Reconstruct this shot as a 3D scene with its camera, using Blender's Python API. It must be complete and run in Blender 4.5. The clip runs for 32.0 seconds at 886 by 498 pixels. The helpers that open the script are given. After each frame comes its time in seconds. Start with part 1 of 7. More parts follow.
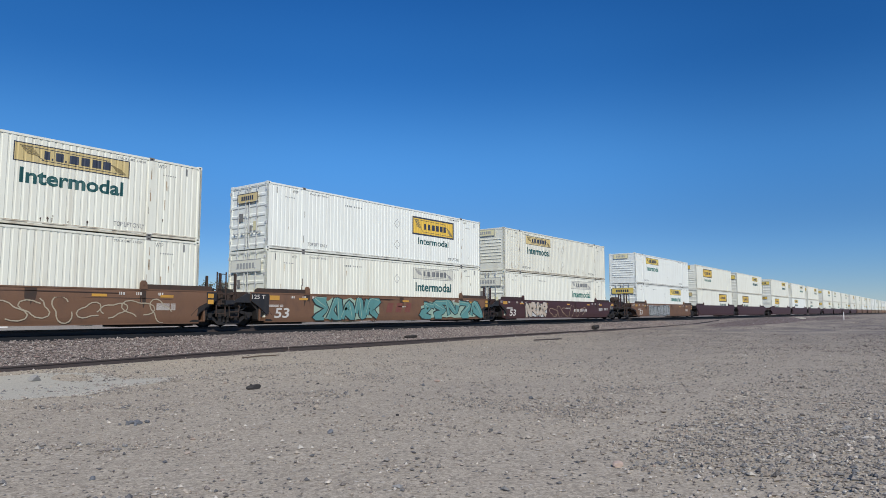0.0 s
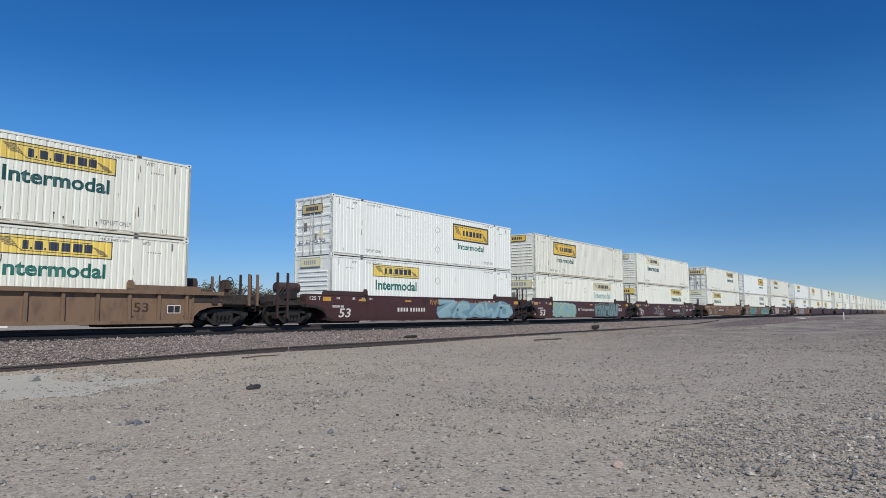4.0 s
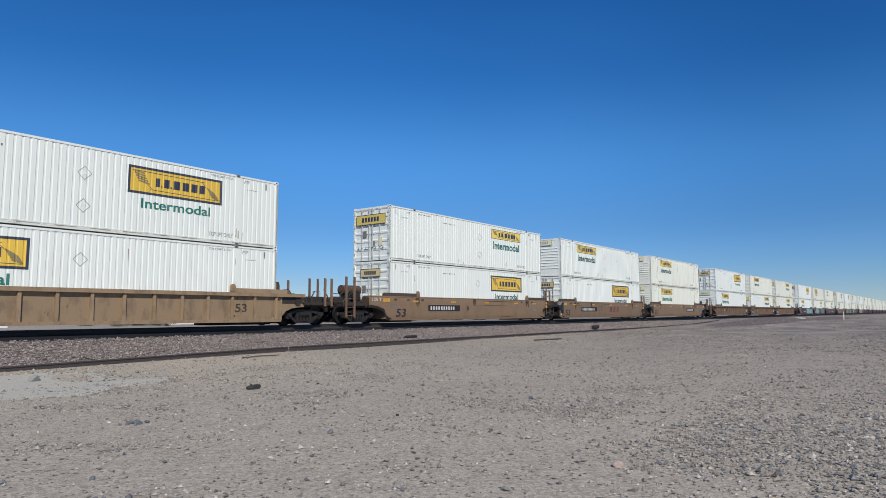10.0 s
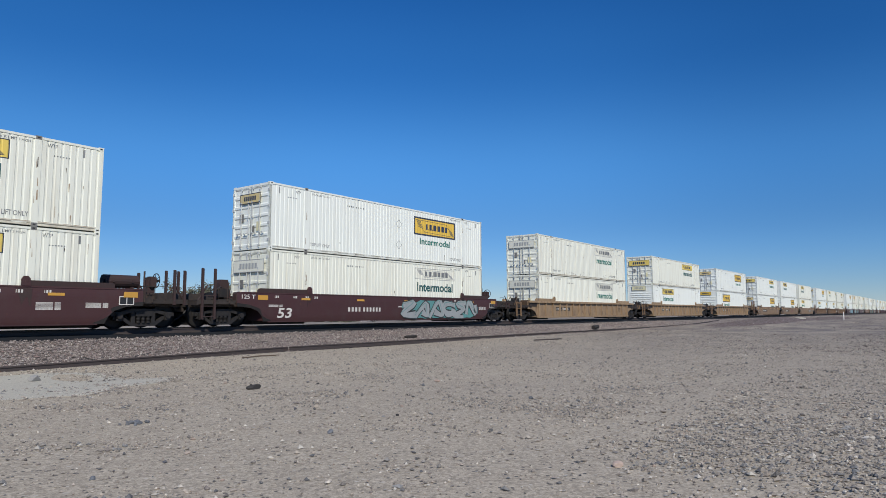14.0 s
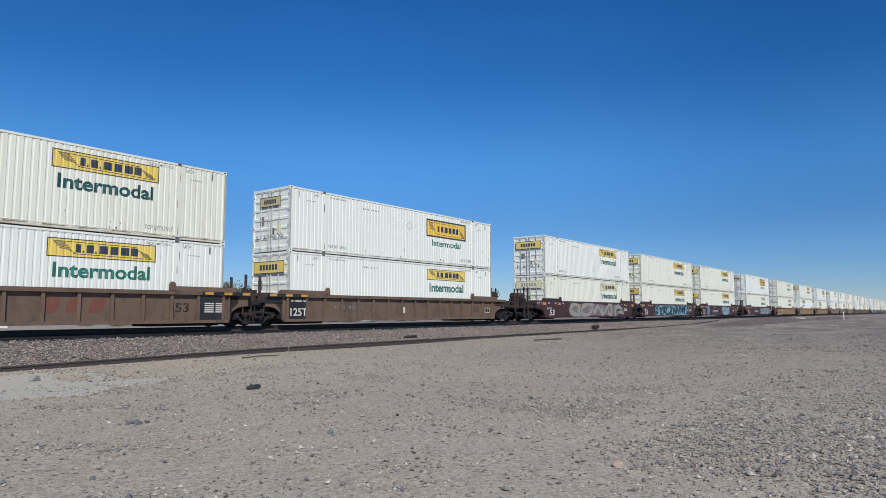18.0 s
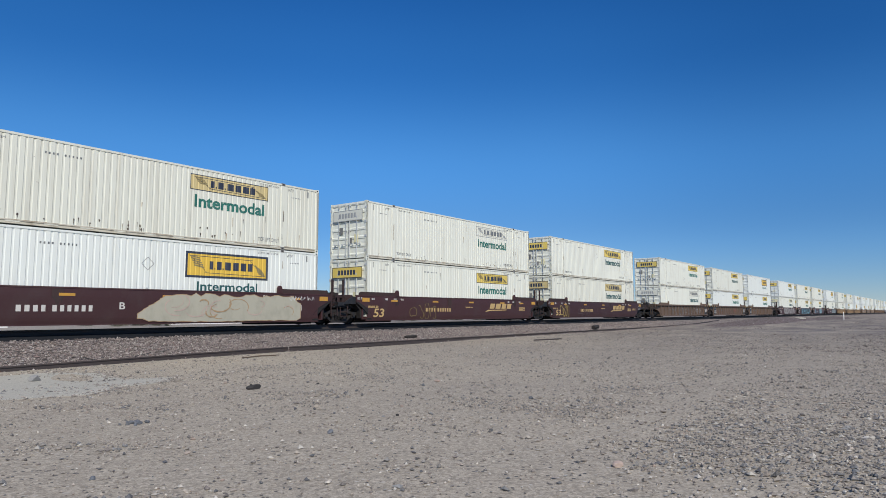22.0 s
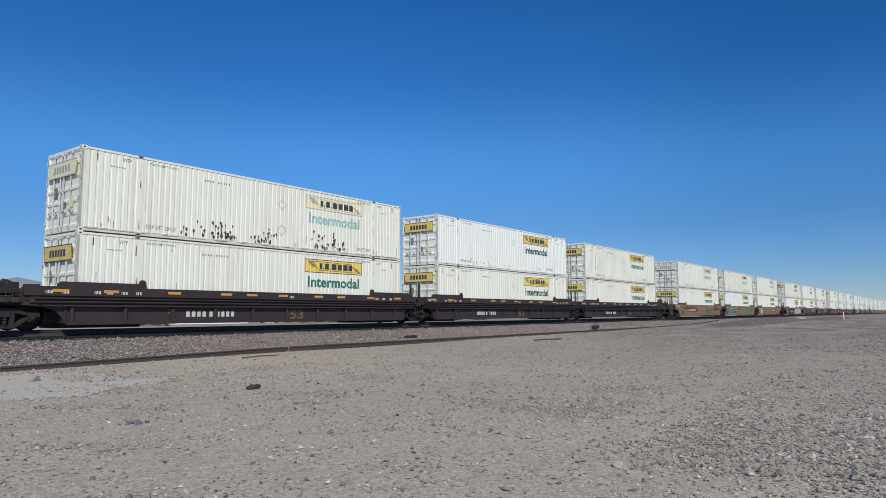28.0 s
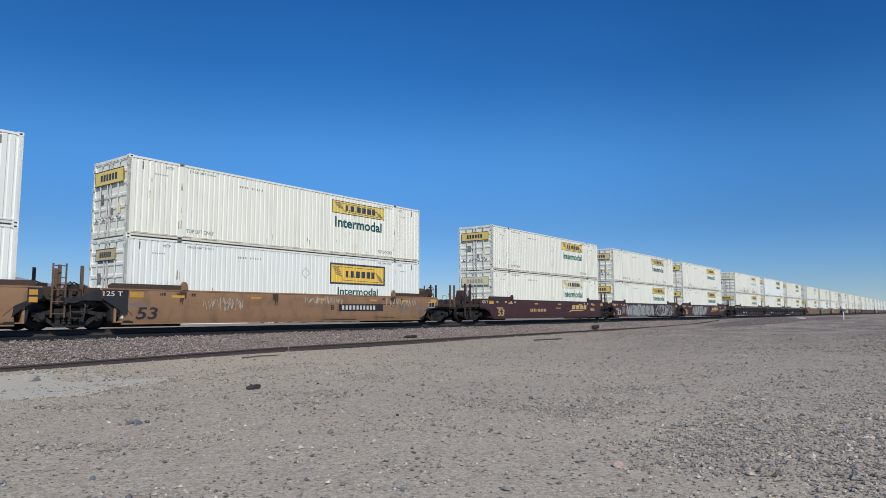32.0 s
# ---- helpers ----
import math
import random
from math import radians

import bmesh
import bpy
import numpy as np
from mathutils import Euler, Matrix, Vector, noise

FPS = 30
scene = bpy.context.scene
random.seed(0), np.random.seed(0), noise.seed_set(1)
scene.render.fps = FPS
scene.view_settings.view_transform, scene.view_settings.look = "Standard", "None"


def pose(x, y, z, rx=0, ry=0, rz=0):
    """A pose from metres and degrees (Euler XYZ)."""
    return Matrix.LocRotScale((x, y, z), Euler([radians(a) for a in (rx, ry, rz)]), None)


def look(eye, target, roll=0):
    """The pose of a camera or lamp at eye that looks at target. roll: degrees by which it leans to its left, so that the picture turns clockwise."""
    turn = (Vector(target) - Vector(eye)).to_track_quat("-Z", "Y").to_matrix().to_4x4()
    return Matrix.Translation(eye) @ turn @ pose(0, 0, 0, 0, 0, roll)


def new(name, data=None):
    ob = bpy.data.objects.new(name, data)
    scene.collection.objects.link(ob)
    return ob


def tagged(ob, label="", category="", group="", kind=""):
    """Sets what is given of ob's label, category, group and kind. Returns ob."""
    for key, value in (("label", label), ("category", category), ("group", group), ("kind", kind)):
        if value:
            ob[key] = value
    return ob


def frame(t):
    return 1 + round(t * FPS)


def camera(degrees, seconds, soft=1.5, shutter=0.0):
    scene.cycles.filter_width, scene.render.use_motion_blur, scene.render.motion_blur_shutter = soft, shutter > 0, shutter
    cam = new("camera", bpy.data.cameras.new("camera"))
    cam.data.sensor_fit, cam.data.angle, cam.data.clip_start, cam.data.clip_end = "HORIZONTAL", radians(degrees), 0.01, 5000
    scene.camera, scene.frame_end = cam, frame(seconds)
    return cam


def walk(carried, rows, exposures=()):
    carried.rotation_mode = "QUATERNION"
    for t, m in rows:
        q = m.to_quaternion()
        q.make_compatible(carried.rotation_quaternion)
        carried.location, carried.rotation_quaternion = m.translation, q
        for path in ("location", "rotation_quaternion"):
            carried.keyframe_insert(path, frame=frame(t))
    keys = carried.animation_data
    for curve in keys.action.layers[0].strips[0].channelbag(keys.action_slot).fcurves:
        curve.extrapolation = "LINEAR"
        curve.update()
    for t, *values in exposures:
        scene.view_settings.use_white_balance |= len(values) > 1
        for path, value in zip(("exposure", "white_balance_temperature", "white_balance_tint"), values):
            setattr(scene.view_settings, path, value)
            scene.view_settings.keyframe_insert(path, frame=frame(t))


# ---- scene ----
# World: x along the track (the way the train runs), y away from the camera across the track, z up from the rail head.
EYE = 0.547
SIDE_Y = 22.418            # near side of the containers
LEN, WID, HGT = 16.154, 2.591, 2.896
TRACK_Y = SIDE_Y + WID / 2
BASE_Z = 0.378             # floor of the lower container above the rail

cam = camera(68.5, 32.0, 0.8)
view = pose(0, 0, EYE, 95.606, 0, 37.176 - 90) @ pose(0, 0, 0, 0, 0, -0.12)
walk(cam, [(0.0, view), (32.0, view)], [(0.0, 0.0), (32.0, 0.0)])

# ---- sky and sun ----
SUN = Vector((-0.47, -0.60, 0.65)).normalized()
world = bpy.data.worlds.new("sky")
scene.world = world
world.use_nodes = True
wn = world.node_tree.nodes
wl = world.node_tree.links
sky = wn.new("ShaderNodeTexSky")
sky.sky_type = "NISHITA"
sky.sun_disc = False
sky.sun_elevation = math.asin(SUN.z)
sky.sun_rotation = math.atan2(SUN.x, SUN.y)
sky.altitude = 900
sky.air_density, sky.dust_density, sky.ozone_density = 0.8, 0.0, 8.0
tone = wn.new("ShaderNodeHueSaturation")
soften = wn.new("ShaderNodeGamma")
soften.inputs[1].default_value = 0.69
tone.inputs["Hue"].default_value = 0.508
tone.inputs["Saturation"].default_value = 1.36
wl.new(sky.outputs[0], soften.inputs[0])
wl.new(soften.outputs[0], tone.inputs["Color"])
# deeper blue overhead, a dull haze along the horizon all round
way = wn.new("ShaderNodeTexCoord")
split = wn.new("ShaderNodeSeparateXYZ")
wl.new(way.outputs["Generated"], split.inputs[0])
depth = wn.new("ShaderNodeValToRGB")
depth.color_ramp.interpolation = "EASE"
for at, rgb in ((0.11, (0.88, 0.92, 0.92)), (0.23, (1.08, 1.17, 1.14)), (0.37, (0.62, 0.90, 1.0)), (0.52, (0.40, 0.72, 0.90))):
    depth.color_ramp.elements.new(at).color = (*rgb, 1)
depth.color_ramp.elements[0].color = (0.80, 0.77, 0.75, 1)
depth.color_ramp.elements[-1].color = (0.62, 0.86, 1.0, 1)
wl.new(split.outputs[2], depth.inputs[0])
haze = wn.new("ShaderNodeMixRGB")
haze.blend_type = "MULTIPLY"
haze.inputs[0].default_value = 1.0
wl.new(tone.outputs[0], haze.inputs[1])
wl.new(depth.outputs[0], haze.inputs[2])
# the sky deepens away from the sun's side, most of all high up
across = wn.new("ShaderNodeVectorMath")
across.operation = "DOT_PRODUCT"
across.inputs[1].default_value = (0.6, -0.8, 0.0)
wl.new(way.outputs["Generated"], across.inputs[0])
side_tone = wn.new("ShaderNodeValToRGB")
side_tone.color_ramp.interpolation = "EASE"
for at, v in ((0.30, 1.0), (0.42, 1.05), (0.56, 1.0)):
    side_tone.color_ramp.elements.new(at).color = (v, v, v, 1)
side_tone.color_ramp.elements[0].color = (1, 1, 1, 1)
side_tone.color_ramp.elements[-1].position = 0.75
side_tone.color_ramp.elements[-1].color = (0.72, 0.79, 0.83, 1)
half = wn.new("ShaderNodeMath")
half.operation = "MULTIPLY_ADD"
half.inputs[1].default_value, half.inputs[2].default_value = 0.5, 0.5
wl.new(across.outputs["Value"], half.inputs[0])
wl.new(half.outputs[0], side_tone.inputs[0])
high = wn.new("ShaderNodeMapRange")
wl.new(split.outputs[2], high.inputs[0])
high.inputs[1].default_value, high.inputs[2].default_value, high.inputs[3].default_value = 0.0, 0.28, 0.3
deepen = wn.new("ShaderNodeMixRGB")
deepen.blend_type = "MULTIPLY"
wl.new(high.outputs[0], deepen.inputs[0])
wl.new(haze.outputs[0], deepen.inputs[1])
wl.new(side_tone.outputs[0], deepen.inputs[2])
wl.new(deepen.outputs[0], wn["Background"].inputs[0])
wn["Background"].inputs[1].default_value = 0.186
lamp = bpy.data.lights.new("sun", "SUN")
lamp.energy, lamp.angle, lamp.color = 3.85, radians(0.53), (1.0, 0.955, 0.872)
sun = new("sun", lamp)
sun.matrix_world = look(SUN * 100, (0, 0, 0))


# ---- materials ----
def nodes_of(name):
    m = bpy.data.materials.new(name)
    m.use_nodes = True
    return m, m.node_tree.nodes, m.node_tree.links, m.node_tree.nodes["Principled BSDF"]


def mix_rgb(n, l, fac, a, b, how="MIX"):
    x = n.new("ShaderNodeMix")
    x.data_type, x.blend_type = "RGBA", how
    for sock, v in ((x.inputs[0], fac), (x.inputs[6], a), (x.inputs[7], b)):
        if isinstance(v, bpy.types.NodeSocket):
            l.new(v, sock)
        elif isinstance(v, (int, float)):
            sock.default_value = v
        else:
            sock.default_value = (*v, 1)
    return x.outputs[2]


def ramp(n, l, src, lo, hi):
    r = n.new("ShaderNodeMapRange")
    l.new(src, r.inputs[0])
    r.inputs[1].default_value, r.inputs[2].default_value = lo, hi
    return r.outputs[0]


def noise_of(n, l, scale=(1, 1, 1), freq=4.0, detail=6.0, rough=0.6, by_object=True):
    co = n.new("ShaderNodeTexCoord")
    vec = co.outputs["Object"]
    if by_object:
        info = n.new("ShaderNodeObjectInfo")
        add = n.new("ShaderNodeVectorMath")
        add.operation = "MULTIPLY_ADD"
        l.new(info.outputs["Random"], add.inputs[0])
        add.inputs[1].default_value = (37.0, 17.0, 5.0)
        l.new(vec, add.inputs[2])
        vec = add.outputs[0]
    mp = n.new("ShaderNodeMapping")
    mp.inputs["Scale"].default_value = scale
    l.new(vec, mp.inputs[0])
    t = n.new("ShaderNodeTexNoise")
    t.inputs["Scale"].default_value, t.inputs["Detail"].default_value, t.inputs["Roughness"].default_value = freq, detail, rough
    l.new(mp.outputs[0], t.inputs[0])
    return t.outputs[0]


def bump_to(n, l, bsdf, h, strength, dist):
    b = n.new("ShaderNodeBump")
    b.inputs["Strength"].default_value, b.inputs["Distance"].default_value = strength, dist
    l.new(h, b.inputs["Height"])
    l.new(b.outputs[0], bsdf.inputs["Normal"])


def paint(name, col, dirt=(0.25, 0.2, 0.15), amount=0.35, rust=0.0, rough=0.5, streak=(1.6, 1.6, 0.25), vary=0.1, metal=0.0):
    """Weathered paint: tint that differs between objects, grime in vertical streaks, specks of rust."""
    m, n, l, b = nodes_of(name)
    info = n.new("ShaderNodeObjectInfo")
    hi = [min(1, c * (1 + vary)) for c in col]
    lo = [c * (1 - vary) for c in col]
    base = mix_rgb(n, l, info.outputs["Random"], lo, hi)
    s = ramp(n, l, noise_of(n, l, streak, 2.2, 8, 0.65), 0.48, 0.78)
    mul = n.new("ShaderNodeMath")
    mul.operation = "MULTIPLY"
    l.new(s, mul.inputs[0])
    mul.inputs[1].default_value = amount
    c = mix_rgb(n, l, mul.outputs[0], base, dirt)
    if rust:
        r = ramp(n, l, noise_of(n, l, (1, 1, 0.6), 3.5, 10, 0.75), 0.66 - 0.1 * rust, 0.74 - 0.08 * rust)
        c = mix_rgb(n, l, r, c, (0.11, 0.045, 0.02))
    l.new(c, b.inputs["Base Color"])
    b.inputs["Metallic"].default_value = metal
    g = noise_of(n, l, (1, 1, 1), 14, 4, 0.6)
    rr = n.new("ShaderNodeMapRange")
    l.new(g, rr.inputs[0])
    rr.inputs[3].default_value, rr.inputs[4].default_value = rough - 0.12, rough + 0.15
    l.new(rr.outputs[0], b.inputs["Roughness"])
    bump_to(n, l, b, g, 0.15, 0.004)
    return m


WHITE = {
    "cool": paint("cool_white_paint", (0.785, 0.815, 0.755), (0.45, 0.42, 0.34), 0.30, 0, 0.45, (2.2, 2.2, 0.12), 0.025),
    "cream": paint("cream_white_paint", (0.775, 0.787, 0.685), (0.42, 0.35, 0.24), 0.42, 0, 0.5, (2.2, 2.2, 0.12), 0.03),
    "dirty": paint("dirty_white_paint", (0.735, 0.74, 0.635), (0.35, 0.29, 0.19), 0.42, 0.1, 0.55, (2.2, 2.2, 0.12), 0.03),
}
RAILDUST = {
    "cool": paint("dusty_cool_rail", (0.70, 0.71, 0.64), (0.30, 0.25, 0.18), 0.8, 0.1, 0.6, (1.2, 1.2, 1.0), 0.04),
    "cream": paint("dusty_cream_rail", (0.66, 0.63, 0.52), (0.26, 0.20, 0.13), 0.85, 0.25, 0.6, (1.2, 1.2, 1.0), 0.05),
    "dirty": paint("dusty_dirty_rail", (0.60, 0.56, 0.45), (0.22, 0.17, 0.11), 0.85, 0.35, 0.6, (1.2, 1.2, 1.0), 0.05),
}
CAR = {
    "tawny": paint("tawny_paint", (0.185, 0.118, 0.073), (0.075, 0.052, 0.042), 0.9, 0.4, 0.62, (1.0, 1.0, 0.5)),
    "tan": paint("tan_paint", (0.225, 0.147, 0.085), (0.13, 0.092, 0.065), 0.75, 0.12, 0.6, (0.8, 0.8, 0.5)),
    "mustard": paint("mustard_paint", (0.31, 0.215, 0.125), (0.12, 0.082, 0.06), 1.0, 0.5, 0.6, (1.0, 1.0, 0.5)),
    "brown": paint("brown_paint", (0.155, 0.083, 0.047), (0.075, 0.05, 0.04), 0.6, 0.3, 0.62, (0.8, 0.8, 0.5)),
    "umber": paint("umber_paint", (0.15, 0.10, 0.07), (0.055, 0.044, 0.038), 0.9, 0.4, 0.65, (1.0, 1.0, 0.5)),
    "orange": paint("orange_paint", (0.265, 0.155, 0.082), (0.11, 0.068, 0.045), 0.9, 0.35, 0.6, (0.8, 0.8, 0.5)),
    "maroon": paint("maroon_paint", (0.057, 0.022, 0.022), (0.066, 0.044, 0.041), 0.5, 0.1, 0.55, (0.8, 0.8, 0.5)),
    "dark": paint("dark_brown_paint", (0.034, 0.023, 0.023), (0.06, 0.045, 0.04), 0.5, 0.2, 0.6, (0.8, 0.8, 0.5)),
    "black": paint("black_paint", (0.018, 0.019, 0.022), (0.05, 0.045, 0.04), 0.5, 0, 0.6),
}
GEAR = {
    "tan": paint("grimy_tan_steel", (0.078, 0.050, 0.032), (0.03, 0.028, 0.024), 0.8, 0.3, 0.7, (2, 2, 1.5)),
    "mustard": paint("grimy_mustard_steel", (0.095, 0.058, 0.032), (0.03, 0.028, 0.024), 0.8, 0.3, 0.7, (2, 2, 1.5)),
    "brown": paint("grimy_brown_steel", (0.055, 0.033, 0.023), (0.024, 0.025, 0.022), 0.8, 0.3, 0.7, (2, 2, 1.5)),
    "tawny": paint("grimy_tawny_steel", (0.066, 0.042, 0.029), (0.026, 0.025, 0.022), 0.8, 0.3, 0.7, (2, 2, 1.5)),
    "umber": paint("grimy_umber_steel", (0.060, 0.040, 0.029), (0.024, 0.025, 0.022), 0.8, 0.3, 0.7, (2, 2, 1.5)),
    "orange": paint("grimy_orange_steel", (0.060, 0.037, 0.025), (0.024, 0.025, 0.022), 0.8, 0.3, 0.7, (2, 2, 1.5)),
    "maroon": paint("grimy_maroon_steel", (0.045, 0.024, 0.022), (0.028, 0.024, 0.022), 0.8, 0.2, 0.7, (2, 2, 1.5)),
    "dark": paint("grimy_dark_steel", (0.040, 0.026, 0.024), (0.028, 0.024, 0.022), 0.8, 0.2, 0.7, (2, 2, 1.5)),
}
STAKE = {
    "tan": paint("dusty_tan_steel", (0.17, 0.105, 0.066), (0.06, 0.045, 0.036), 0.6, 0.2, 0.7, (2, 2, 0.6)),
    "mustard": paint("dusty_mustard_steel", (0.20, 0.125, 0.07), (0.06, 0.045, 0.036), 0.6, 0.2, 0.7, (2, 2, 0.6)),
    "tawny": paint("dusty_tawny_steel", (0.17, 0.105, 0.072), (0.06, 0.045, 0.036), 0.6, 0.2, 0.7, (2, 2, 0.6)),
    "orange": paint("dusty_orange_steel", (0.13, 0.075, 0.045), (0.05, 0.04, 0.034), 0.6, 0.2, 0.7, (2, 2, 0.6)),
}
YELLOW = {
    "Y": paint("yellow_decal", (0.74, 0.555, 0.12), (0.55, 0.50, 0.30), 0.4, 0, 0.5),
    "F": paint("faded_yellow_decal", (0.72, 0.67, 0.40), (0.62, 0.60, 0.45), 0.5, 0, 0.5),
    "W": paint("bleached_decal", (0.70, 0.70, 0.60), (0.60, 0.57, 0.45), 0.4, 0, 0.5),
    "T": paint("tan_decal", (0.60, 0.48, 0.22), (0.50, 0.45, 0.30), 0.5, 0, 0.5),
    "P": paint("gold_decal", (0.72, 0.475, 0.07), (0.60, 0.42, 0.12), 0.2, 0, 0.45),
}
NAVY = paint("navy_decal", (0.035, 0.045, 0.07), (0.10, 0.10, 0.10), 0.3, 0, 0.5)
INK_GREY = paint("grey_ink", (0.33, 0.34, 0.33), (0.5, 0.5, 0.48), 0.4, 0, 0.5)
GREEN = {
    "dark": paint("dark_green_decal", (0.016, 0.085, 0.085), (0.10, 0.19, 0.18), 0.3, 0, 0.5),
    "mid": paint("green_decal", (0.022, 0.155, 0.12), (0.2, 0.33, 0.28), 0.3, 0, 0.5),
    "pale": paint("pale_green_decal", (0.28, 0.48, 0.42), (0.6, 0.66, 0.62), 0.5, 0, 0.5),
}
STENCIL = paint("stencil_ink", (0.15, 0.16, 0.165), (0.5, 0.5, 0.47), 0.55, 0, 0.5)
CASTING = paint("casting_steel", (0.20, 0.20, 0.19), (0.10, 0.07, 0.05), 0.5, 0.3, 0.6)
ROD = paint("painted_rod", (0.50, 0.52, 0.51), (0.22, 0.18, 0.14), 0.5, 0.1, 0.5)
SEALBLK = paint("rubber_seal", (0.03, 0.03, 0.03), (0.06, 0.06, 0.05), 0.4, 0, 0.7)
IRON = paint("running_gear_steel", (0.018, 0.016, 0.015), (0.046, 0.037, 0.030), 0.65, 0.1, 0.65)
WHEEL = paint("wheel_steel", (0.018, 0.017, 0.016), (0.05, 0.04, 0.032), 0.5, 0, 0.6, metal=0.3)
AMBER = paint("amber_reflector", (0.56, 0.30, 0.05), (0.3, 0.18, 0.08), 0.5, 0, 0.35)
PALE = paint("pale_stencil_paint", (0.62, 0.60, 0.55), (0.35, 0.3, 0.25), 0.4, 0, 0.5)
# near-black for the truck bays, mostly on parts added where the bays are dark
BAY_BLACK = paint("truck_bay_black", (0.016, 0.014, 0.013), (0.035, 0.028, 0.022), 0.6, 0, 0.75)
RED = paint("red_stencil_paint", (0.17, 0.06, 0.045), (0.25, 0.1, 0.06), 0.4, 0, 0.5)
GOLD = paint("gold_stencil_paint", (0.55, 0.38, 0.16), (0.3, 0.2, 0.1), 0.4, 0, 0.5)
SCROLL = paint("brown_ink", (0.24, 0.19, 0.085), (0.40, 0.33, 0.16), 0.5, 0, 0.5)
STREAK = paint("rust_run", (0.34, 0.25, 0.165), (0.20, 0.13, 0.08), 0.6, 0, 0.7)
RUSTSPOT = paint("rust_spot", (0.085, 0.062, 0.05), (0.05, 0.04, 0.035), 0.6, 0, 0.8)
DECK = paint("oily_deck_steel", (0.032, 0.025, 0.021), (0.075, 0.052, 0.038), 0.7, 0.3, 0.7, (2, 2, 2))
SPRAY = {}
DARK_SPRAY = (0.025, 0.03, 0.03)


def spray(col):
    if col not in SPRAY:
        SPRAY[col] = paint("spray_paint", col, [c * 0.6 for c in col], 0.5, 0.05, 0.55, (1, 1, 0.7), 0.05)
    return SPRAY[col]


def ground_material(name, cols, stone, freq, big=0.09, rough=0.95, depth=0.02, outer=None):
    """Gravel and dust: stones by cells of two sizes, patches of dust metres wide."""
    m, n, l, b = nodes_of(name)
    co = n.new("ShaderNodeTexCoord")
    v1 = n.new("ShaderNodeTexVoronoi")
    v1.inputs["Scale"].default_value = freq
    v2 = n.new("ShaderNodeTexVoronoi")
    v2.inputs["Scale"].default_value = freq * 2.7
    for v in (v1, v2):
        v.inputs["Randomness"].default_value = 1.0
        l.new(co.outputs["Object"], v.inputs["Vector"])
    n1 = noise_of(n, l, (1, 1, 1), big, 6, 0.6, False)
    n2 = noise_of(n, l, (1, 1, 1), 2.3, 8, 0.7, False)
    n3 = noise_of(n, l, (1, 1, 1), 38, 3, 0.7, False)
    patch = mix_rgb(n, l, ramp(n, l, n1, 0.36, 0.64), cols[0], cols[1])
    patch = mix_rgb(n, l, ramp(n, l, n2, 0.35, 0.75), patch, cols[2])
    if outer:
        # spread of darker broken stone, in drifts, out along the track
        xyz = n.new("ShaderNodeSeparateXYZ")
        l.new(co.outputs["Object"], xyz.inputs[0])
        reach = n.new("ShaderNodeMapRange")
        l.new(xyz.outputs[0], reach.inputs[0])
        reach.inputs[1].default_value, reach.inputs[2].default_value = 14, 60
        drift = n.new("ShaderNodeMath")
        drift.operation = "MULTIPLY"
        l.new(reach.outputs[0], drift.inputs[0])
        l.new(ramp(n, l, noise_of(n, l, (0.6, 1.4, 1), 0.28, 7, 0.7, False), 0.30, 0.62), drift.inputs[1])
        patch = mix_rgb(n, l, drift.outputs[0], patch, outer)
    hue = n.new("ShaderNodeHueSaturation")
    sep = n.new("ShaderNodeSeparateColor")
    l.new(v1.outputs["Color"], sep.inputs[0])
    val = n.new("ShaderNodeMapRange")
    l.new(sep.outputs[0], val.inputs[0])
    val.inputs[3].default_value, val.inputs[4].default_value = 1 - stone, 1 + stone
    l.new(val.outputs[0], hue.inputs["Value"])
    l.new(patch, hue.inputs["Color"])
    fine = n.new("ShaderNodeHueSaturation")
    sep2 = n.new("ShaderNodeSeparateColor")
    l.new(v2.outputs["Color"], sep2.inputs[0])
    val2 = n.new("ShaderNodeMapRange")
    l.new(sep2.outputs[1], val2.inputs[0])
    val2.inputs[3].default_value, val2.inputs[4].default_value = 1 - stone * 0.8, 1 + stone * 0.8
    l.new(val2.outputs[0], fine.inputs["Value"])
    l.new(hue.outputs[0], fine.inputs["Color"])
    grain = n.new("ShaderNodeHueSaturation")
    val3 = n.new("ShaderNodeMapRange")
    l.new(n3, val3.inputs[0])
    val3.inputs[1].default_value, val3.inputs[2].default_value = 0.3, 0.7
    val3.inputs[3].default_value, val3.inputs[4].default_value = 0.85, 1.15
    l.new(val3.outputs[0], grain.inputs["Value"])
    l.new(fine.outputs[0], grain.inputs["Color"])
    # single dark and pale stones among the dust
    tint = grain.outputs[0]
    for size, share, reach in ((freq * 0.85, 0.08, 0.50), (freq * 0.38, 0.04, 0.42)):
        v3 = n.new("ShaderNodeTexVoronoi")
        v3.inputs["Scale"].default_value = size
        l.new(co.outputs["Object"], v3.inputs["Vector"])
        sep3 = n.new("ShaderNodeSeparateColor")
        l.new(v3.outputs["Color"], sep3.inputs[0])
        body = ramp(n, l, v3.outputs["Distance"], reach, reach - 0.12)
        for chan, lo, hi, col in ((2, share * stone * 2.6, share * stone * 2.6 - 0.02, (0.085, 0.082, 0.082)), (0, 1 - share * stone * 1.6, 1 - share * stone * 1.6 + 0.02, (0.50, 0.46, 0.40))):
            pick = n.new("ShaderNodeMath")
            pick.operation = "MULTIPLY"
            l.new(ramp(n, l, sep3.outputs[chan], lo, hi), pick.inputs[0])
            l.new(body, pick.inputs[1])
            tint = mix_rgb(n, l, pick.outputs[0], tint, col)
    l.new(tint, b.inputs["Base Color"])
    b.inputs["Roughness"].default_value = rough
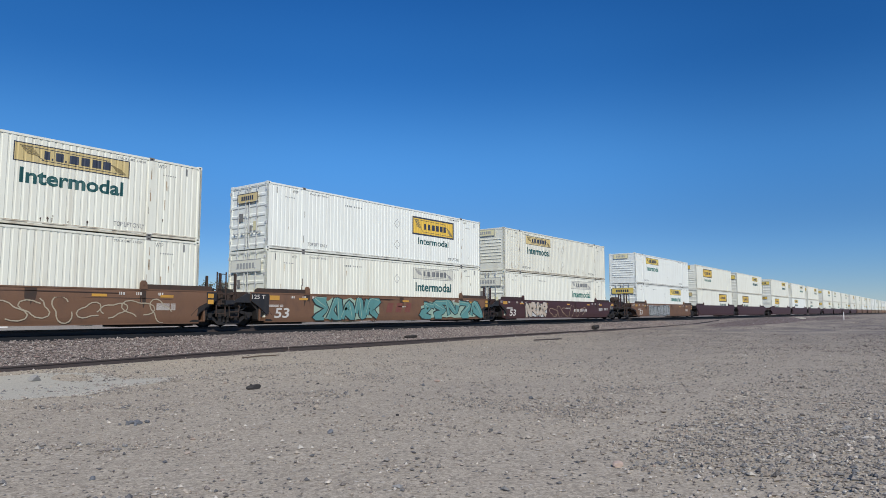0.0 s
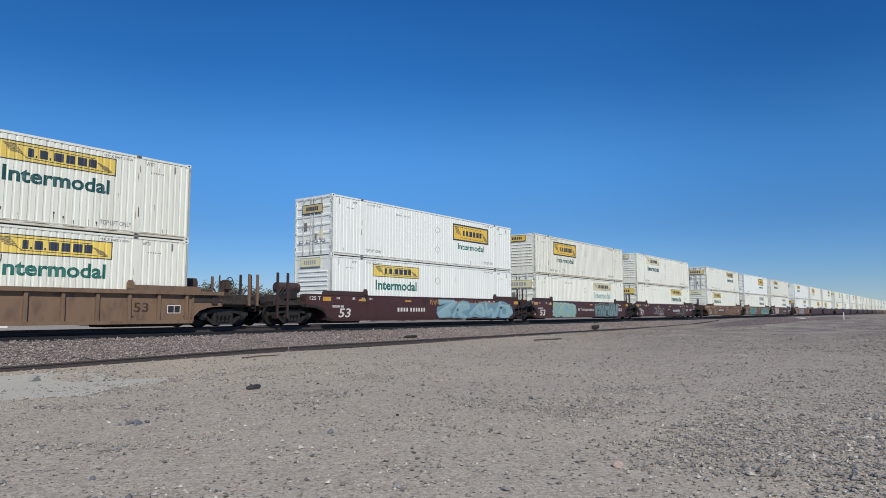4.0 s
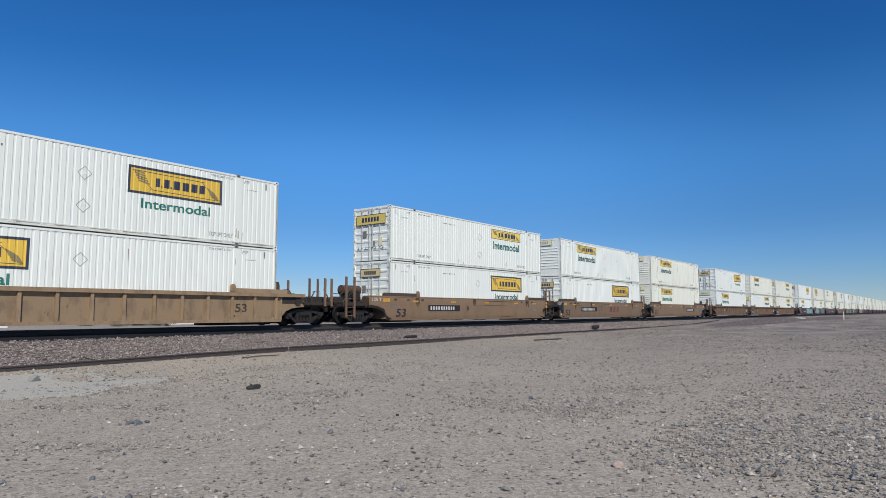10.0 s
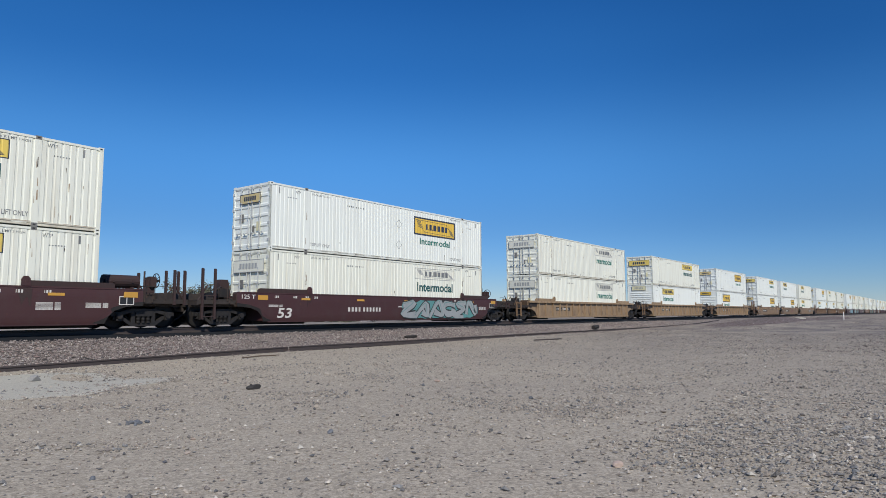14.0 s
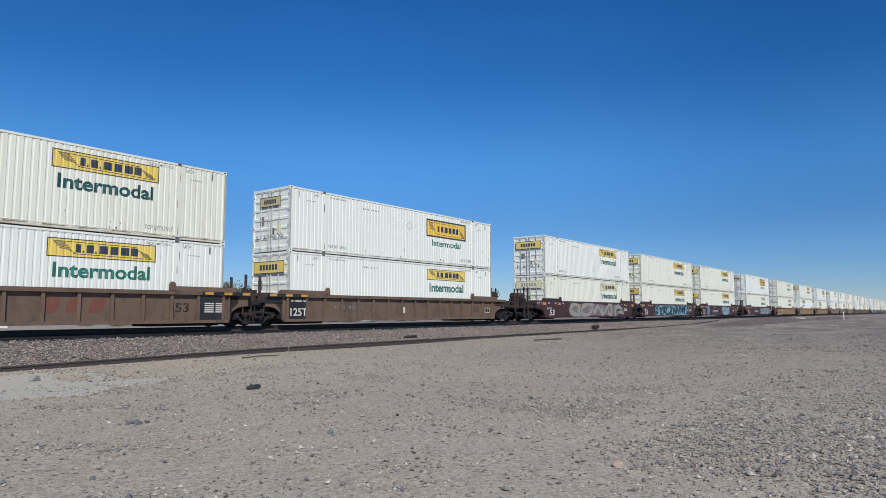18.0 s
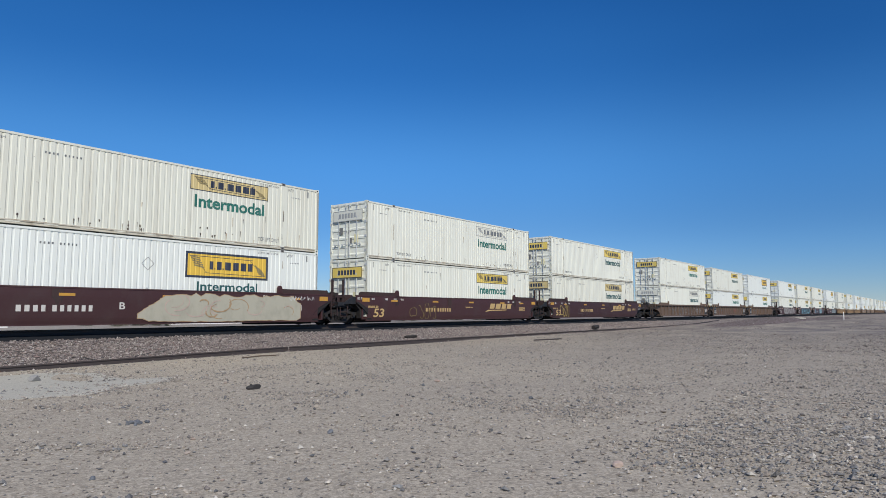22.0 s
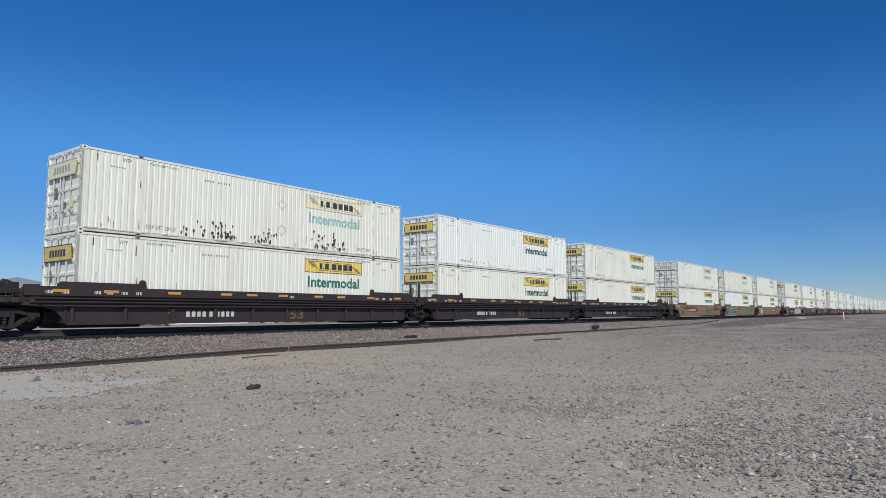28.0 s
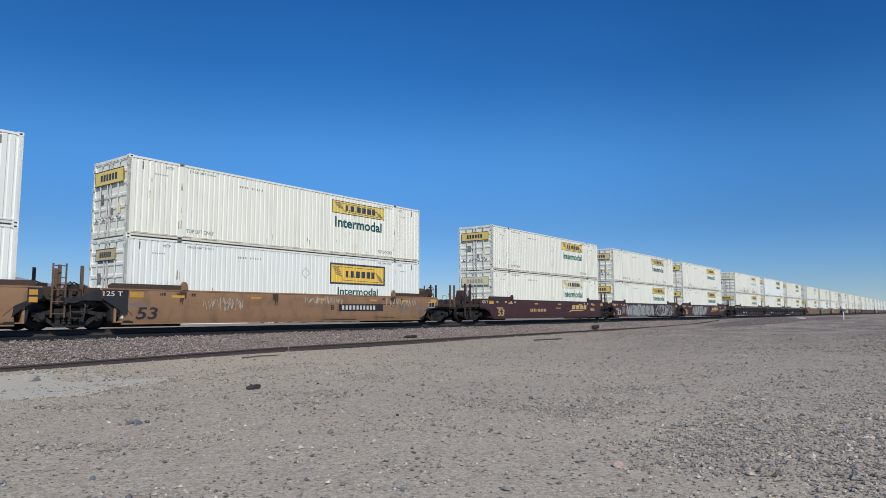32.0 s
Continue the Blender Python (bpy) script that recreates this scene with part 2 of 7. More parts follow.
    b.inputs["Specular IOR Level"].default_value = 0.2
    h = n.new("ShaderNodeMath")
    h.operation = "ADD"
    l.new(v1.outputs["Distance"], h.inputs[0])
    l.new(n3, h.inputs[1])
    bump_to(n, l, b, h.outputs[0], 0.7, depth)
    return m


DUST = ground_material("desert_gravel", ((0.384, 0.332, 0.258), (0.326, 0.283, 0.228), (0.417, 0.365, 0.287)), 0.22, 26, depth=0.006, outer=(0.165, 0.142, 0.128))
BALLAST = ground_material("ballast_stone", ((0.20, 0.17, 0.155), (0.165, 0.14, 0.13), (0.235, 0.20, 0.18)), 0.55, 17, 0.3, depth=0.04)


BANK = ground_material("brown_gravel", ((0.155, 0.122, 0.115), (0.13, 0.105, 0.10), (0.19, 0.15, 0.137)), 0.5, 14, 0.2, depth=0.05)


def stone_material(name, cols, rough=0.9):
    """Loose stones, each its own shade."""
    m, n, l, b = nodes_of(name)
    geo = n.new("ShaderNodeNewGeometry")
    cr = n.new("ShaderNodeValToRGB")
    cr.color_ramp.interpolation = "LINEAR"
    while len(cr.color_ramp.elements) < len(cols):
        cr.color_ramp.elements.new(0.5)
    for i, c in enumerate(cols):
        cr.color_ramp.elements[i].position = i / (len(cols) - 1)
        cr.color_ramp.elements[i].color = (*c, 1)
    l.new(geo.outputs["Random Per Island"], cr.inputs[0])
    g = noise_of(n, l, (1, 1, 1), 45, 4, 0.6, False)
    c = mix_rgb(n, l, ramp(n, l, g, 0.5, 1.0), cr.outputs[0], (0.40, 0.36, 0.30))
    l.new(c, b.inputs["Base Color"])
    b.inputs["Roughness"].default_value = rough
    b.inputs["Specular IOR Level"].default_value = 0.25
    return m


PEBBLE = stone_material("mixed_pebbles", ((0.09, 0.085, 0.085), (0.32, 0.28, 0.235), (0.17, 0.15, 0.14), (0.42, 0.37, 0.31), (0.21, 0.185, 0.16), (0.60, 0.56, 0.49), (0.30, 0.23, 0.185)))
BLUESTONE = stone_material("blue_grey_stone", ((0.065, 0.068, 0.075), (0.26, 0.258, 0.25), (0.10, 0.102, 0.106), (0.46, 0.43, 0.375), (0.17, 0.16, 0.15), (0.36, 0.325, 0.27), (0.11, 0.113, 0.12), (0.29, 0.25, 0.215)))
MIXSTONE = stone_material("yard_stone", ((0.075, 0.073, 0.075), (0.30, 0.265, 0.22), (0.14, 0.135, 0.135), (0.44, 0.395, 0.33), (0.19, 0.165, 0.145), (0.36, 0.31, 0.25), (0.12, 0.118, 0.122)))
BALSTONE = stone_material("ballast_pieces", ((0.075, 0.062, 0.060), (0.25, 0.205, 0.185), (0.33, 0.285, 0.255), (0.13, 0.105, 0.098), (0.46, 0.42, 0.375), (0.24, 0.17, 0.15), (0.10, 0.09, 0.095)))
BANKSTONE = stone_material("bank_stone", ((0.07, 0.058, 0.056), (0.19, 0.155, 0.14), (0.115, 0.095, 0.09), (0.29, 0.25, 0.22), (0.15, 0.122, 0.112), (0.22, 0.18, 0.16)))
CONCRETE = ground_material("pale_concrete", ((0.43, 0.405, 0.34), (0.38, 0.36, 0.31), (0.46, 0.435, 0.37)), 0.09, 30, 0.5, 0.85, 0.002)
WHITEWASH = paint("whitewashed_concrete", (0.80, 0.80, 0.78), (0.6, 0.58, 0.55), 0.3, 0, 0.8)
RAILSTEEL = paint("rusty_rail_steel", (0.058, 0.046, 0.043), (0.05, 0.04, 0.035), 0.5, 0.3, 0.65)
RAILTOP = paint("polished_rail", (0.28, 0.27, 0.26), (0.15, 0.12, 0.10), 0.3, 0, 0.3, metal=0.8)
TIE = paint("creosoted_tie", (0.026, 0.022, 0.019), (0.05, 0.042, 0.035), 0.4, 0, 0.85)
# colour of the added strip that stands for shade below the train
SHADE_BLACK = paint("under_train_shade", (0.009, 0.011, 0.014), (0.020, 0.019, 0.019), 0.4, 0, 0.85)
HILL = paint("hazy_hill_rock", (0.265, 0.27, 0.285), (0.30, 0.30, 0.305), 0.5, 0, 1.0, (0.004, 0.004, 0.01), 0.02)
SCRAP = paint("dark_slag", (0.030, 0.028, 0.027), (0.07, 0.06, 0.055), 0.5, 0, 0.8, (6, 6, 6))
BLUEROCK = paint("blue_grey_rock", (0.115, 0.125, 0.14), (0.20, 0.19, 0.175), 0.5, 0, 0.85, (8, 8, 8), 0.3)
GREYROCK = paint("grey_rock", (0.27, 0.265, 0.25), (0.18, 0.165, 0.15), 0.5, 0, 0.85, (8, 8, 8))
TANROCK = paint("tan_rock", (0.40, 0.31, 0.26), (0.26, 0.21, 0.175), 0.5, 0, 0.85, (8, 8, 8))
LEAF = stone_material("scrub_leaf", ((0.07, 0.08, 0.045), (0.12, 0.12, 0.075), (0.09, 0.09, 0.06), (0.14, 0.13, 0.085)))
BARK = paint("scrub_bark", (0.10, 0.075, 0.055), (0.06, 0.045, 0.03), 0.5, 0, 0.9)


# ---- mesh building ----
class Build:
    """Collects faces, then makes one mesh with a list of materials."""

    def __init__(self):
        self.v, self.f, self.m = [], [], []

    def face(self, pts, mat=0):
        k = len(self.v)
        self.v.extend(pts)
        self.f.append(tuple(range(k, k + len(pts))))
        self.m.append(mat)

    def box(self, x0, x1, y0, y1, z0, z1, mat=0):
        k = len(self.v)
        self.v.extend([(x, y, z) for z in (z0, z1) for y in (y0, y1) for x in (x0, x1)])
        for q in ((0, 2, 3, 1), (4, 5, 7, 6), (0, 1, 5, 4), (2, 6, 7, 3), (0, 4, 6, 2), (1, 3, 7, 5)):
            self.f.append(tuple(k + i for i in q))
            self.m.append(mat)

    def prism(self, pts, y0, y1, mat=0):
        """A polygon in x and z (counter-clockwise seen from -y), drawn out from y0 to y1."""
        k, n = len(self.v), len(pts)
        self.v.extend([(x, y0, z) for x, z in pts] + [(x, y1, z) for x, z in pts])
        self.f.append(tuple(range(k, k + n)))
        self.f.append(tuple(range(k + 2 * n - 1, k + n - 1, -1)))
        self.m += [mat, mat]
        for i in range(n):
            j = (i + 1) % n
            self.f.append((k + j, k + i, k + n + i, k + n + j))
            self.m.append(mat)

    def tube(self, pts, r, n=8, mat=0, caps=True):
        """A round bar along a line of points."""
        pts = [Vector(p) for p in pts]
        rings = []
        for i, p in enumerate(pts):
            d = (pts[min(i + 1, len(pts) - 1)] - pts[max(i - 1, 0)]).normalized()
            a = d.orthogonal().normalized() if abs(d.z) > 0.9 else d.cross(Vector((0, 0, 1))).normalized()
            b = d.cross(a)
            k = len(self.v)
            self.v.extend([tuple(p + r * (math.cos(2 * math.pi * j / n) * a + math.sin(2 * math.pi * j / n) * b)) for j in range(n)])
            rings.append(k)
        for k0, k1 in zip(rings, rings[1:]):
            for j in range(n):
                self.f.append((k0 + j, k0 + (j + 1) % n, k1 + (j + 1) % n, k1 + j))
                self.m.append(mat)
        if caps:
            self.f.append(tuple(rings[0] + j for j in reversed(range(n))))
            self.f.append(tuple(rings[-1] + j for j in range(n)))
            self.m += [mat, mat]

    def mesh(self, name, mats, smooth=False):
        me = bpy.data.meshes.new(name)
        me.from_pydata(self.v, [], self.f)
        for m in mats:
            me.materials.append(m)
        me.polygons.foreach_set("material_index", self.m)
        if smooth:
            me.polygons.foreach_set("use_smooth", [True] * len(self.f))
        me.update()
        return me


def piece(name, mesh, parent, label="", loc=(0, 0, 0), rot=0.0):
    """One mesh object as a part of a thing, or of a part."""
    ob = new(name, mesh)
    ob.parent = parent
    ob.location = loc
    if rot:
        ob.rotation_euler = (0, 0, radians(rot))
    if label:
        ob["label"] = label
    return ob


# ---- container meshes: x from the end that trails (0) to the end that leads, the floor at z = 0 ----
HW = WID / 2
PITCH, DEEP = 0.2185, 0.017
POSTS = ((0.0, 0.14), (1.93, 2.13), (14.03, 14.23), (16.014, LEN))
BAYS = ((0.14, 1.93), (2.13, 14.03), (14.23, 16.014))


def bay_profile(a, b):
    """Corrugation across one bay: (x, depth) pairs."""
    n = max(1, round((b - a) / PITCH))
    p = (b - a) / n
    out = []
    for i in range(n):
        x = a + i * p
        out += [(x, 0.0), (x + p * 0.62, 0.0), (x + p * 0.72, DEEP), (x + p * 0.90, DEEP)]
    out.append((b, 0.0))
    return out


PROFILE = []
for bay in BAYS:
    PROFILE += bay_profile(*bay)
PX = [p[0] for p in PROFILE]
PD = [p[1] for p in PROFILE]
PANEL_Y = HW - 0.018       # outer face of the panels, inside the rails


def depth_at(x):
    return float(np.interp(x, PX, PD))


def container_body(mat, rail):
    b = Build()
    zb, zt = 0.155, 2.80
    for s in (-1, 1):
        for bay in BAYS:
            pr = bay_profile(*bay)
            for (xa, da), (xb, db) in zip(pr, pr[1:]):
                ya, yb = s * (PANEL_Y - da), s * (PANEL_Y - db)
                q = [(xa, ya, zb), (xb, yb, zb), (xb, yb, zt), (xa, ya, zt)]
                b.face(q if s < 0 else q[::-1])
        for a, c in POSTS:
            b.box(a, c, min(s * (HW - 0.06), s * HW), max(s * (HW - 0.06), s * HW), 0.10, 2.80)
        # top rail and bottom rail, the lower one in two steps with long slots
        b.box(0, LEN, *sorted((s * (HW - 0.08), s * (HW - 0.002))), zt, 2.872)
        b.box(0.02, LEN - 0.02, *sorted((s * (HW - 0.07), s * (HW - 0.006))), 0.03, 0.085, 1)
        b.box(0.02, LEN - 0.02, *sorted((s * (HW - 0.09), s * (HW - 0.030))), 0.085, 0.125, 1)
        b.box(0.02, LEN - 0.02, *sorted((s * (HW - 0.07), s * (HW - 0.004))), 0.125, 0.165, 1)
        for i in range(11):
            x = 2.5 + i * 1.1
            b.box(x, x + 0.42, *sorted((s * (HW - 0.06), s * (HW - 0.010))), 0.09, 0.12)
        for x in (0.01, 1.96, 14.06, LEN - 0.16):
            b.box(x, x + 0.14, *sorted((s * (HW - 0.15), s * (HW - 0.01))), 0.0, 0.11)
            b.box(x, x + 0.14, *sorted((s * (HW - 0.15), s * (HW - 0.01))), 2.79, HGT)
    b.box(0.03, LEN - 0.03, -HW + 0.05, HW - 0.05, 0.04, 0.12)
    n = 58
    for i in range(n):
        x0, x1 = LEN * i / n, LEN * (i + 1) / n
        w = x1 - x0
        pts = [(x0, 2.862), (x0 + w * 0.4, 2.862), (x0 + w * 0.5, 2.848), (x0 + w * 0.9, 2.848), (x1, 2.862)]
        for (xa, za), (xb, zb2) in zip(pts, pts[1:]):
            b.face([(xa, -HW + 0.06, za), (xb, -HW + 0.06, zb2), (xb, HW - 0.06, zb2), (xa, HW - 0.06, za)])
    return b.mesh("container_body", [mat, rail])


def door_leaf(mat):
    """One door leaf, hinged at y = 0, closing towards +y, its outer face towards -x at x = 0."""
    b = Build()
    w, z0, z1 = HW - 0.075, 0.17, 2.76
    b.box(0.0, 0.035, 0.0, 0.06, z0, z1)
    b.box(0.0, 0.035, w - 0.06, w, z0, z1)
    n = 6
    h = (z1 - z0) / n
    for i in range(n):
        a = z0 + i * h
        prof = [(a, 0.0), (a + 0.07, 0.0), (a + 0.12, 0.03), (a + h - 0.07, 0.03), (a + h - 0.02, 0.0), (a + h, 0.0)]
        for (za, da), (zb, db) in zip(prof, prof[1:]):
            b.face([(da, w - 0.06, za), (da, 0.06, za), (db, 0.06, zb), (db, w - 0.06, zb)])
    b.box(0.036, 0.05, 0.01, w, z0, z1)
    return b.mesh("door_leaf", [mat])


def door_frame(mat):
    b = Build()
    b.box(0.0, 0.09, -HW, -HW + 0.07, 0.1, 2.80)
    b.box(0.0, 0.09, HW - 0.07, HW, 0.1, 2.80)
    b.box(0.0, 0.09, -HW + 0.07, HW - 0.07, 2.77, 2.872)
    b.box(0.0, 0.09, -HW + 0.07, HW - 0.07, 0.03, 0.16)
    b.box(0.008, 0.06, -0.012, 0.012, 0.17, 2.76, 1)
    return b.mesh("door_frame", [mat, SEALBLK])


def lock_rod():
    b = Build()
    b.tube([(0, 0, 0.10), (0, 0, 2.83)], 0.027, 8)
    for z in (0.2, 0.75, 1.45, 2.1, 2.72):
        b.box(-0.028, 0.04, -0.045, 0.045, z - 0.035, z + 0.035)
    b.box(-0.045, -0.03, -0.26, 0.02, 0.72, 0.75)
    b.box(-0.045, 0.02, -0.27, -0.21, 0.69, 0.78)
    return b.mesh("lock_rod", [ROD])


def hinge_block():
    b = Build()
    b.box(-0.025, 0.02, -0.06, 0.06, -0.05, 0.05)
    b.tube([(-0.02, -0.062, -0.07), (-0.02, -0.062, 0.07)], 0.016, 6)
    return b.mesh("hinge", [ROD])


def nose_wall(mat):
    """The plain end, stiffened by level ribs, its outer face towards -x at x = 0."""
    b = Build()
    b.box(0.012, 0.05, -HW + 0.02, HW - 0.02, 0.05, 2.85)
    b.box(0.0, 0.09, -HW, -HW + 0.11, 0.05, 2.872)
    b.box(0.0, 0.09, HW - 0.11, HW, 0.05, 2.872)
    b.box(0.0, 0.09, -HW + 0.11, HW - 0.11, 2.74, 2.872)
    b.box(0.0, 0.09, -HW + 0.11, HW - 0.11, 0.03, 0.16)
    return b.mesh("nose_wall", [mat])


def nose_rib(mat):
    b = Build()
    b.prism_x(-HW + 0.22, HW - 0.34, 0.0, 0.075, 0.032)
    return b.mesh("nose_rib", [mat])


def prism_x(self, y0, y1, z, h, d):
    """A level rib with sloped flanks that stands out towards -x."""
    q = [(0.012, z - h / 2), (-d + 0.012, z - h / 4), (-d + 0.012, z + h / 4), (0.012, z + h / 2)]
    for (xa, za), (xb, zb) in zip(q, q[1:]):
        self.face([(xa, y1, za), (xa, y0, za), (xb, y0, zb), (xb, y1, zb)])
    for y, o in ((y0, 1), (y1, -1)):
        pts = [(x, y, zz) for x, zz in q]
        self.face(pts[::o])


Build.prism_x = prism_x


def casting(mat):
    b = Build()
    b.box(0, 0.178, 0, 0.162, 0, 0.118)
    b.box(0.05, 0.128, -0.003, 0.0, 0.035, 0.085, 1)
    return b.mesh("corner_casting", [mat, SEALBLK])


def sheet(b, x0, x1, z0, z1, off=0.003, mat=0):
    """A patch that follows the corrugated near side."""
    xs = sorted({x0, x1, *[x for x in PX if x0 < x < x1]})
    for a, c in zip(xs, xs[1:]):
        ya, yc = -(PANEL_Y - depth_at(a)) - off, -(PANEL_Y - depth_at(c)) - off
        b.face([(a, ya, z0), (c, yc, z0), (c, yc, z1), (a, ya, z1)], mat)


def slanted(b, x0, z0, x1, z1, t, off, mat):
    """A thin line across the corrugations."""
    xs = sorted({x0, x1, *[x for x in PX if x0 < x < x1]})
    for a, c in zip(xs, xs[1:]):
        za, zc = np.interp(a, (x0, x1), (z0, z1)), np.interp(c, (x0, x1), (z0, z1))
        ya, yc = -(PANEL_Y - depth_at(a)) - off, -(PANEL_Y - depth_at(c)) - off
        b.face([(a, ya, za - t / 2), (c, yc, zc - t / 2), (c, yc, zc + t / 2), (a, ya, za + t / 2)], mat)


TEXTS = {}


def text_mesh(words, height, width, mat, bold=0.0, name="lettering", slant=0.0):
    """Flat letters in x and z that face -y, their left end at 0, scaled to a cap height and a width."""
    key = (words, height, width, mat.name, bold, slant)
    if key in TEXTS:
        return TEXTS[key]
    cu = bpy.data.curves.new(name, "FONT")
    cu.body, cu.size, cu.resolution_u, cu.offset = words, 1.0, 3, bold
    ob = bpy.data.objects.new(name, cu)
    scene.collection.objects.link(ob)
    me = bpy.data.meshes.new_from_object(ob.evaluated_get(bpy.context.evaluated_depsgraph_get()))
    bpy.data.objects.remove(ob)
    co = np.array([v.co[:] for v in me.vertices])
    lo, hi = co.min(0), co.max(0)
    cap = 0.73
    sx, sz = width / (hi[0] - lo[0]), height / cap
    for v in me.vertices:
        v.co = ((v.co[0] - lo[0]) * sx + slant * v.co[1] * sz, 0, v.co[1] * sz)
    me.materials.clear()
    me.materials.append(mat)
    me.name = name
    TEXTS[key] = me
    return me


def on_side(flat, x0, z0, off, name):
    """A copy of a flat lettering, laid over the corrugations from x0 on."""
    bm = bmesh.new()
    bm.from_mesh(flat)
    bmesh.ops.translate(bm, verts=bm.verts, vec=(x0, 0, z0))
    hi = max(v.co.x for v in bm.verts)
    for x in PX:
        if x0 < x < hi:
            bmesh.ops.bisect_plane(bm, geom=bm.verts[:] + bm.edges[:] + bm.faces[:], plane_co=(x, 0, 0), plane_no=(1, 0, 0))
    for v in bm.verts:
        v.co.y = -(PANEL_Y - depth_at(v.co.x)) - off
    me = bpy.data.meshes.new(name)
    bm.to_mesh(me)
    bm.free()
    for m in flat.materials:
        me.materials.append(m)
    return me


DECALS = {}


def panel_decal(kind, x0):
    """The advertising panel: coloured ground, border, scroll lines and dark blocks."""
    key = (kind, round(x0, 2))
    if key in DECALS:
        return DECALS[key]
    b, g = Build(), Build()
    if kind == "P":
        x1, z0, z1, t, dark = x0 + 3.78, 1.53, 2.52, 0.085, NAVY
    else:
        x1, z0, z1, t, dark = x0 + 3.64, 2.0, 2.61, 0.03, NAVY
    line = NAVY if kind in "PYT" else INK_GREY
    sheet(b, x0, x1, z0, z1, 0.003, 0)
    for a, c, e, h in ((x0, x1, z0, z0 + t), (x0, x1, z1 - t, z1), (x0, x0 + t, z0 + t, z1 - t), (x1 - t, x1, z0 + t, z1 - t)):
        sheet(b, a, c, e, h, 0.006, 1)
    w, h = x1 - x0, z1 - z0
    # scroll: a slanting ribbon with a hatched roll at each end
    for px, pz, qx, qz in ((0.05, 0.84, 0.80, 0.80), (0.22, 0.20, 0.95, 0.16), (0.06, 0.80, 0.24, 0.22), (0.76, 0.80, 0.94, 0.18)):
        slanted(b, x0 + w * px, z0 + h * pz, x0 + w * qx, z0 + h * qz, 0.02, 0.006, 1)
    for i in range(5):
        slanted(b, x0 + w * (0.045 + 0.014 * i), z0 + h * (0.84 - 0.09 * i), x0 + w * (0.155 + 0.013 * i), z0 + h * (0.76 - 0.09 * i), h * 0.055, 0.0065 + 0.0004 * i, 2)
        slanted(b, x0 + w * (0.825 + 0.012 * i), z0 + h * (0.60 - 0.08 * i), x0 + w * (0.925 + 0.009 * i), z0 + h * (0.38 - 0.05 * i), h * 0.055, 0.0065 + 0.0004 * i, 2)
    # dark blocks where the name stands
    if kind == "P":
        marks = ((0.27, 0.042), (0.355, 0.055), (0.455, 0.068), (0.55, 0.068), (0.645, 0.068), (0.735, 0.062))
        za, zb = z0 + h * 0.34, z0 + h * 0.66
    else:
        marks = ((0.24, 0.046), (0.335, 0.065), (0.45, 0.078), (0.55, 0.076), (0.648, 0.08), (0.748, 0.07))
        za, zb = z0 + h * 0.28, z0 + h * 0.73
    for a, c in marks:
        sheet(g, x0 + w * a, x0 + w * (a + c), za, zb, 0.009, 0)
    for a in (marks[0][0] + marks[0][1] + 0.014, marks[1][0] + marks[1][1] + 0.012):
        sheet(g, x0 + w * a, x0 + w * (a + 0.013), za, za + 0.07, 0.009, 0)
    out = (b.mesh("sign_panel", [YELLOW[kind], line, SCROLL if kind in "PYT" else INK_GREY]), g.mesh("name_panel", [NAVY if kind != "W" else STENCIL]))
    DECALS[key] = out
    return out


def word_decal(kind, green, x0):
    key = ("word", kind, green, round(x0, 2))
    if key not in DECALS:
        if kind == "P":
            DECALS[key] = on_side(text_mesh("Intermodal", 0.36, 2.78, GREEN[green], 0.018), x0 + 0.5, 1.04, 0.006, "lettering")
        else:
            DECALS[key] = on_side(text_mesh("Intermodal", 0.48, 3.24, GREEN[green], 0.028), x0 + 0.2, 1.36, 0.006, "lettering")
    return DECALS[key]


def stencils():
    """Small markings by the lifting posts; numbers and owners are plain bars."""
    parts = []
    for words, h, w, x, z in (("TOP LIFT ONLY", 0.15, 1.18, 2.30, 0.30), ("TOP LIFT ONLY", 0.165, 1.08, 12.87, 0.29), ("STACK LIMIT 3 HIGH", 0.085, 1.12, 2.36, 2.62),
                              ("STACK LIMIT 3 HIGH", 0.085, 1.0, 12.9, 2.64), ("WTP", 0.14, 0.30, 1.40, 2.56), ("WTP", 0.14, 0.30, 14.4, 2.58)):
        parts.append(on_side(text_mesh(words, h, w, STENCIL, 0.004), x, z, 0.005, "stencil"))
    b = Build()
    for i in range(10):
        if i != 4:
            sheet(b, 4.6 + i * 0.12, 4.65 + i * 0.12, 2.38, 2.45, 0.005, 0)
    for x in (1.0, 14.6):
        for i in range(6):
            sheet(b, x + i * 0.09, x + 0.04 + i * 0.09, 2.32, 2.36, 0.005, 0)
    for x in (0.5, 15.5):
        sheet(b, x, x + 0.06, 2.45, 2.72, 0.005, 0)
    bm = bmesh.new()
    for me in parts + [b.mesh("stencil", [STENCIL])]:
        bm.from_mesh(me)
    out = bpy.data.meshes.new("stencil_marking")
    bm.to_mesh(out)
    bm.free()
    out.materials.append(STENCIL)
    return out


def diamond(x, z):
    b = Build()
    r = 0.23
    c = [(x, z - r), (x + r, z), (x, z + r), (x - r, z)]
    for (xa, za), (xb, zb) in zip(c, c[1:] + c[:1]):
        if xa > xb:
            xa, za, xb, zb = xb, zb, xa, za
        slanted(b, xa, za, xb, zb, 0.03, 0.006, 0)
    sheet(b, x - 0.09, x + 0.09, z - 0.05, z + 0.05, 0.005, 1)
    return b.mesh("placard_holder", [INK_GREY, WHITE["cool"]])


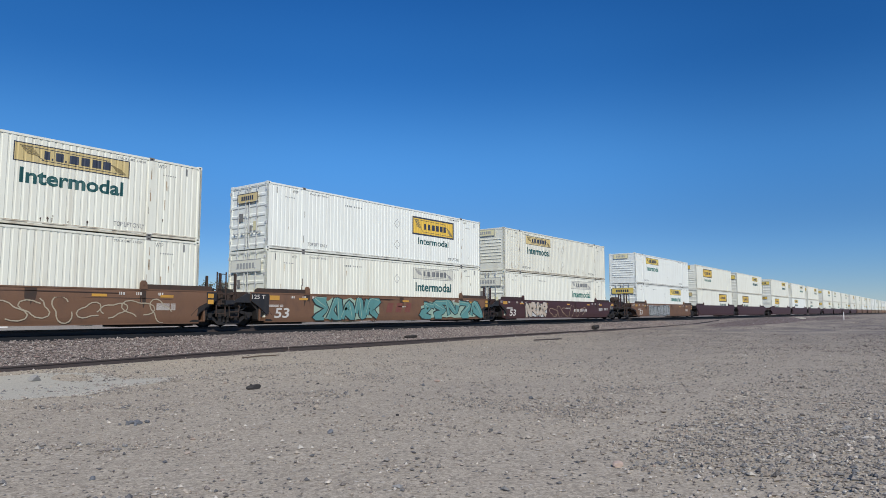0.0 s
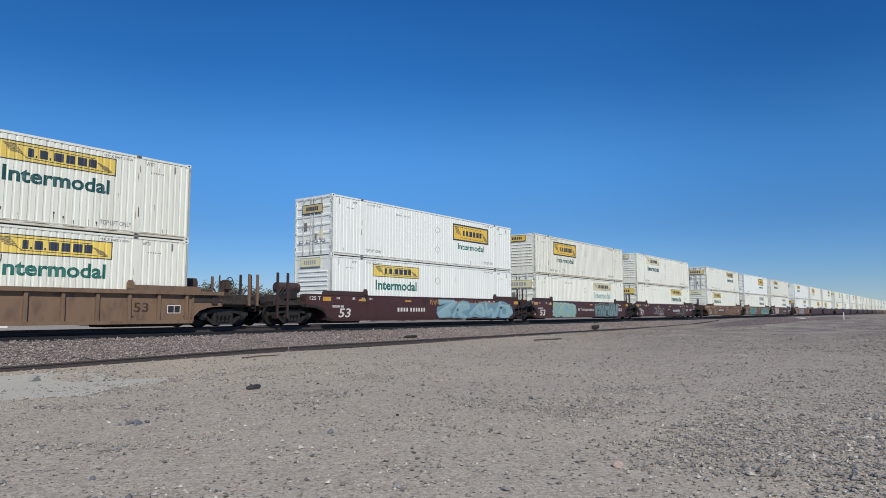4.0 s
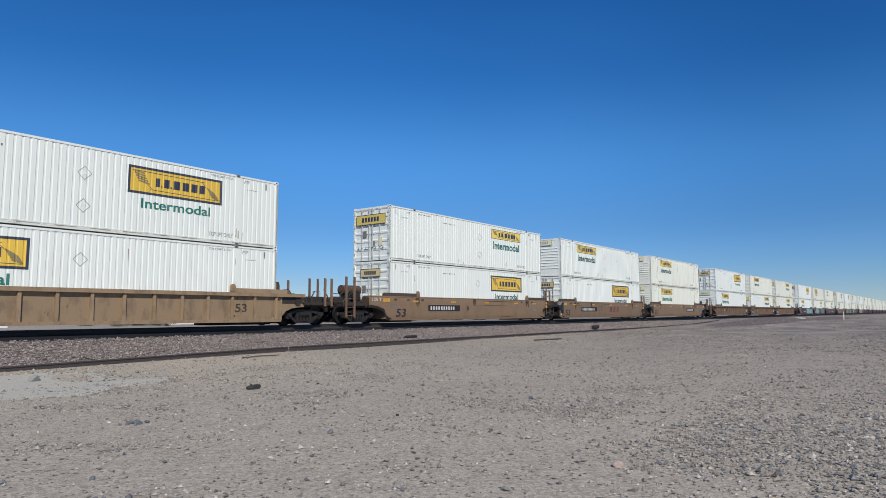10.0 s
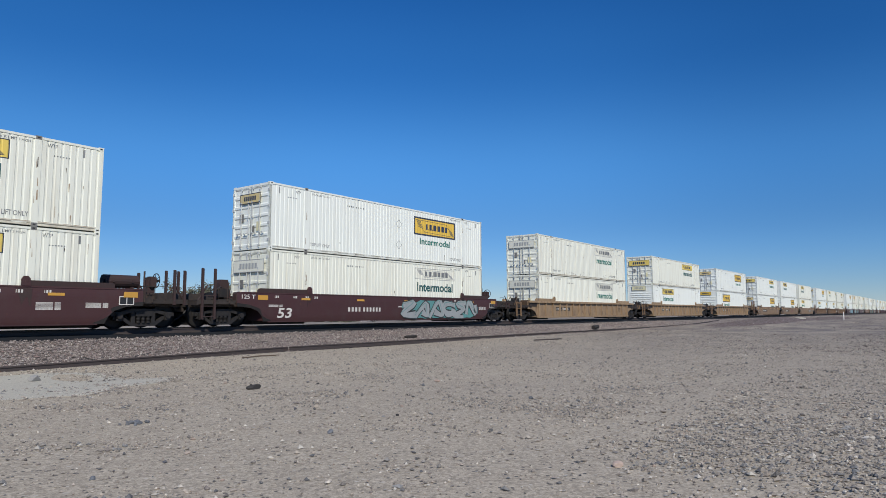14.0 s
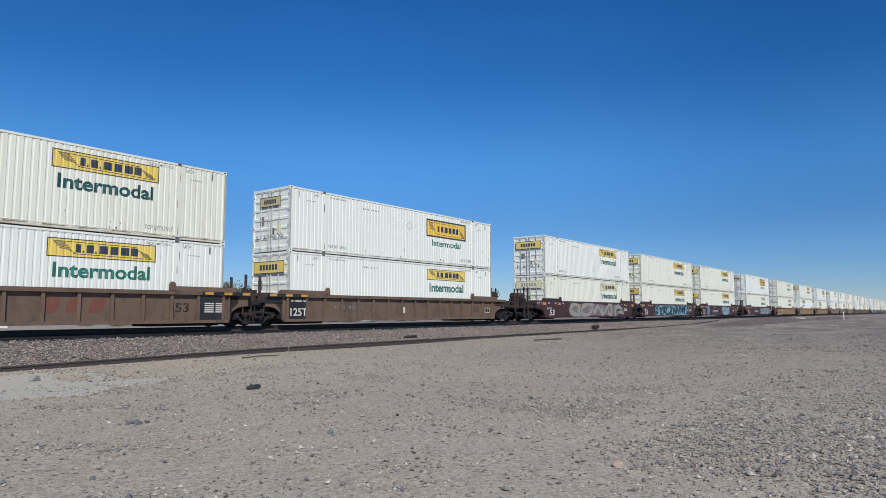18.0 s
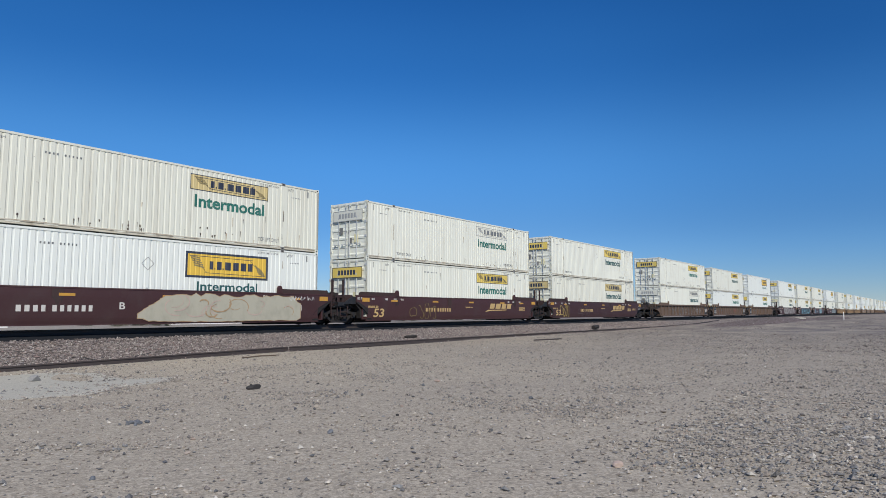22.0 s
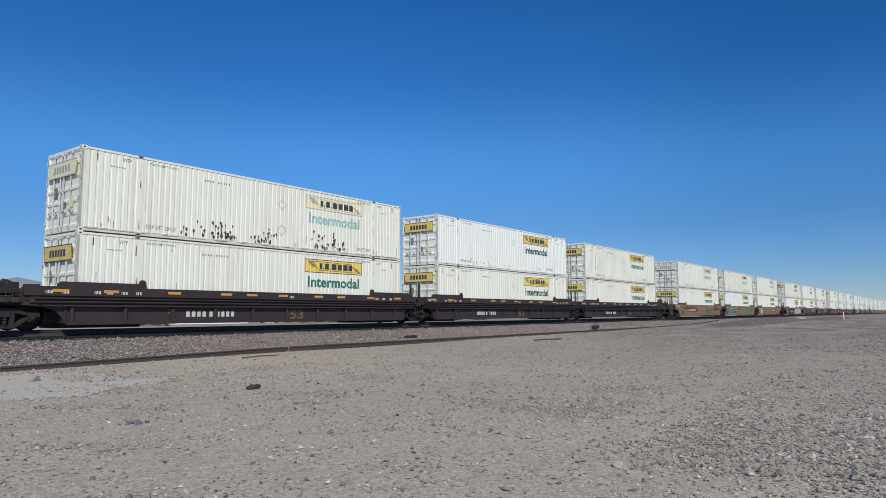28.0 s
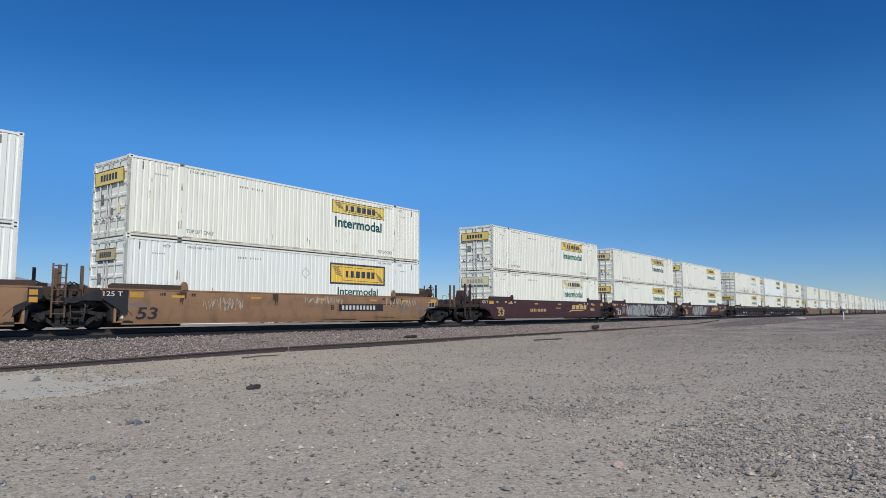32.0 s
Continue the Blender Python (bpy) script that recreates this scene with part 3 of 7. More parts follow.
def small_sign(kind, wide):
    """The panel on the trailing end, in the plane x = 0, facing -x."""
    b = Build()
    w, h = (2.12, 0.55) if wide else (1.45, 0.44)
    b.box(-0.05, -0.042, -w / 2, w / 2, 0, h, 0)
    t = 0.03
    for y0, y1, z0, z1 in ((-w / 2, w / 2, 0, t), (-w / 2, w / 2, h - t, h), (-w / 2, -w / 2 + t, t, h - t), (w / 2 - t, w / 2, t, h - t)):
        b.box(-0.054, -0.05, y0, y1, z0, z1, 1)
    for i in range(6):
        y = w * (0.26 - i * 0.1)
        b.box(-0.054, -0.05, y - w * 0.035, y + w * 0.035, h * 0.28, h * 0.72, 1)
    return b.mesh("end_sign", [YELLOW[kind], INK_GREY if kind in "FW" else NAVY])


BODY = {k: container_body(m, RAILDUST[k]) for k, m in WHITE.items()}
LEAF_DOOR = {k: door_leaf(m) for k, m in WHITE.items()}
FRAME = {k: door_frame(m) for k, m in WHITE.items()}
NOSE = {k: nose_wall(m) for k, m in WHITE.items()}
NOSE_RIB = {k: nose_rib(m) for k, m in WHITE.items()}
RODM, HINGEM, CASTM = lock_rod(), hinge_block(), casting(CASTING)
CORNER = {k: casting(m) for k, m in WHITE.items()}
STENCILM = stencils()
SIGN = {}
DIAMOND = {}


def end_sign(kind, wide):
    if (kind, wide) not in SIGN:
        SIGN[kind, wide] = small_sign(kind, wide)
    return SIGN[kind, wide]


PLACARD = {}


def kit_sign(hue, w, h):
    """A small flat plate on the trailing end."""
    if (hue, w) not in PLACARD:
        b = Build()
        b.box(-0.012, -0.004, -w / 2, w / 2, 0, h)
        PLACARD[hue, w] = b.mesh("placard", [YELLOW["F"] if hue == "yellow" else CASTING])
    return PLACARD[hue, w]


def weathering(ob, white, rnd):
    """Rust runs down the panels, thin scratches, and worn patches on the lifting posts."""
    b = Build()
    y = -PANEL_Y - 0.0045
    n = {"cool": 5, "cream": 18, "dirty": 34}[white]
    homes = [rnd.uniform(0.3, 15.8) for k in range(4)] + [1.2, 14.9]
    for k in range(n):
        x = min(15.9, max(0.2, rnd.choice(homes) + rnd.gauss(0, 0.45)))
        top = rnd.choice((rnd.uniform(0.3, 0.75), rnd.uniform(0.3, 0.75), rnd.uniform(0.9, 2.6)))
        ln, w = rnd.uniform(0.10, 0.42), rnd.uniform(0.006, 0.020)
        lo = max(0.175, top - ln)
        b.face([(x - w * 0.4, y, lo), (x + w * 0.4, y, lo), (x + w, y, top - 0.02), (x, y, top), (x - w, y, top - 0.03)], 0 if rnd.random() < 0.7 else 1)
    for px in (1.95, 14.05):
        for k in range(2 if white == "cool" else 5):
            z, w = rnd.uniform(0.15, 2.3), rnd.uniform(0.012, 0.05)
            x = px + rnd.uniform(0.0, 0.12)
            b.face([(x, -HW - 0.003, z), (x + w, -HW - 0.003, z + 0.02), (x + w * 0.8, -HW - 0.003, z + rnd.uniform(0.12, 0.45)), (x + w * 0.1, -HW - 0.003, z + 0.3)], 0 if rnd.random() < 0.8 else 1)
    if white != "cool":
        x = 0.25
        while x < 15.5:
            ln = rnd.uniform(0.2, 1.4)
            if rnd.random() < 0.55:
                b.face([(x, -HW + 0.003, 0.150), (x + ln, -HW + 0.003, 0.146), (x + ln, -HW + 0.003, 0.160), (x, -HW + 0.003, 0.163)], 0)
            x += ln + rnd.uniform(0.05, 0.6)
    tagged(piece("rust_streaks", b.mesh("rust_streaks", [STREAK, RUSTSPOT]), ob, "thin brown rust streaks"), kind="stuff")


TINT = {"cool": "clean white", "cream": "cream-white", "dirty": "grimy white"}
LOGO = {"Y": "yellow", "F": "faded yellow", "W": "bleached", "T": "tan-faded", "P": "gold"}


def container(white, end, logo, green, upper, near=True, rust=0, seed=0):
    """A 53-foot container. end: 'doors' or 'nose' trails. logo: a kind of panel or ''."""
    ob = new("container", BODY[white])
    what = ("door end trailing" if end == "doors" else "ribbed end trailing")
    tagged(ob, "%s corrugated container with %s panel, %s" % (TINT[white], LOGO.get(logo, "no"), what), "container", "double-stacked containers")
    rnd = random.Random(seed)
    for k, kind in ((0, end), (1, "nose" if end == "doors" else "doors")):
        place, turn = ((0, 0, 0), 0.0) if k == 0 else ((LEN, 0, 0), 180.0)
        sg = 1 if k == 0 else -1
        if kind == "doors":
            piece("door_frame", FRAME[white], ob, "", place, turn)
            if k == 0 or near:
                for side in (-1, 1):
                    leaf = new("door", LEAF_DOOR[white])
                    leaf.parent = ob
                    # hinged at the outer edge, closing towards the middle
                    if side < 0:
                        leaf.location = (place[0] + sg * 0.01, place[1] - sg * (HW - 0.07), 0)
                        leaf.rotation_euler = (0, 0, radians(turn))
                    else:
                        leaf.scale = (1, -1, 1)
                        leaf.location = (place[0] + sg * 0.01, place[1] + sg * (HW - 0.07), 0)
                        leaf.rotation_euler = (0, 0, radians(turn))
                    if near and k == 0:
                        for y in (0.58, 1.10):
                            piece("lock_rod", RODM, leaf, "pale painted locking rod", (-0.035, y, 0))
                        for z in (0.4, 1.12, 1.84, 2.56):
                            piece("hinge", HINGEM, leaf, "", (0, -0.005, z))
        else:
            end_wall = piece("nose_wall", NOSE[white], ob, "", place, turn)
            if k == 0 or near:
                for i in range(8):
                    piece("nose_rib", NOSE_RIB[white], end_wall, "", (0, 0, 0.62 + i * 0.215))
    if near:
        for x in (0, 1.94, 14.04, LEN - 0.178):
            for z in (0, HGT - 0.118):
                post = 1 < x < 15
                piece("corner_casting", CASTM if post else CORNER[white], ob, "worn steel lifting casting" if post else "", (x, -HW - 0.004, z))
        if end == "doors":
            piece("placard", kit_sign("dark", 0.30, 0.34), ob, "dark placard", (0, 0.55 + rnd.uniform(-0.1, 0.1), 1.28))
            piece("placard", kit_sign("yellow", 0.26, 0.40), ob, "faded yellow placard", (0, -0.62 + rnd.uniform(-0.1, 0.1), 0.82))
            piece("placard", kit_sign("dark", 0.17, 0.26), ob, "dark placard", (0, -0.20, 0.80))
    if logo:
        x0 = (9.70 if end == "doors" else 2.86) if logo != "P" else (9.62 if end == "doors" else 2.86)
        pa, bl = panel_decal(logo, x0)
        p = piece("sign_panel", pa, ob, "%s painted panel with dark border" % LOGO[logo])
        tagged(piece("name_panel", bl, p), kind="stuff")
        w = piece("lettering", word_decal(logo, green, x0), ob, "%s green word" % green)
        if end == "doors":
            piece("end_sign", end_sign({"P": "T", "Y": "Y", "T": "T", "F": "F", "W": "W"}[logo], logo != "P"), ob, "", (0, 0, 1.93 if logo != "P" else 2.05))
        else:
            piece("end_sign", end_sign("P" if logo == "P" else "F", False), ob, "", (0, 0.1, 2.36))
    if near:
        tagged(piece("stencil_marking", STENCILM, ob, "grey stencilled marking"), kind="stuff")
        if rnd.random() < 0.7:
            x = round(8.16 + rnd.choice((0, 0, 0.22)), 2)
            for z in (1.95, 0.85) if rnd.random() < 0.7 else (1.95,):
                if (x, z) not in DIAMOND:
                    DIAMOND[x, z] = diamond(x, z)
                piece("placard_holder", DIAMOND[x, z], ob)
        weathering(ob, white, rnd)
        if rust:
            b = Build()
            rust *= 3
            for i in range(rust):
                big = 1.5 if rust > 90 else 0.8
                x, z, r = rnd.choice((4.4, 5.6, 7.4, 10.6, 11.6)) + rnd.gauss(0, 0.45), 0.22 + big * abs(rnd.gauss(0, 0.20)), big * rnd.uniform(0.014, 0.045)
                n = 9
                pts = [(x + r * rnd.uniform(0.6, 1.2) * math.cos(2 * math.pi * j / n), z + r * rnd.uniform(0.8, 1.9) * math.sin(2 * math.pi * j / n)) for j in range(n)]
                y = -PANEL_Y - 0.004
                b.face([(px, y, pz) for px, pz in pts])
                if rnd.random() < 0.4 + 0.25 * big:
                    b.face([(x - 0.008, y - 0.001, max(0.17, z - rnd.uniform(0.2, 0.5))), (x + 0.008, y - 0.001, z - 0.1), (x + 0.012, y - 0.001, z), (x - 0.012, y - 0.001, z)])
            piece("rust_stain", b.mesh("rust_stain", [RUSTSPOT]), ob, "flaking rust spots")
    return ob


# ---- well cars: x as for the containers they carry, z from the rail ----
CW = 1.40


def well_shape(rear, front):
    """Outline of the side plate; longer, upswept ends at couplers."""
    ends = []
    for is_open in (rear, front):
        if is_open == "R":       # arched over the shared truck
            ends.append([(-0.22, 0.21), (-0.30, 0.45), (-0.45, 0.62), (-0.68, 0.76), (-0.95, 0.82), (-1.18, 0.83), (-1.18, 1.36)])
        elif is_open == "S":     # cut back, open to the shared truck
            ends.append([(-0.02, 0.21), (0.03, 0.50), (-0.25, 0.74), (-0.62, 0.98), (-0.74, 1.05), (-0.74, 1.36)])
        else:                    # upswept above the coupler end's truck
            ends.append([(-0.25, 0.21), (-0.36, 0.45), (-0.56, 0.64), (-0.9, 0.76), (-1.2, 0.80), (-1.55, 0.82), (-1.55, 1.36)])
    return [(LEN - x, z) for x, z in ends[1]] + ends[0][::-1]


def bow(z):
    """How far the smooth side leans in, at the foot and at the head."""
    return 0.034 * (max(0.0, 0.50 - z) / 0.3) ** 2 + 0.035 * (max(0.0, z - 1.0) / 0.36) ** 2


def side_sheet(mat, rear, front, bowed=False):
    """The web of one side, its outer face towards -y at y = 0."""
    b = Build()
    b.prism(well_shape(rear, front), 0.0, 0.04)
    me = b.mesh("side_plate", [mat])
    if bowed:
        bm = bmesh.new()
        bm.from_mesh(me)
        for z in (0.26, 0.32, 0.40, 0.50, 1.0, 1.1, 1.2, 1.3):
            bmesh.ops.bisect_plane(bm, geom=bm.verts[:] + bm.edges[:] + bm.faces[:], plane_co=(0, 0, z), plane_no=(0, 0, 1))
        for v in bm.verts:
            v.co.y += bow(v.co.z)
        bm.to_mesh(me)
        bm.free()
    return me


def chord(mat, x0, x1, z0, z1, out, back):
    """A level member on one side."""
    b = Build()
    b.box(x0, x1, -out, back, z0, z1)
    return b.mesh("chord", [mat])


def guide(mat):
    b = Build()
    b.prism([(0, 0), (2.85, 0), (2.85, 0.15), (2.75, 0.17), (0.12, 0.17), (0, 0.1)], 0.0, 0.05)
    return b.mesh("container_guide", [mat])


def well_floor(mat):
    """Floor and bulkheads of the well, with the pads that carry the lower container."""
    b = Build()
    b.box(-0.2, LEN + 0.2, -CW + 0.06, CW - 0.06, 0.24, 0.28)
    b.box(-0.30, -0.22, -CW + 0.06, CW - 0.06, 0.24, 1.30)
    b.box(LEN + 0.22, LEN + 0.30, -CW + 0.06, CW - 0.06, 0.24, 1.30)
    for x in (0.0, 1.95, 14.05, LEN - 0.2):
        b.box(x, x + 0.2, -CW + 0.08, CW - 0.08, 0.28, BASE_Z)
    # black blocks added below both ends, filling the shaded gap beside the trucks
    for x0, x1 in ((-0.25, 2.6), (LEN - 2.6, LEN + 0.25)):
        b.prism([(x0, 0.07), (x1, 0.07), (x1, 0.24), (x0, 0.24)], -0.62, 0.62, 1)
    return b.mesh("well_floor", [mat, BAY_BLACK])


def rib(mat):
    b = Build()
    b.prism([(-0.06, 0.0), (0.06, 0.0), (0.052, 1.0), (-0.052, 1.0)], -0.098, 0.0)
    return b.mesh("rib", [mat])


def clamp(mat):
    b = Build()
    b.prism([(0, 0), (0.26, 0), (0.24, 0.22), (0.17, 0.30), (0.06, 0.30), (0.0, 0.2)], -0.04, 0.04)
    b.box(0.09, 0.17, -0.052, -0.04, 0.12, 0.2)
    return b.mesh("clamp", [mat])


def wheel_mesh():
    b = Build()
    n = 28
    prof = [(0.0, 0.10), (0.075, 0.11), (0.085, 0.13), (0.02, 0.20), (0.0, 0.40), (-0.02, 0.44), (-0.02, 0.475), (0.10, 0.455), (0.12, 0.455)]
    k = len(b.v)
    for y, r in prof:
        b.v.extend([(r * math.cos(2 * math.pi * j / n), -y, r * math.sin(2 * math.pi * j / n)) for j in range(n)])
    for i in range(len(prof) - 1):
        for j in range(n):
            b.f.append((k + i * n + j, k + i * n + (j + 1) % n, k + (i + 1) * n + (j + 1) % n, k + (i + 1) * n + j))
            b.m.append(0)
    b.tube([(0, -0.16, 0), (0, 0.08, 0)], 0.10, 14)
    return b.mesh("wheel", [WHEEL])


def side_frame():
    """Cast side frame: an arched top member, a dropped lower one, two columns, springs and journal boxes."""
    b = Build()
    top = [(-1.16, 0.44), (-0.74, 0.50), (-0.42, 0.58), (0.42, 0.58), (0.74, 0.50), (1.16, 0.44), (1.14, 0.58), (0.76, 0.62), (0.44, 0.71), (-0.44, 0.71), (-0.76, 0.62), (-1.14, 0.58)]
    b.prism(top, -0.09, 0.09)
    b.prism([(-1.08, 0.34), (-0.78, 0.34), (-0.44, 0.10), (0.44, 0.10), (0.78, 0.34), (1.08, 0.34), (1.05, 0.445), (0.74, 0.45), (0.40, 0.20), (-0.40, 0.20), (-0.74, 0.45), (-1.05, 0.445)], -0.08, 0.08)
    for sg in (-1, 1):
        b.box(sg * 0.37 - 0.07, sg * 0.37 + 0.07, -0.085, 0.085, 0.19, 0.59)
        b.prism([(sg * 0.89 - 0.10, 0.30), (sg * 0.89 + 0.10, 0.30), (sg * 0.89 + 0.13, 0.57), (sg * 0.89 - 0.13, 0.57)], -0.14, -0.09)
    for x in (-0.18, 0.0, 0.18):
        for k in range(5):
            b.tube([(x, -0.06, 0.205 + k * 0.05), (x, -0.06, 0.235 + k * 0.05)], 0.075, 10)
    b.box(-0.30, 0.30, -0.13, 0.0, 0.45, 0.60)
    for x in (-0.89, 0.89):
        b.tube([(x, -0.20, 0.46), (x, -0.09, 0.46)], 0.10, 12)
    return b.mesh("side_frame", [IRON])


def bolster():
    b = Build()
    b.prism([(-0.24, 0.42), (0.24, 0.42), (0.20, 0.72), (-0.20, 0.72)], -1.0, 1.0)
    return b.mesh("truck_bolster", [IRON])


def rigging():
    """Axles, brake beams and their levers, low between the wheels."""
    b = Build()
    for x in (-0.89, 0.89):
        b.tube([(x, -0.75, 0.475), (x, 0.75, 0.475)], 0.08, 10)
        b.box(x * 0.55 - 0.05, x * 0.55 + 0.05, -0.85, 0.85, 0.20, 0.46, 1)
        b.prism([(x - 0.05, 0.10), (x + 0.05, 0.10), (x * 0.62 + 0.05, 0.40), (x * 0.62 - 0.05, 0.40)], -0.70, 0.70, 1)
    # solid dark boxes added as filling, for the black shade under the truck
    b.box(-0.85, 0.85, -0.45, 0.45, 0.14, 0.34, 1)
    b.box(-0.30, 0.30, -0.62, 0.62, 0.10, 0.42, 1)
    return b.mesh("brake_rigging", [IRON, BAY_BLACK])


def ladder_mesh(mat, h=1.1, half=0.2):
    b = Build()
    for x in (-half, half):
        b.box(x - 0.026, x + 0.026, -0.012, 0.006, 0.0, h)
    n = int(h / 0.3)
    for i in range(n):
        z = 0.12 + i * (h - 0.2) / max(1, n - 1)
        b.tube([(-half, 0, z), (half, 0, z)], 0.018, 6)
    return b.mesh("ladder", [mat])


def post_mesh(mat, h=1.32):
    """A rolled angle, set on a foot plate, its top corner cut."""
    b = Build()
    b.prism([(-0.045, 0.0), (0.045, 0.0), (0.045, h - 0.04), (0.02, h), (-0.045, h)], -0.03, -0.014)
    b.box(-0.045, -0.029, -0.014, 0.05, 0.0, h)
    b.box(-0.06, 0.06, -0.045, 0.055, 0.0, 0.03)
    return b.mesh("stake_post", [mat])


def hand_wheel():
    b = Build()
    n, r = 20, 0.27
    b.tube([(0.0, r * math.cos(2 * math.pi * j / n), r * math.sin(2 * math.pi * j / n)) for j in range(n + 1)], 0.018, 6, 0, False)
    for j in range(5):
        a = 2 * math.pi * j / 5
        b.tube([(0, 0, 0), (0, r * math.cos(a), r * math.sin(a))], 0.012, 5)
    b.tube([(-0.06, 0, 0), (0.12, 0, 0)], 0.05, 10)
    return b.mesh("hand_brake_wheel", [IRON])


def air_tank(mat):
    b = Build()
    b.tube([(-0.62, 0, 0), (-0.56, 0, 0), (0.56, 0, 0), (0.62, 0, 0)], 0.24, 16)
    b.tube([(-0.68, 0, 0), (0.68, 0, 0)], 0.12, 12)
    for x in (-0.35, 0.35):
        b.box(x - 0.04, x + 0.04, -0.27, 0.27, -0.34, -0.2)
        b.box(x - 0.03, x + 0.03, -0.26, 0.26, -0.05, 0.05)
    return b.mesh("air_tank", [mat])


def brake_stand(mat):
    b = Build()
    b.prism([(-0.55, 0.0), (0.20, 0.0), (0.20, 0.95), (-0.02, 0.95), (-0.10, 0.55), (-0.35, 0.35)], -0.08, 0.08)
    b.box(-0.04, 0.2, -0.2, 0.2, 0.55, 0.92)
    b.tube([(-0.1, 0.16, 0), (-0.1, 0.16, 1.15)], 0.035, 8)
    return b.mesh("brake_stand", [mat])


def valve_group():
    b = Build()
    b.box(-0.35, 0.15, -0.3, 0.3, 0.05, 0.38)
    b.box(-0.1, 0.35, -0.35, 0.1, 0.2, 0.55)
    b.tube([(-0.3, -0.2, 0.4), (0.0, -0.25, 0.62), (0.4, -0.2, 0.45)], 0.025, 6)
    b.tube([(-0.35, 0.2, 0.2), (0.1, 0.25, 0.66), (0.5, 0.2, 0.3)], 0.025, 6)
    b.tube([(-0.45, -0.32, 0.1), (0.55, -0.32, 0.1)], 0.03, 6)
    return b.mesh("brake_valve", [IRON])


def end_deck(mat, inner, outer):
    """Platform over a truck; x = 0 at the container, outwards along -x."""
    b = Build()
    b.box(-outer, -0.3, -0.95, 0.95, 0.80, 0.98)
    b.box(-outer, -0.3, -0.35, 0.35, 0.62, 0.80)
    for s in (-1, 1):
        b.box(-outer, -1.5, *sorted((s * 1.30, s * 0.95)), 0.98, 1.02)
        b.box(-outer, -1.5, *sorted((s * 1.34, s * 1.30)), 0.90, 1.06)
        b.prism([(-1.6, 0.98), (-0.3, 0.98), (-0.3, 1.34), (-0.9, 1.34)], *sorted((s * 1.33, s * 1.25)))
    b.box(-outer, -outer + 0.08, -1.34, 1.34, 0.86, 1.06)
    if outer > 2:
        b.box(-outer + 0.1, -1.55, -1.29, 1.29, 1.015, 1.04)
        b.prism([(-outer + 0.02, 1.04), (-2.45, 1.04), (-2.45, 1.26), (-2.60, 1.31), (-outer + 0.10, 1.31), (-outer + 0.02, 1.24)], -0.72, 0.72)
        b.box(-2.45, -0.35, -0.50, 0.50, 1.04, 1.18)
        for sg in (-1, 1):
            b.box(-1.30, -1.06, *sorted((sg * 1.36, sg * 1.20)), 0.90, 1.36)
    return b.mesh("end_platform", [mat])


def coupler():
    b = Build()
    b.box(-3.5, -2.3, -0.12, 0.12, 0.72, 0.98)
    b.prism([(-3.72, 0.74), (-3.40, 0.74), (-3.34, 1.0), (-3.70, 1.0)], -0.2, 0.1)
    b.box(-2.6, -2.2, -0.32, 0.32, 0.62, 1.0)
    return b.mesh("coupler", [IRON])


def hose():
    b = Build()
    pts = [(-3.1 - 0.62 * t, -0.42, 0.80 - 0.50 * math.sin(math.pi * t * 0.5) ** 0.8) for t in np.linspace(0, 1, 9)]
    b.tube(pts, 0.03, 6)
    return b.mesh("air_hose", [SEALBLK])


def link():
    """The shared joint between two units."""
    b = Build()
    b.box(-1.95, -0.3, -0.45, 0.45, 0.72, 1.0)
    b.tube([(-1.6, 0, 0.6), (-1.6, 0, 1.1)], 0.32, 14)
    b.box(-2.9, -1.6, -0.30, 0.30, 0.76, 0.96)
    return b.mesh("articulation_joint", [IRON])


def end_sill():
    """Sloping end structure between the two sides, above the shared truck; added, its black stands for shade."""
    b = Build()
    b.prism([(-0.30, 0.26), (-0.30, 1.26), (-0.70, 1.26), (-0.72, 0.98), (-0.42, 0.70), (-0.36, 0.30)], -CW + 0.10, CW - 0.10)
    b.box(-0.80, -0.70, -CW + 0.10, CW - 0.10, 1.16, 1.30)
    b.box(-0.78, -0.30, -0.9, -0.8, 1.26, 1.34)
    return b.mesh("end_sill", [BAY_BLACK])


def step_iron(mat):
    """Hanging step of bent bar with two treads."""
    b = Build()
    b.tube([(-0.24, 0.05, 0.48), (-0.24, 0, 0.40), (-0.20, 0, 0.03), (-0.17, 0, 0), (0.17, 0, 0), (0.20, 0, 0.03), (0.24, 0, 0.40), (0.24, 0.05, 0.48)], 0.02, 6)
    for z in (0.0, 0.22):
        b.box(-0.2, 0.2, -0.04, 0.06, z - 0.012, z + 0.012)
    return b.mesh("step", [mat])


def cylinder_unit():
    """Brake cylinder with its flange, push rod and bracket."""
    b = Build()
    b.tube([(-0.32, 0, 0), (-0.30, 0, 0), (0.16, 0, 0), (0.2, 0, 0)], 0.15, 14)
    b.tube([(0.14, 0, 0), (0.19, 0, 0)], 0.19, 14)
    b.tube([(0.19, 0, 0), (0.55, 0, -0.03)], 0.03, 8)
    b.box(-0.2, 0.05, -0.1, 0.16, -0.2, -0.12)
    b.box(-0.05, 0.02, -0.18, 0.18, -0.15, 0.17)
    return b.mesh("brake_cylinder", [IRON])


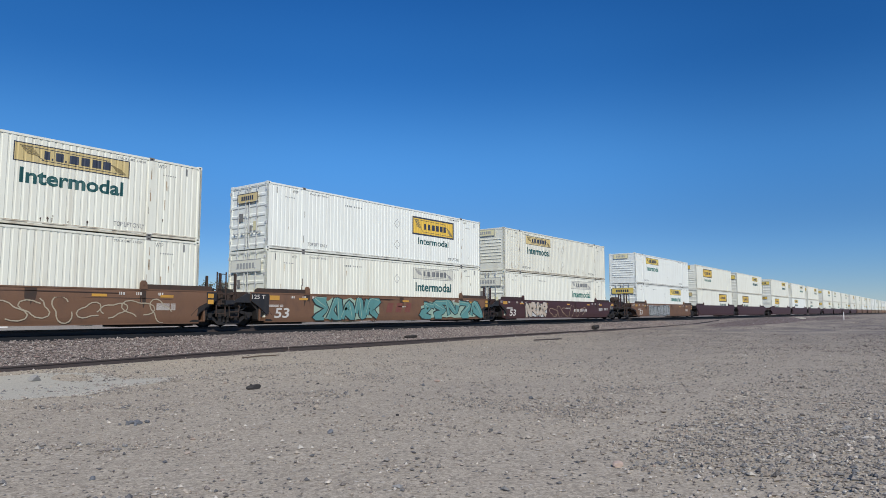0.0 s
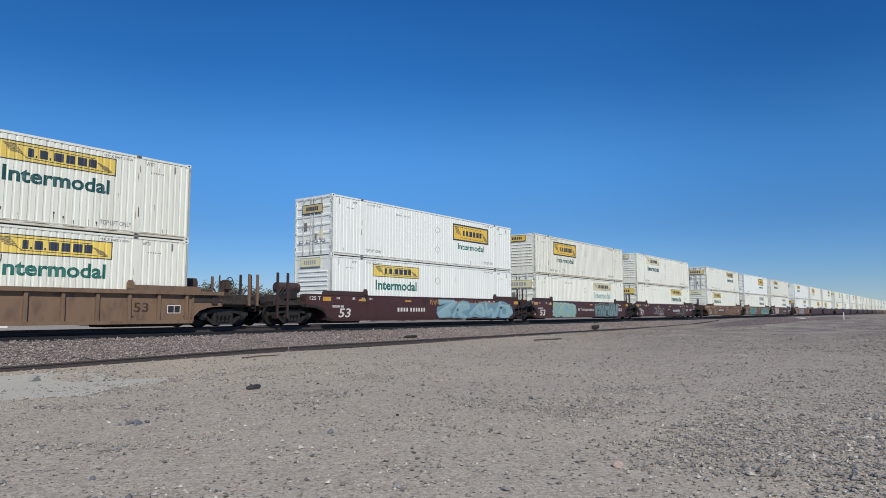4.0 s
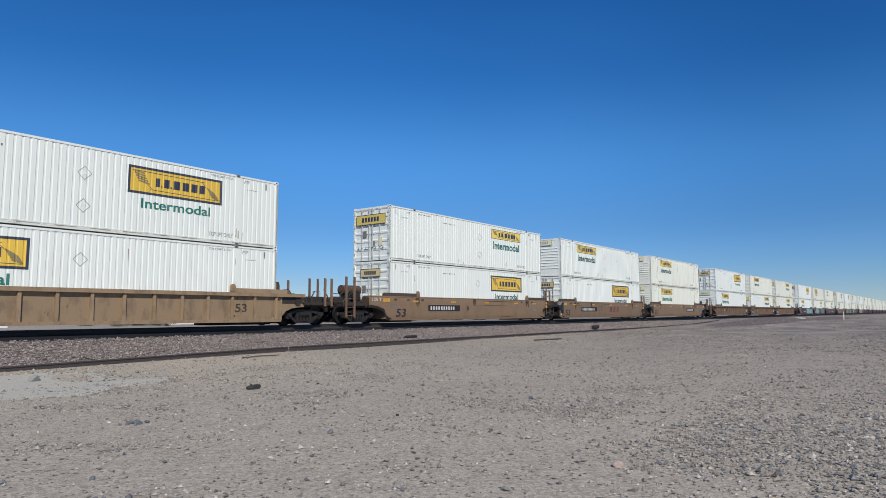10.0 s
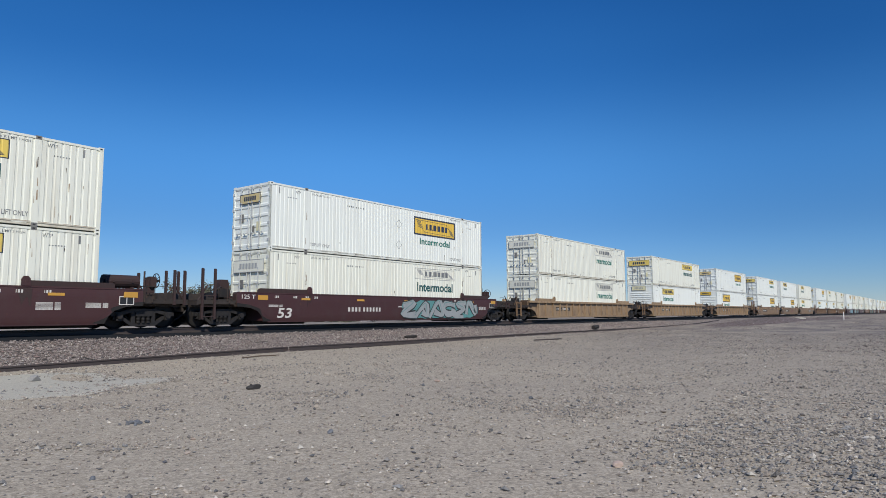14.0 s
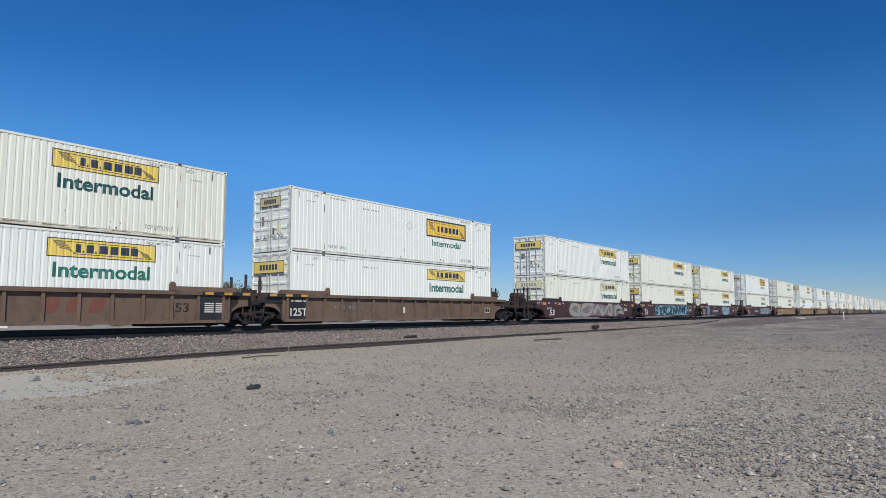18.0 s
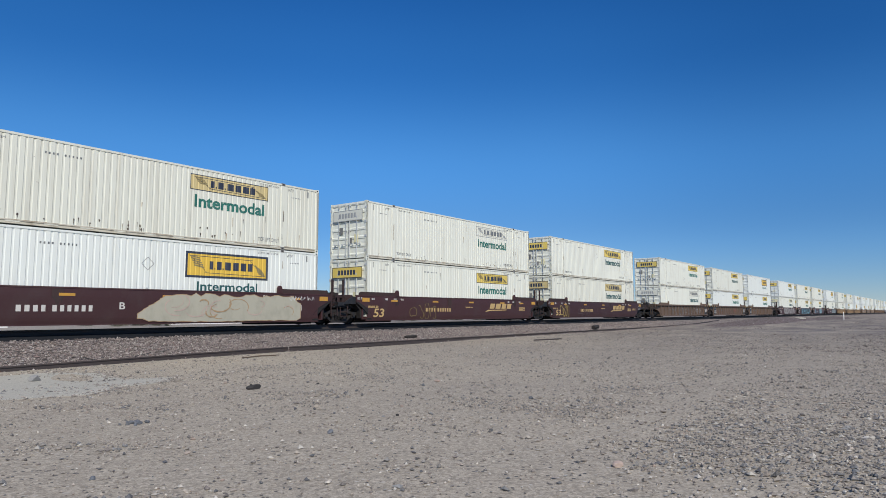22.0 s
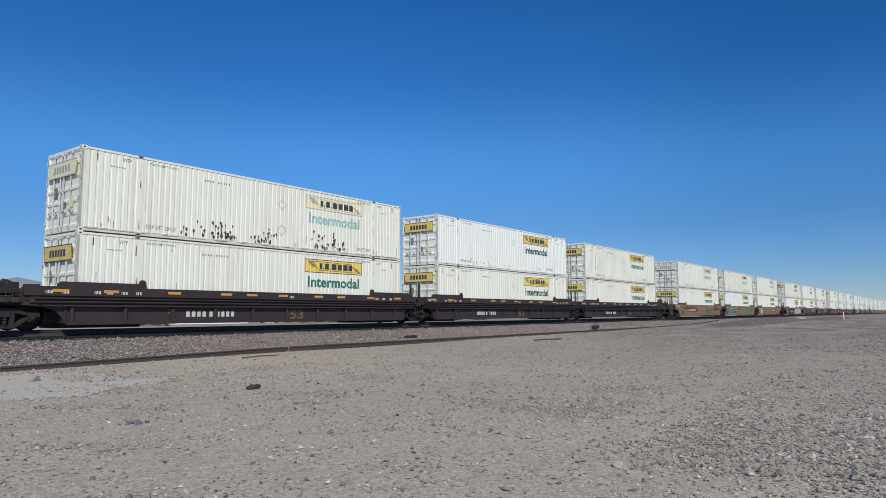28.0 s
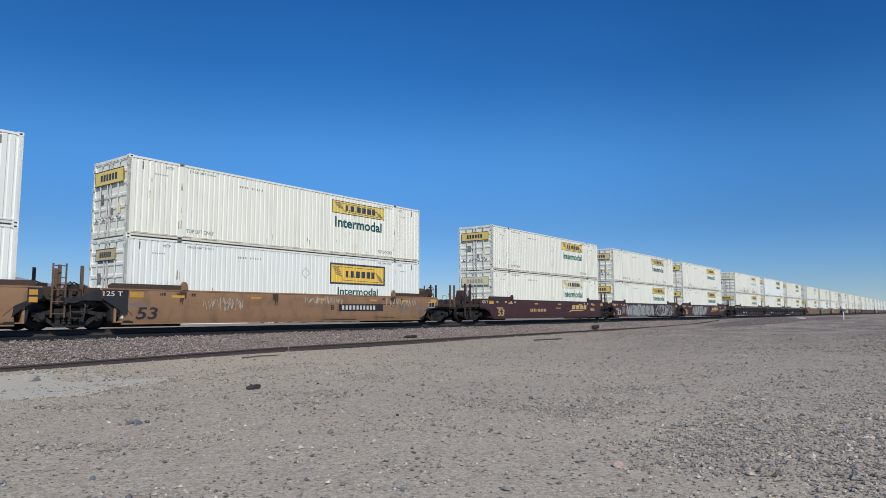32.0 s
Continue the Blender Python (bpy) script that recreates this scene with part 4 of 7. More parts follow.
def joint_bracket(mat):
    """Cast bracket with a window over the shared truck."""
    b = Build()
    for x0, x1, z0, z1 in ((-0.34, -0.24, 0, 0.5), (0.24, 0.34, 0, 0.5), (-0.34, 0.34, 0.42, 0.5), (-0.34, 0.34, 0.0, 0.08), (-0.05, 0.05, 0.05, 0.45)):
        b.box(x0, x1, -0.06, 0.10, z0, z1)
    b.prism([(-0.55, 0.0), (-0.34, 0.0), (-0.34, 0.4), (-0.42, 0.4)], 0.0, 0.06)
    b.prism([(0.34, 0.0), (0.55, 0.0), (0.42, 0.4), (0.34, 0.4)], 0.0, 0.06)
    return b.mesh("joint_bracket", [mat])


def sagging_hose(k):
    b = Build()
    w, d = 0.55 + 0.12 * k, 0.18 + 0.05 * (k % 3)
    b.tube([(w * t, 0.04 * math.sin(5 * t + k), 0.30 - d * math.sin(math.pi * t) - 0.06 * t * k) for t in np.linspace(0, 1, 8)], 0.022, 6)
    return b.mesh("brake_hose", [SEALBLK])


KIT = {}


def kit(name, fn, *args):
    key = (name, *[a.name if isinstance(a, bpy.types.Material) else a for a in args])
    if key not in KIT:
        KIT[key] = fn(*args)
    return KIT[key]


def flat(pts_list, y, mats):
    """Painted patches: outlines in x and z at a given y, with a material each."""
    b = Build()
    for pts, m, dy in pts_list:
        b.face([(x, y - dy, z) for x, z in pts], m)
    return b


def ribbon(b, pts, width, y, mat, z0, z1):
    """A thick flat stroke through points in x and z, bent softly."""
    fine = []
    n = len(pts)
    for i in range(n - 1):
        p0, p1, p2, p3 = (Vector(pts[max(0, min(n - 1, i + k))]) for k in (-1, 0, 1, 2))
        for t in (0, 0.25, 0.5, 0.75):
            fine.append(0.5 * ((2 * p1) + (p2 - p0) * t + (2 * p0 - 5 * p1 + 4 * p2 - p3) * t * t + (3 * p1 - p0 - 3 * p2 + p3) * t ** 3))
    fine.append(Vector(pts[-1]))
    left, right = [], []
    for i, q in enumerate(fine):
        d = (fine[min(i + 1, len(fine) - 1)] - fine[max(i - 1, 0)])
        d = d.normalized() if d.length > 1e-6 else Vector((1, 0))
        nn = Vector((-d.y, d.x)) * width * 0.5 * (1 - 0.25 * math.sin(i * 0.9))
        left.append(q + nn)
        right.append(q - nn)
    lim = lambda v: (v.x, y, min(z1, max(z0, v.y)))
    for i in range(len(fine) - 1):
        b.face([lim(right[i]), lim(right[i + 1]), lim(left[i + 1]), lim(left[i])], mat)


def swirl_art(seed, x0, x1, z0, z1, y, cols, letters):
    """Spray-painted shapes that cannot be read: a cloud, then fat crooked strokes with outlines and highlights."""
    rnd = random.Random(seed)
    b = Build()
    w, hh = (x1 - x0) / letters, z1 - z0
    top, low = [], []
    for i in range(letters * 3 + 1):
        x = x0 + (x1 - x0) * i / (letters * 3)
        e = min(1, i / 2, (letters * 3 - i) / 2)
        top.append((x, z1 - hh * (0.02 + 0.16 * rnd.random() + 0.25 * (1 - e))))
        low.append((x, z0 + hh * (0.02 + 0.10 * rnd.random() + 0.25 * (1 - e))))
    for i in range(len(top) - 1):
        b.face([(low[i][0], y - 0.001, low[i][1]), (low[i + 1][0], y - 0.001, low[i + 1][1]), (top[i + 1][0], y - 0.001, top[i + 1][1]), (top[i][0], y - 0.001, top[i][1])], 2 if cols[1] == DARK_SPRAY else 1)
    plans = (((0.1, 0.05), (0.15, 0.95), (0.8, 0.1), (0.85, 0.95)), ((0.85, 0.9), (0.15, 0.85), (0.75, 0.45), (0.1, 0.1), (0.8, 0.08)), ((0.15, 0.05), (0.2, 0.95), (0.85, 0.8), (0.3, 0.5), (0.9, 0.05)),
             ((0.85, 0.85), (0.3, 0.95), (0.08, 0.5), (0.3, 0.05), (0.9, 0.15), (0.6, 0.5)), ((0.05, 0.95), (0.25, 0.05), (0.5, 0.7), (0.7, 0.05), (0.95, 0.95)), ((0.1, 0.9), (0.9, 0.92), (0.2, 0.08), (0.95, 0.1)),
             ((0.1, 0.05), (0.5, 0.98), (0.9, 0.05), (0.3, 0.4)))
    strokes = []
    for k in range(letters):
        pl = rnd.choice(plans)
        lean = rnd.uniform(-0.15, 0.3)
        cx = x0 + k * w
        strokes.append([(cx + w * (px * 1.05 - 0.02 + lean * (pz - 0.5)) + w * rnd.uniform(-0.16, 0.16), z0 + hh * (0.12 + 0.76 * pz + rnd.uniform(-0.16, 0.16))) for px, pz in pl])
    th = min(0.30, 0.30 * w + 0.06)
    for k, st in enumerate(strokes):
        ribbon(b, st, th * 1.42, y - 0.003 - 0.0003 * k, 1, z0, z1)
    for k, st in enumerate(strokes):
        ribbon(b, st, th, y - 0.007 - 0.0003 * k, 0, z0 + 0.03, z1 - 0.03)
    for k, st in enumerate(strokes):
        hi = [(px - th * 0.18, pz + th * 0.2) for px, pz in st[:3]]
        ribbon(b, hi, 0.03, y - 0.0115 - 0.0003 * k, 2, z0, z1)
    return b.mesh("graffiti", [spray(c) for c in cols])


def line_art(seed, x0, x1, z0, z1, y, col, n=6):
    """Thin scrawled loops of spray paint."""
    rnd = random.Random(seed)
    b = Build()
    w = (x1 - x0) / n
    for k in range(n):
        cx, cz = x0 + (k + 0.5) * w, (z0 + z1) / 2 + rnd.uniform(-0.1, 0.1) * (z1 - z0)
        a0, turn = rnd.uniform(0, 6.28), rnd.uniform(3.5, 7.5)
        rx, rz = w * rnd.uniform(0.35, 0.6), (z1 - z0) * rnd.uniform(0.28, 0.48)
        last = None
        for j in range(19):
            a = a0 + turn * j / 18
            r = 1 + 0.35 * math.sin(2.3 * a + k)
            p = Vector((cx + rx * r * math.cos(a), 0, cz + rz * r * math.sin(a)))
            if last is not None:
                d = (p - last).normalized()
                t = Vector((-d.z, 0, d.x)) * 0.020
                b.face([(q.x, y - 0.002 - 0.0003 * k, min(z1, max(z0, q.z))) for q in (last - t, p - t, p + t, last + t)])
            last = p
    return b.mesh("graffiti", [spray(col)])


def block_art(seed, x0, x1, z0, z1, y, cols, letters):
    """Packed blocky shapes: pale rim, dark outline, one flat fill, and dark crooked cuts into it."""
    rnd = random.Random(seed)
    b = Build()
    w, hh = (x1 - x0) / letters, z1 - z0
    for k in range(letters):
        lean = rnd.uniform(-0.16, 0.16) * hh
        xl, xr = x0 + k * w + 0.05 * w, x0 + (k + 1) * w - 0.05 * w
        zb, zt = z0 + rnd.uniform(0.03, 0.12) * hh, z1 - rnd.uniform(0.05, 0.20) * hh
        n = 5
        left = [(xl + lean * (i / n - 0.5) + rnd.uniform(-0.06, 0.06) * w, zb + (zt - zb) * i / n) for i in range(n + 1)]
        right = [(xr + lean * (i / n - 0.5) + rnd.uniform(-0.06, 0.06) * w, zb + (zt - zb) * i / n) for i in range(n + 1)]
        for layer, grow, mat in ((0, 0.085, 2), (1, 0.06, 1), (2, 0.0, 0)):
            d = y - 0.001 - 0.0004 * layer - 0.0022 * k
            for i in range(n):
                za, zc = left[i][1], left[i + 1][1]
                za -= grow if i == 0 else 0
                zc += grow if i == n - 1 else 0
                za, zc = max(z0, za), min(z1, zc)
                b.face([(left[i][0] - grow, d, za), (right[i][0] + grow, d, za), (right[i + 1][0] + grow, d, zc), (left[i + 1][0] - grow, d, zc)], mat)
        for c in range(rnd.choice((2, 3, 3))):
            fx = rnd.uniform(0.22, 0.8)
            cx = xl + (xr - xl) * fx
            up = rnd.random() < 0.5
            reach = rnd.uniform(0.35, 0.62) * hh
            za = zt if up else zb
            pts = [(cx + rnd.uniform(-0.09, 0.09) * w, za + (-1 if up else 1) * reach * i / 4) for i in range(5)]
            if rnd.random() < 0.4:
                pts.append((pts[-1][0] + rnd.choice((-1, 1)) * 0.22 * w, pts[-1][1] + 0.02))
            ribbon(b, pts, rnd.uniform(0.05, 0.13), y - 0.0022 - 0.0022 * k, 1, z0, z1)
            ribbon(b, [(p + 0.045, q) for p, q in pts[1:]], 0.018, y - 0.0028 - 0.0022 * k, 2, z0, z1)
    return b.mesh("graffiti", [spray(c) for c in cols])


def cloud_art(seed, x0, x1, z0, z1, y, cols):
    """A ragged cloud of overspray with a darker rim and faint curls."""
    rnd = random.Random(seed)
    b = Build()
    n = 36
    xs_ = [x0 + (x1 - x0) * i / n for i in range(n + 1)]
    tall = [min(1.0, 0.30 + 4.5 * i / n, 0.70 + 5.0 * (n - i) / n) for i in range(n + 1)]
    up = [z0 + (z1 - z0) * t * rnd.uniform(0.86, 1.0) for t in tall]
    dn = [z0 + (z1 - z0) * (0.05 + 0.25 * (1 - t)) * rnd.uniform(0.2, 1.0) for t in tall]
    for grow, mat, d in ((0.025, 1, 0.001), (0.0, 0, 0.003)):
        for i in range(n):
            b.face([(xs_[i] - grow, y - d, max(z0, dn[i] - grow)), (xs_[i + 1] + grow, y - d, max(z0, dn[i + 1] - grow)), (xs_[i + 1] + grow, y - d, min(z1 + 0.03, up[i + 1] + grow)), (xs_[i] - grow, y - d, min(z1 + 0.03, up[i] + grow))], mat)
    for k in range(16):
        a, r = rnd.uniform(0, 6.28), rnd.uniform(0.12, 0.34)
        cx, cz = rnd.uniform(x0 + 1.0, x1 - 0.6), rnd.uniform(z0 + 0.3, z1 - 0.3)
        ribbon(b, [(cx + 1.5 * r * math.cos(a + 0.5 * j), cz + r * math.sin(a + 0.5 * j)) for j in range(7)], rnd.uniform(0.02, 0.05), y - 0.005 - 0.0004 * k, rnd.choice((1, 2, 2)), z0 + 0.1, z1 - 0.1)
    return b.mesh("graffiti", [spray(c) for c in cols])


def tag_art(seed, x0, x1, z0, z1, y, col):
    """Dense thin scrawl, tag over tag, that cannot be read."""
    rnd = random.Random(seed)
    b = Build()
    x, k = x0, 0
    while x < x1:
        n = rnd.randrange(3, 6)
        st = [(x + rnd.uniform(-0.06, 0.16) + 0.05 * i, (z0 if i % 2 else z1) + rnd.uniform(-0.25, 0.25) * (z1 - z0)) for i in range(n)]
        ribbon(b, st, rnd.uniform(0.014, 0.03), y - 0.002 - 0.0002 * (k % 20), 0, z0 - 0.1, z1 + 0.1)
        x += rnd.uniform(0.10, 0.24)
        k += 1
    return b.mesh("graffiti", [spray(col)])


def dome_art(x0, x1, z0, z1, y, cols):
    """A rounded painted shape with a jagged dark band across it."""
    b = Build()
    cx, rx, n = (x0 + x1) / 2, (x1 - x0) / 2, 18
    for grow, mat, d in ((0.06, 2, 0.001), (0.03, 1, 0.003), (0.0, 0, 0.005)):
        ring = [(cx + (rx * 0.82 + grow) * math.cos(math.pi * i / n), y - d, z0 + 0.45 * (z1 - z0) + (0.53 * (z1 - z0) + grow) * math.sin(math.pi * i / n)) for i in range(n + 1)]
        b.face([(x1 + grow, y - d, z0)] + ring + [(x0 - grow, y - d, z0)], mat)
    for zc, h, mat, d in ((z0 + 0.42 * (z1 - z0), 0.20, 1, 0.008), (z0 + 0.22 * (z1 - z0), 0.13, 1, 0.008)):
        m = 7
        for i in range(m):
            xa, xb = x0 + 0.14 + (x1 - x0 - 0.28) * i / m, x0 + 0.14 + (x1 - x0 - 0.28) * (i + 1) / m
            b.face([(xa, y - d, zc), (xb, y - d, zc), ((xa + xb) / 2, y - d, zc + h)], mat)
    return b.mesh("graffiti", [spray(c) for c in cols])


def bars(x, z, widths, h, gap, y, mat, name="marking_bars", rows=1):
    b = Build()
    for r in range(rows):
        xx = x
        for w in widths:
            b.box(xx, xx + w, y - 0.004, y, z - r * h * 1.6, z - r * h * 1.6 + h)
            xx += w + gap
    return b.mesh(name, [mat])


def reflector(w, h):
    b = Build()
    b.box(0, w, -0.005, 0, 0, h)
    return b.mesh("reflector", [AMBER])


def stencil_box(mat):
    """Black data panel with a white border."""
    b = Build()
    b.box(0, 0.52, -0.004, 0, 0, 0.30, 0)
    b.box(0.03, 0.25, -0.007, -0.004, 0.03, 0.27, 1)
    b.box(0.28, 0.49, -0.007, -0.004, 0.03, 0.27, 1)
    return b.mesh("data_panel", [PALE, mat])


def grab_iron(w, h):
    b = Build()
    b.tube([(0, 0, 0), (0, -0.06, 0), (0, -0.06, h), (w, -0.06, h), (w, -0.06, 0), (w, 0, 0)], 0.013, 6)
    return b.mesh("grab_iron", [GEAR["brown"]])


def brake_pipe(seed):
    """A bent run of air pipe."""
    rnd = random.Random(seed)
    b = Build()
    p = [0.0, 0.0, 0.0]
    pts = [tuple(p)]
    for k in range(6):
        p[rnd.choice((0, 0, 1, 2))] += rnd.choice((-1, 1)) * rnd.uniform(0.12, 0.4)
        p[2] = max(0.02, min(0.6, p[2]))
        pts.append(tuple(p))
    b.tube(pts, 0.022, 6)
    return b.mesh("brake_pipe", [IRON])


def gear_box(w, d, h, mat):
    b = Build()
    b.prism([(0, 0), (w, 0), (w, h * 0.8), (w - 0.05, h), (0.05, h), (0, h * 0.8)], -d / 2, d / 2)
    b.box(w * 0.15, w * 0.4, -d / 2 - 0.02, -d / 2, h * 0.2, h * 0.6)
    b.tube([(w * 0.7, -d / 2 - 0.06, h * 0.4), (w * 0.7, -d / 2, h * 0.4)], 0.07, 10)
    return b.mesh("equipment_box", [mat])


def brace(mat):
    """A slanting bar from the deck up to a post."""
    b = Build()
    b.tube([(0, 0, 0), (0.42, 0, 0.62)], 0.03, 6)
    return b.mesh("brace", [mat])


# a thin near-black patch of given outline on the side plate's end
def grime(pts):
    b = Build()
    b.prism(list(pts), -CW - 0.003, -CW)
    b.v = [(x, y + 0.8 * bow(z), z) for x, y, z in b.v]
    return b.mesh("grime_patch", [BAY_BLACK])


def truck(parent, x):
    t = piece("truck", kit("bolster", bolster), parent, "greasy black cast-steel truck", (x, 0, 0))
    tagged(piece("brake_rigging", kit("rigging", rigging), t), kind="stuff")
    for s in (-1, 1):
        piece("side_frame", kit("side_frame", side_frame), t, "", (0, s * 1.0, 0), 0 if s < 0 else 180)
        for wx in (-0.89, 0.89):
            piece("wheel", kit("wheel", wheel_mesh), t, "", (wx, s * 0.76, 0.475), 0 if s < 0 else 180)
    return t


STYLE = {"S": "smooth-sided", "R": "ribbed", "K": "deep-chorded"}
HUE = {"tan": "tan", "mustard": "mustard-yellow", "brown": "rust-brown", "umber": "grey-brown", "tawny": "tawny brown", "orange": "orange-brown", "maroon": "maroon", "dark": "dark brown"}


def well_car(style, hue, rear, front, near=True, art=(), seed=0, dark_box=False, gold=False, red=False, wheel_rear=False, plain_rear=False, mark=None, words="", bare=""):
    """One unit of an articulated well car. rear, front: True where it ends in a coupler."""
    mat, gear = CAR[hue], GEAR[hue]
    ob = new("well_car")
    ob.empty_display_size = 0.5
    note = " with spray-painted graffiti" if art else ""
    tagged(ob, "%s %s steel well car%s carrying two containers" % (HUE[hue], STYLE[style], note), "railway wagon", "well cars of the train")
    rnd = random.Random(seed)
    face = -CW - 0.004
    inset = 0.0 if style == "S" else 0.10
    kinds = ["C" if e else ("S" if style == "S" else "R") for e in (rear, front)]
    xr, xf = [{"C": 1.5, "S": 0.74, "R": 1.18}[e] for e in kinds]
    webs = {-1: kit("web", side_sheet, mat, *kinds, style == "S"), 1: kit("web", side_sheet, mat, *kinds[::-1], style == "S")}
    members = {
        "S": (("bottom_sill", -0.02, LEN + 0.02, 0.17, 0.215, -0.022, 0.13), ("top_chord", -xr, LEN + xf, 1.36, 1.41, -0.02, 0.12)),
        "R": (("bottom_sill", -0.22, LEN + 0.22, 0.18, 0.30, 0.0, 0.12), ("top_chord", -xr, LEN + xf, 1.24, 1.38, 0.045, 0.12)),
        "K": (("bottom_sill", -0.22, LEN + 0.22, 0.18, 0.27, 0.0, 0.12), ("top_chord", -xr, LEN + xf, 1.12, 1.42, 0.0, 0.12), ("rail_flange", -min(xr, 1.2), LEN + min(xf, 1.2), 1.02, 1.06, 0.03, 0.12),
              ("rail_flange", -1.1, LEN + 1.1, 0.90, 0.95, 0.01, 0.12), ("rail_flange", -1.0, LEN + 1.0, 0.78, 0.83, 0.06, 0.12)),
    }[style]
    piece("well_floor", kit("floor", well_floor, mat), ob)
    for sgn in (-1, 1):
        turn = 0 if sgn < 0 else 180
        x0 = 0 if sgn < 0 else LEN
        sheet_ob = piece("side_plate", webs[sgn], ob, "", (x0, sgn * (CW - inset), 0), turn)
        if sgn < 0:
            side = sheet_ob
        for nm, xa, xb, za, zb, o, bk in members:
            if sgn > 0:
                xa, xb = LEN - xb, LEN - xa
            piece(nm, kit("chord", chord, mat, xa, xb, za, zb, o, bk), ob, "", (x0, sgn * CW, 0), turn)
        for gx in (-0.55, 13.85):
            piece("container_guide", kit("guide", guide, gear if style == "S" else mat), ob, "", (gx if sgn < 0 else LEN - gx, sgn * (CW - 0.02), 1.41 if style != "R" else 1.38), turn)
    if near and style != "S":
        step = 1.08 if style == "R" else 1.75
        for i in range(16 if style == "R" else 10):
            r = piece("rib", kit("rib", rib, mat), side, "", (-0.08 + i * step, 0, 0.24))
            if style == "K":
                r.scale = (1, 1, 0.54)
    face = -CW + inset
    if near and style == "S":
        for end in (0, 1):
            if kinds[end] == "S":
                gm = [(-0.02, 0.205), (0.36, 0.205), (0.30, 0.50), (0.0, 0.80), (-0.60, 1.08), (-0.745, 1.12), (-0.745, 1.05), (-0.62, 0.98), (-0.25, 0.74), (0.03, 0.50)]
            else:
                gm = [(-0.25, 0.205), (0.15, 0.205), (-0.10, 0.45), (-0.50, 0.76), (-1.0, 0.90), (-1.555, 0.96), (-1.555, 0.82), (-1.2, 0.80), (-0.9, 0.76), (-0.56, 0.64), (-0.36, 0.45)]
            if end:
                gm = [(LEN - x, z) for x, z in gm][::-1]
            piece("grime_patch", kit("grime%d" % end, grime, tuple(gm)), ob, "black grease and soot by the truck")
    if near and style == "S" and hue in ("tan", "orange", "brown") and not rear:
        bk = Build()
        bk.prism([(-0.25, 0.74), (0.03, 0.50), (0.14, 0.50), (0.14, 1.36), (-0.745, 1.36), (-0.745, 1.05)], -CW - 0.006, -CW)
        piece("stencil_field", bk.mesh("stencil_field", [CAR["black"]]), ob, "black painted end of the car")
    if near and style == "S" and hue in ("tan", "orange", "brown") and not front:
        bk = Build()
        bk.prism([(LEN + 0.32, 0.85), (LEN + 0.745, 1.10), (LEN + 0.745, 1.36), (LEN + 0.32, 1.36)], -CW - 0.006, -CW)
        piece("stencil_field", bk.mesh("stencil_field", [CAR["black"]]), ob, "black painted end of the car")
    if near and style == "R" and dark_box:
        for a, c in [v for v, shut in (((-xr, 1.0), rear), ((LEN - 1.0, LEN + xf), front)) if not shut]:
            cb = Build()
            cb.box(a, c, -CW - 0.049, -CW - 0.02, 1.245, 1.375)
            band_ob = piece("chord_band", cb.mesh("chord_band", [CAR["black"]]), ob, "black painted stretch of the top chord")
            for k in range(3):
                piece("reflector", kit("reflector", reflector, 0.36, 0.10), band_ob, "amber reflector strip", (a + 0.12 + k * (c - a - 0.5) / 2, -CW - 0.049, 1.26))
    band = -CW - 0.004
    for s in (-1, 1):
        if near or s < 0:
            for x in (2.12, 13.85):
                piece("clamp", kit("clamp", clamp, mat), ob, "", (x, s * (CW - 0.035), 1.41), 0 if s < 0 else 0)
    stake = STAKE.get(hue, gear)
    tall = 0.32 if "R" in bare else 1.32
    tall_front = 0.35 if "F" in bare else 1.28
    # running gear
    if rear:
        truck(ob, -2.05)
        piece("end_platform", kit("deck", end_deck, DECK, 0, 3.3), ob)
        piece("coupler", kit("coupler", coupler), ob)
    else:
        truck(ob, -1.6)
        piece("articulation_joint", kit("link", link), ob)
        piece("end_sill", kit("sill", end_sill), ob)
    if front:
        truck(ob, LEN + 1.75)
        piece("end_platform", kit("deck", end_deck, DECK, 0, 3.3), ob, "", (LEN, 0, 0), 180)
        piece("coupler", kit("coupler", coupler), ob, "", (LEN, 0, 0), 180)
    else:
        piece("end_sill", kit("sill", end_sill), ob, "", (LEN, 0, 0), 180)
    if not near:
        return ob
    if rear:
        piece("air_hose", kit("hose", hose), ob, "black rubber air hose")
        for x in (-3.08, -2.54):
            for y in (-1.25, 1.25):
                low = 0.62 if y < 0 else 0.0
                piece("stake_post", kit("post", post_mesh, stake, tall + low), ob, "", (x, y - (0.10 if y < 0 else 0), 0.96 - low))
        piece("ladder", kit("ladder", ladder_mesh, stake, 1.0, 0.25), ob, "", (-2.81, -1.36, 0.30))
        piece("brake_valve", kit("valve", valve_group), ob, "", (-1.7, -0.2, 1.0))
        if wheel_rear:
            st = piece("brake_stand", kit("stand", brake_stand, gear), ob, "", (-3.2, 0.3, 1.0), 180)
            piece("hand_brake_wheel", kit("handwheel", hand_wheel), st, "", (0.3, 0, 0.82))
            piece("air_tank", kit("tank", air_tank, gear), ob, "", (-1.6, 0.4, 1.7))
        elif not plain_rear and "R" not in bare:
            piece("air_tank", kit("tank", air_tank, gear), ob, "", (-1.25, 0.3, 1.72))
    else:
        for x, y in ((-1.95, -1.0), (-1.25, -1.0), (-1.95, 1.0), (-1.25, 1.0)):
            piece("stake_post", kit("post", post_mesh, stake, tall), ob, "", (x, y, 0.82))
        piece("ladder", kit("ladder", ladder_mesh, stake, 1.75 if style == "S" and hue != "maroon" else 1.05), ob, "", (-2.05, -1.24, 0.42))
        piece("step", kit("step", step_iron, gear), ob, "", (-1.45, -1.26, 0.40))
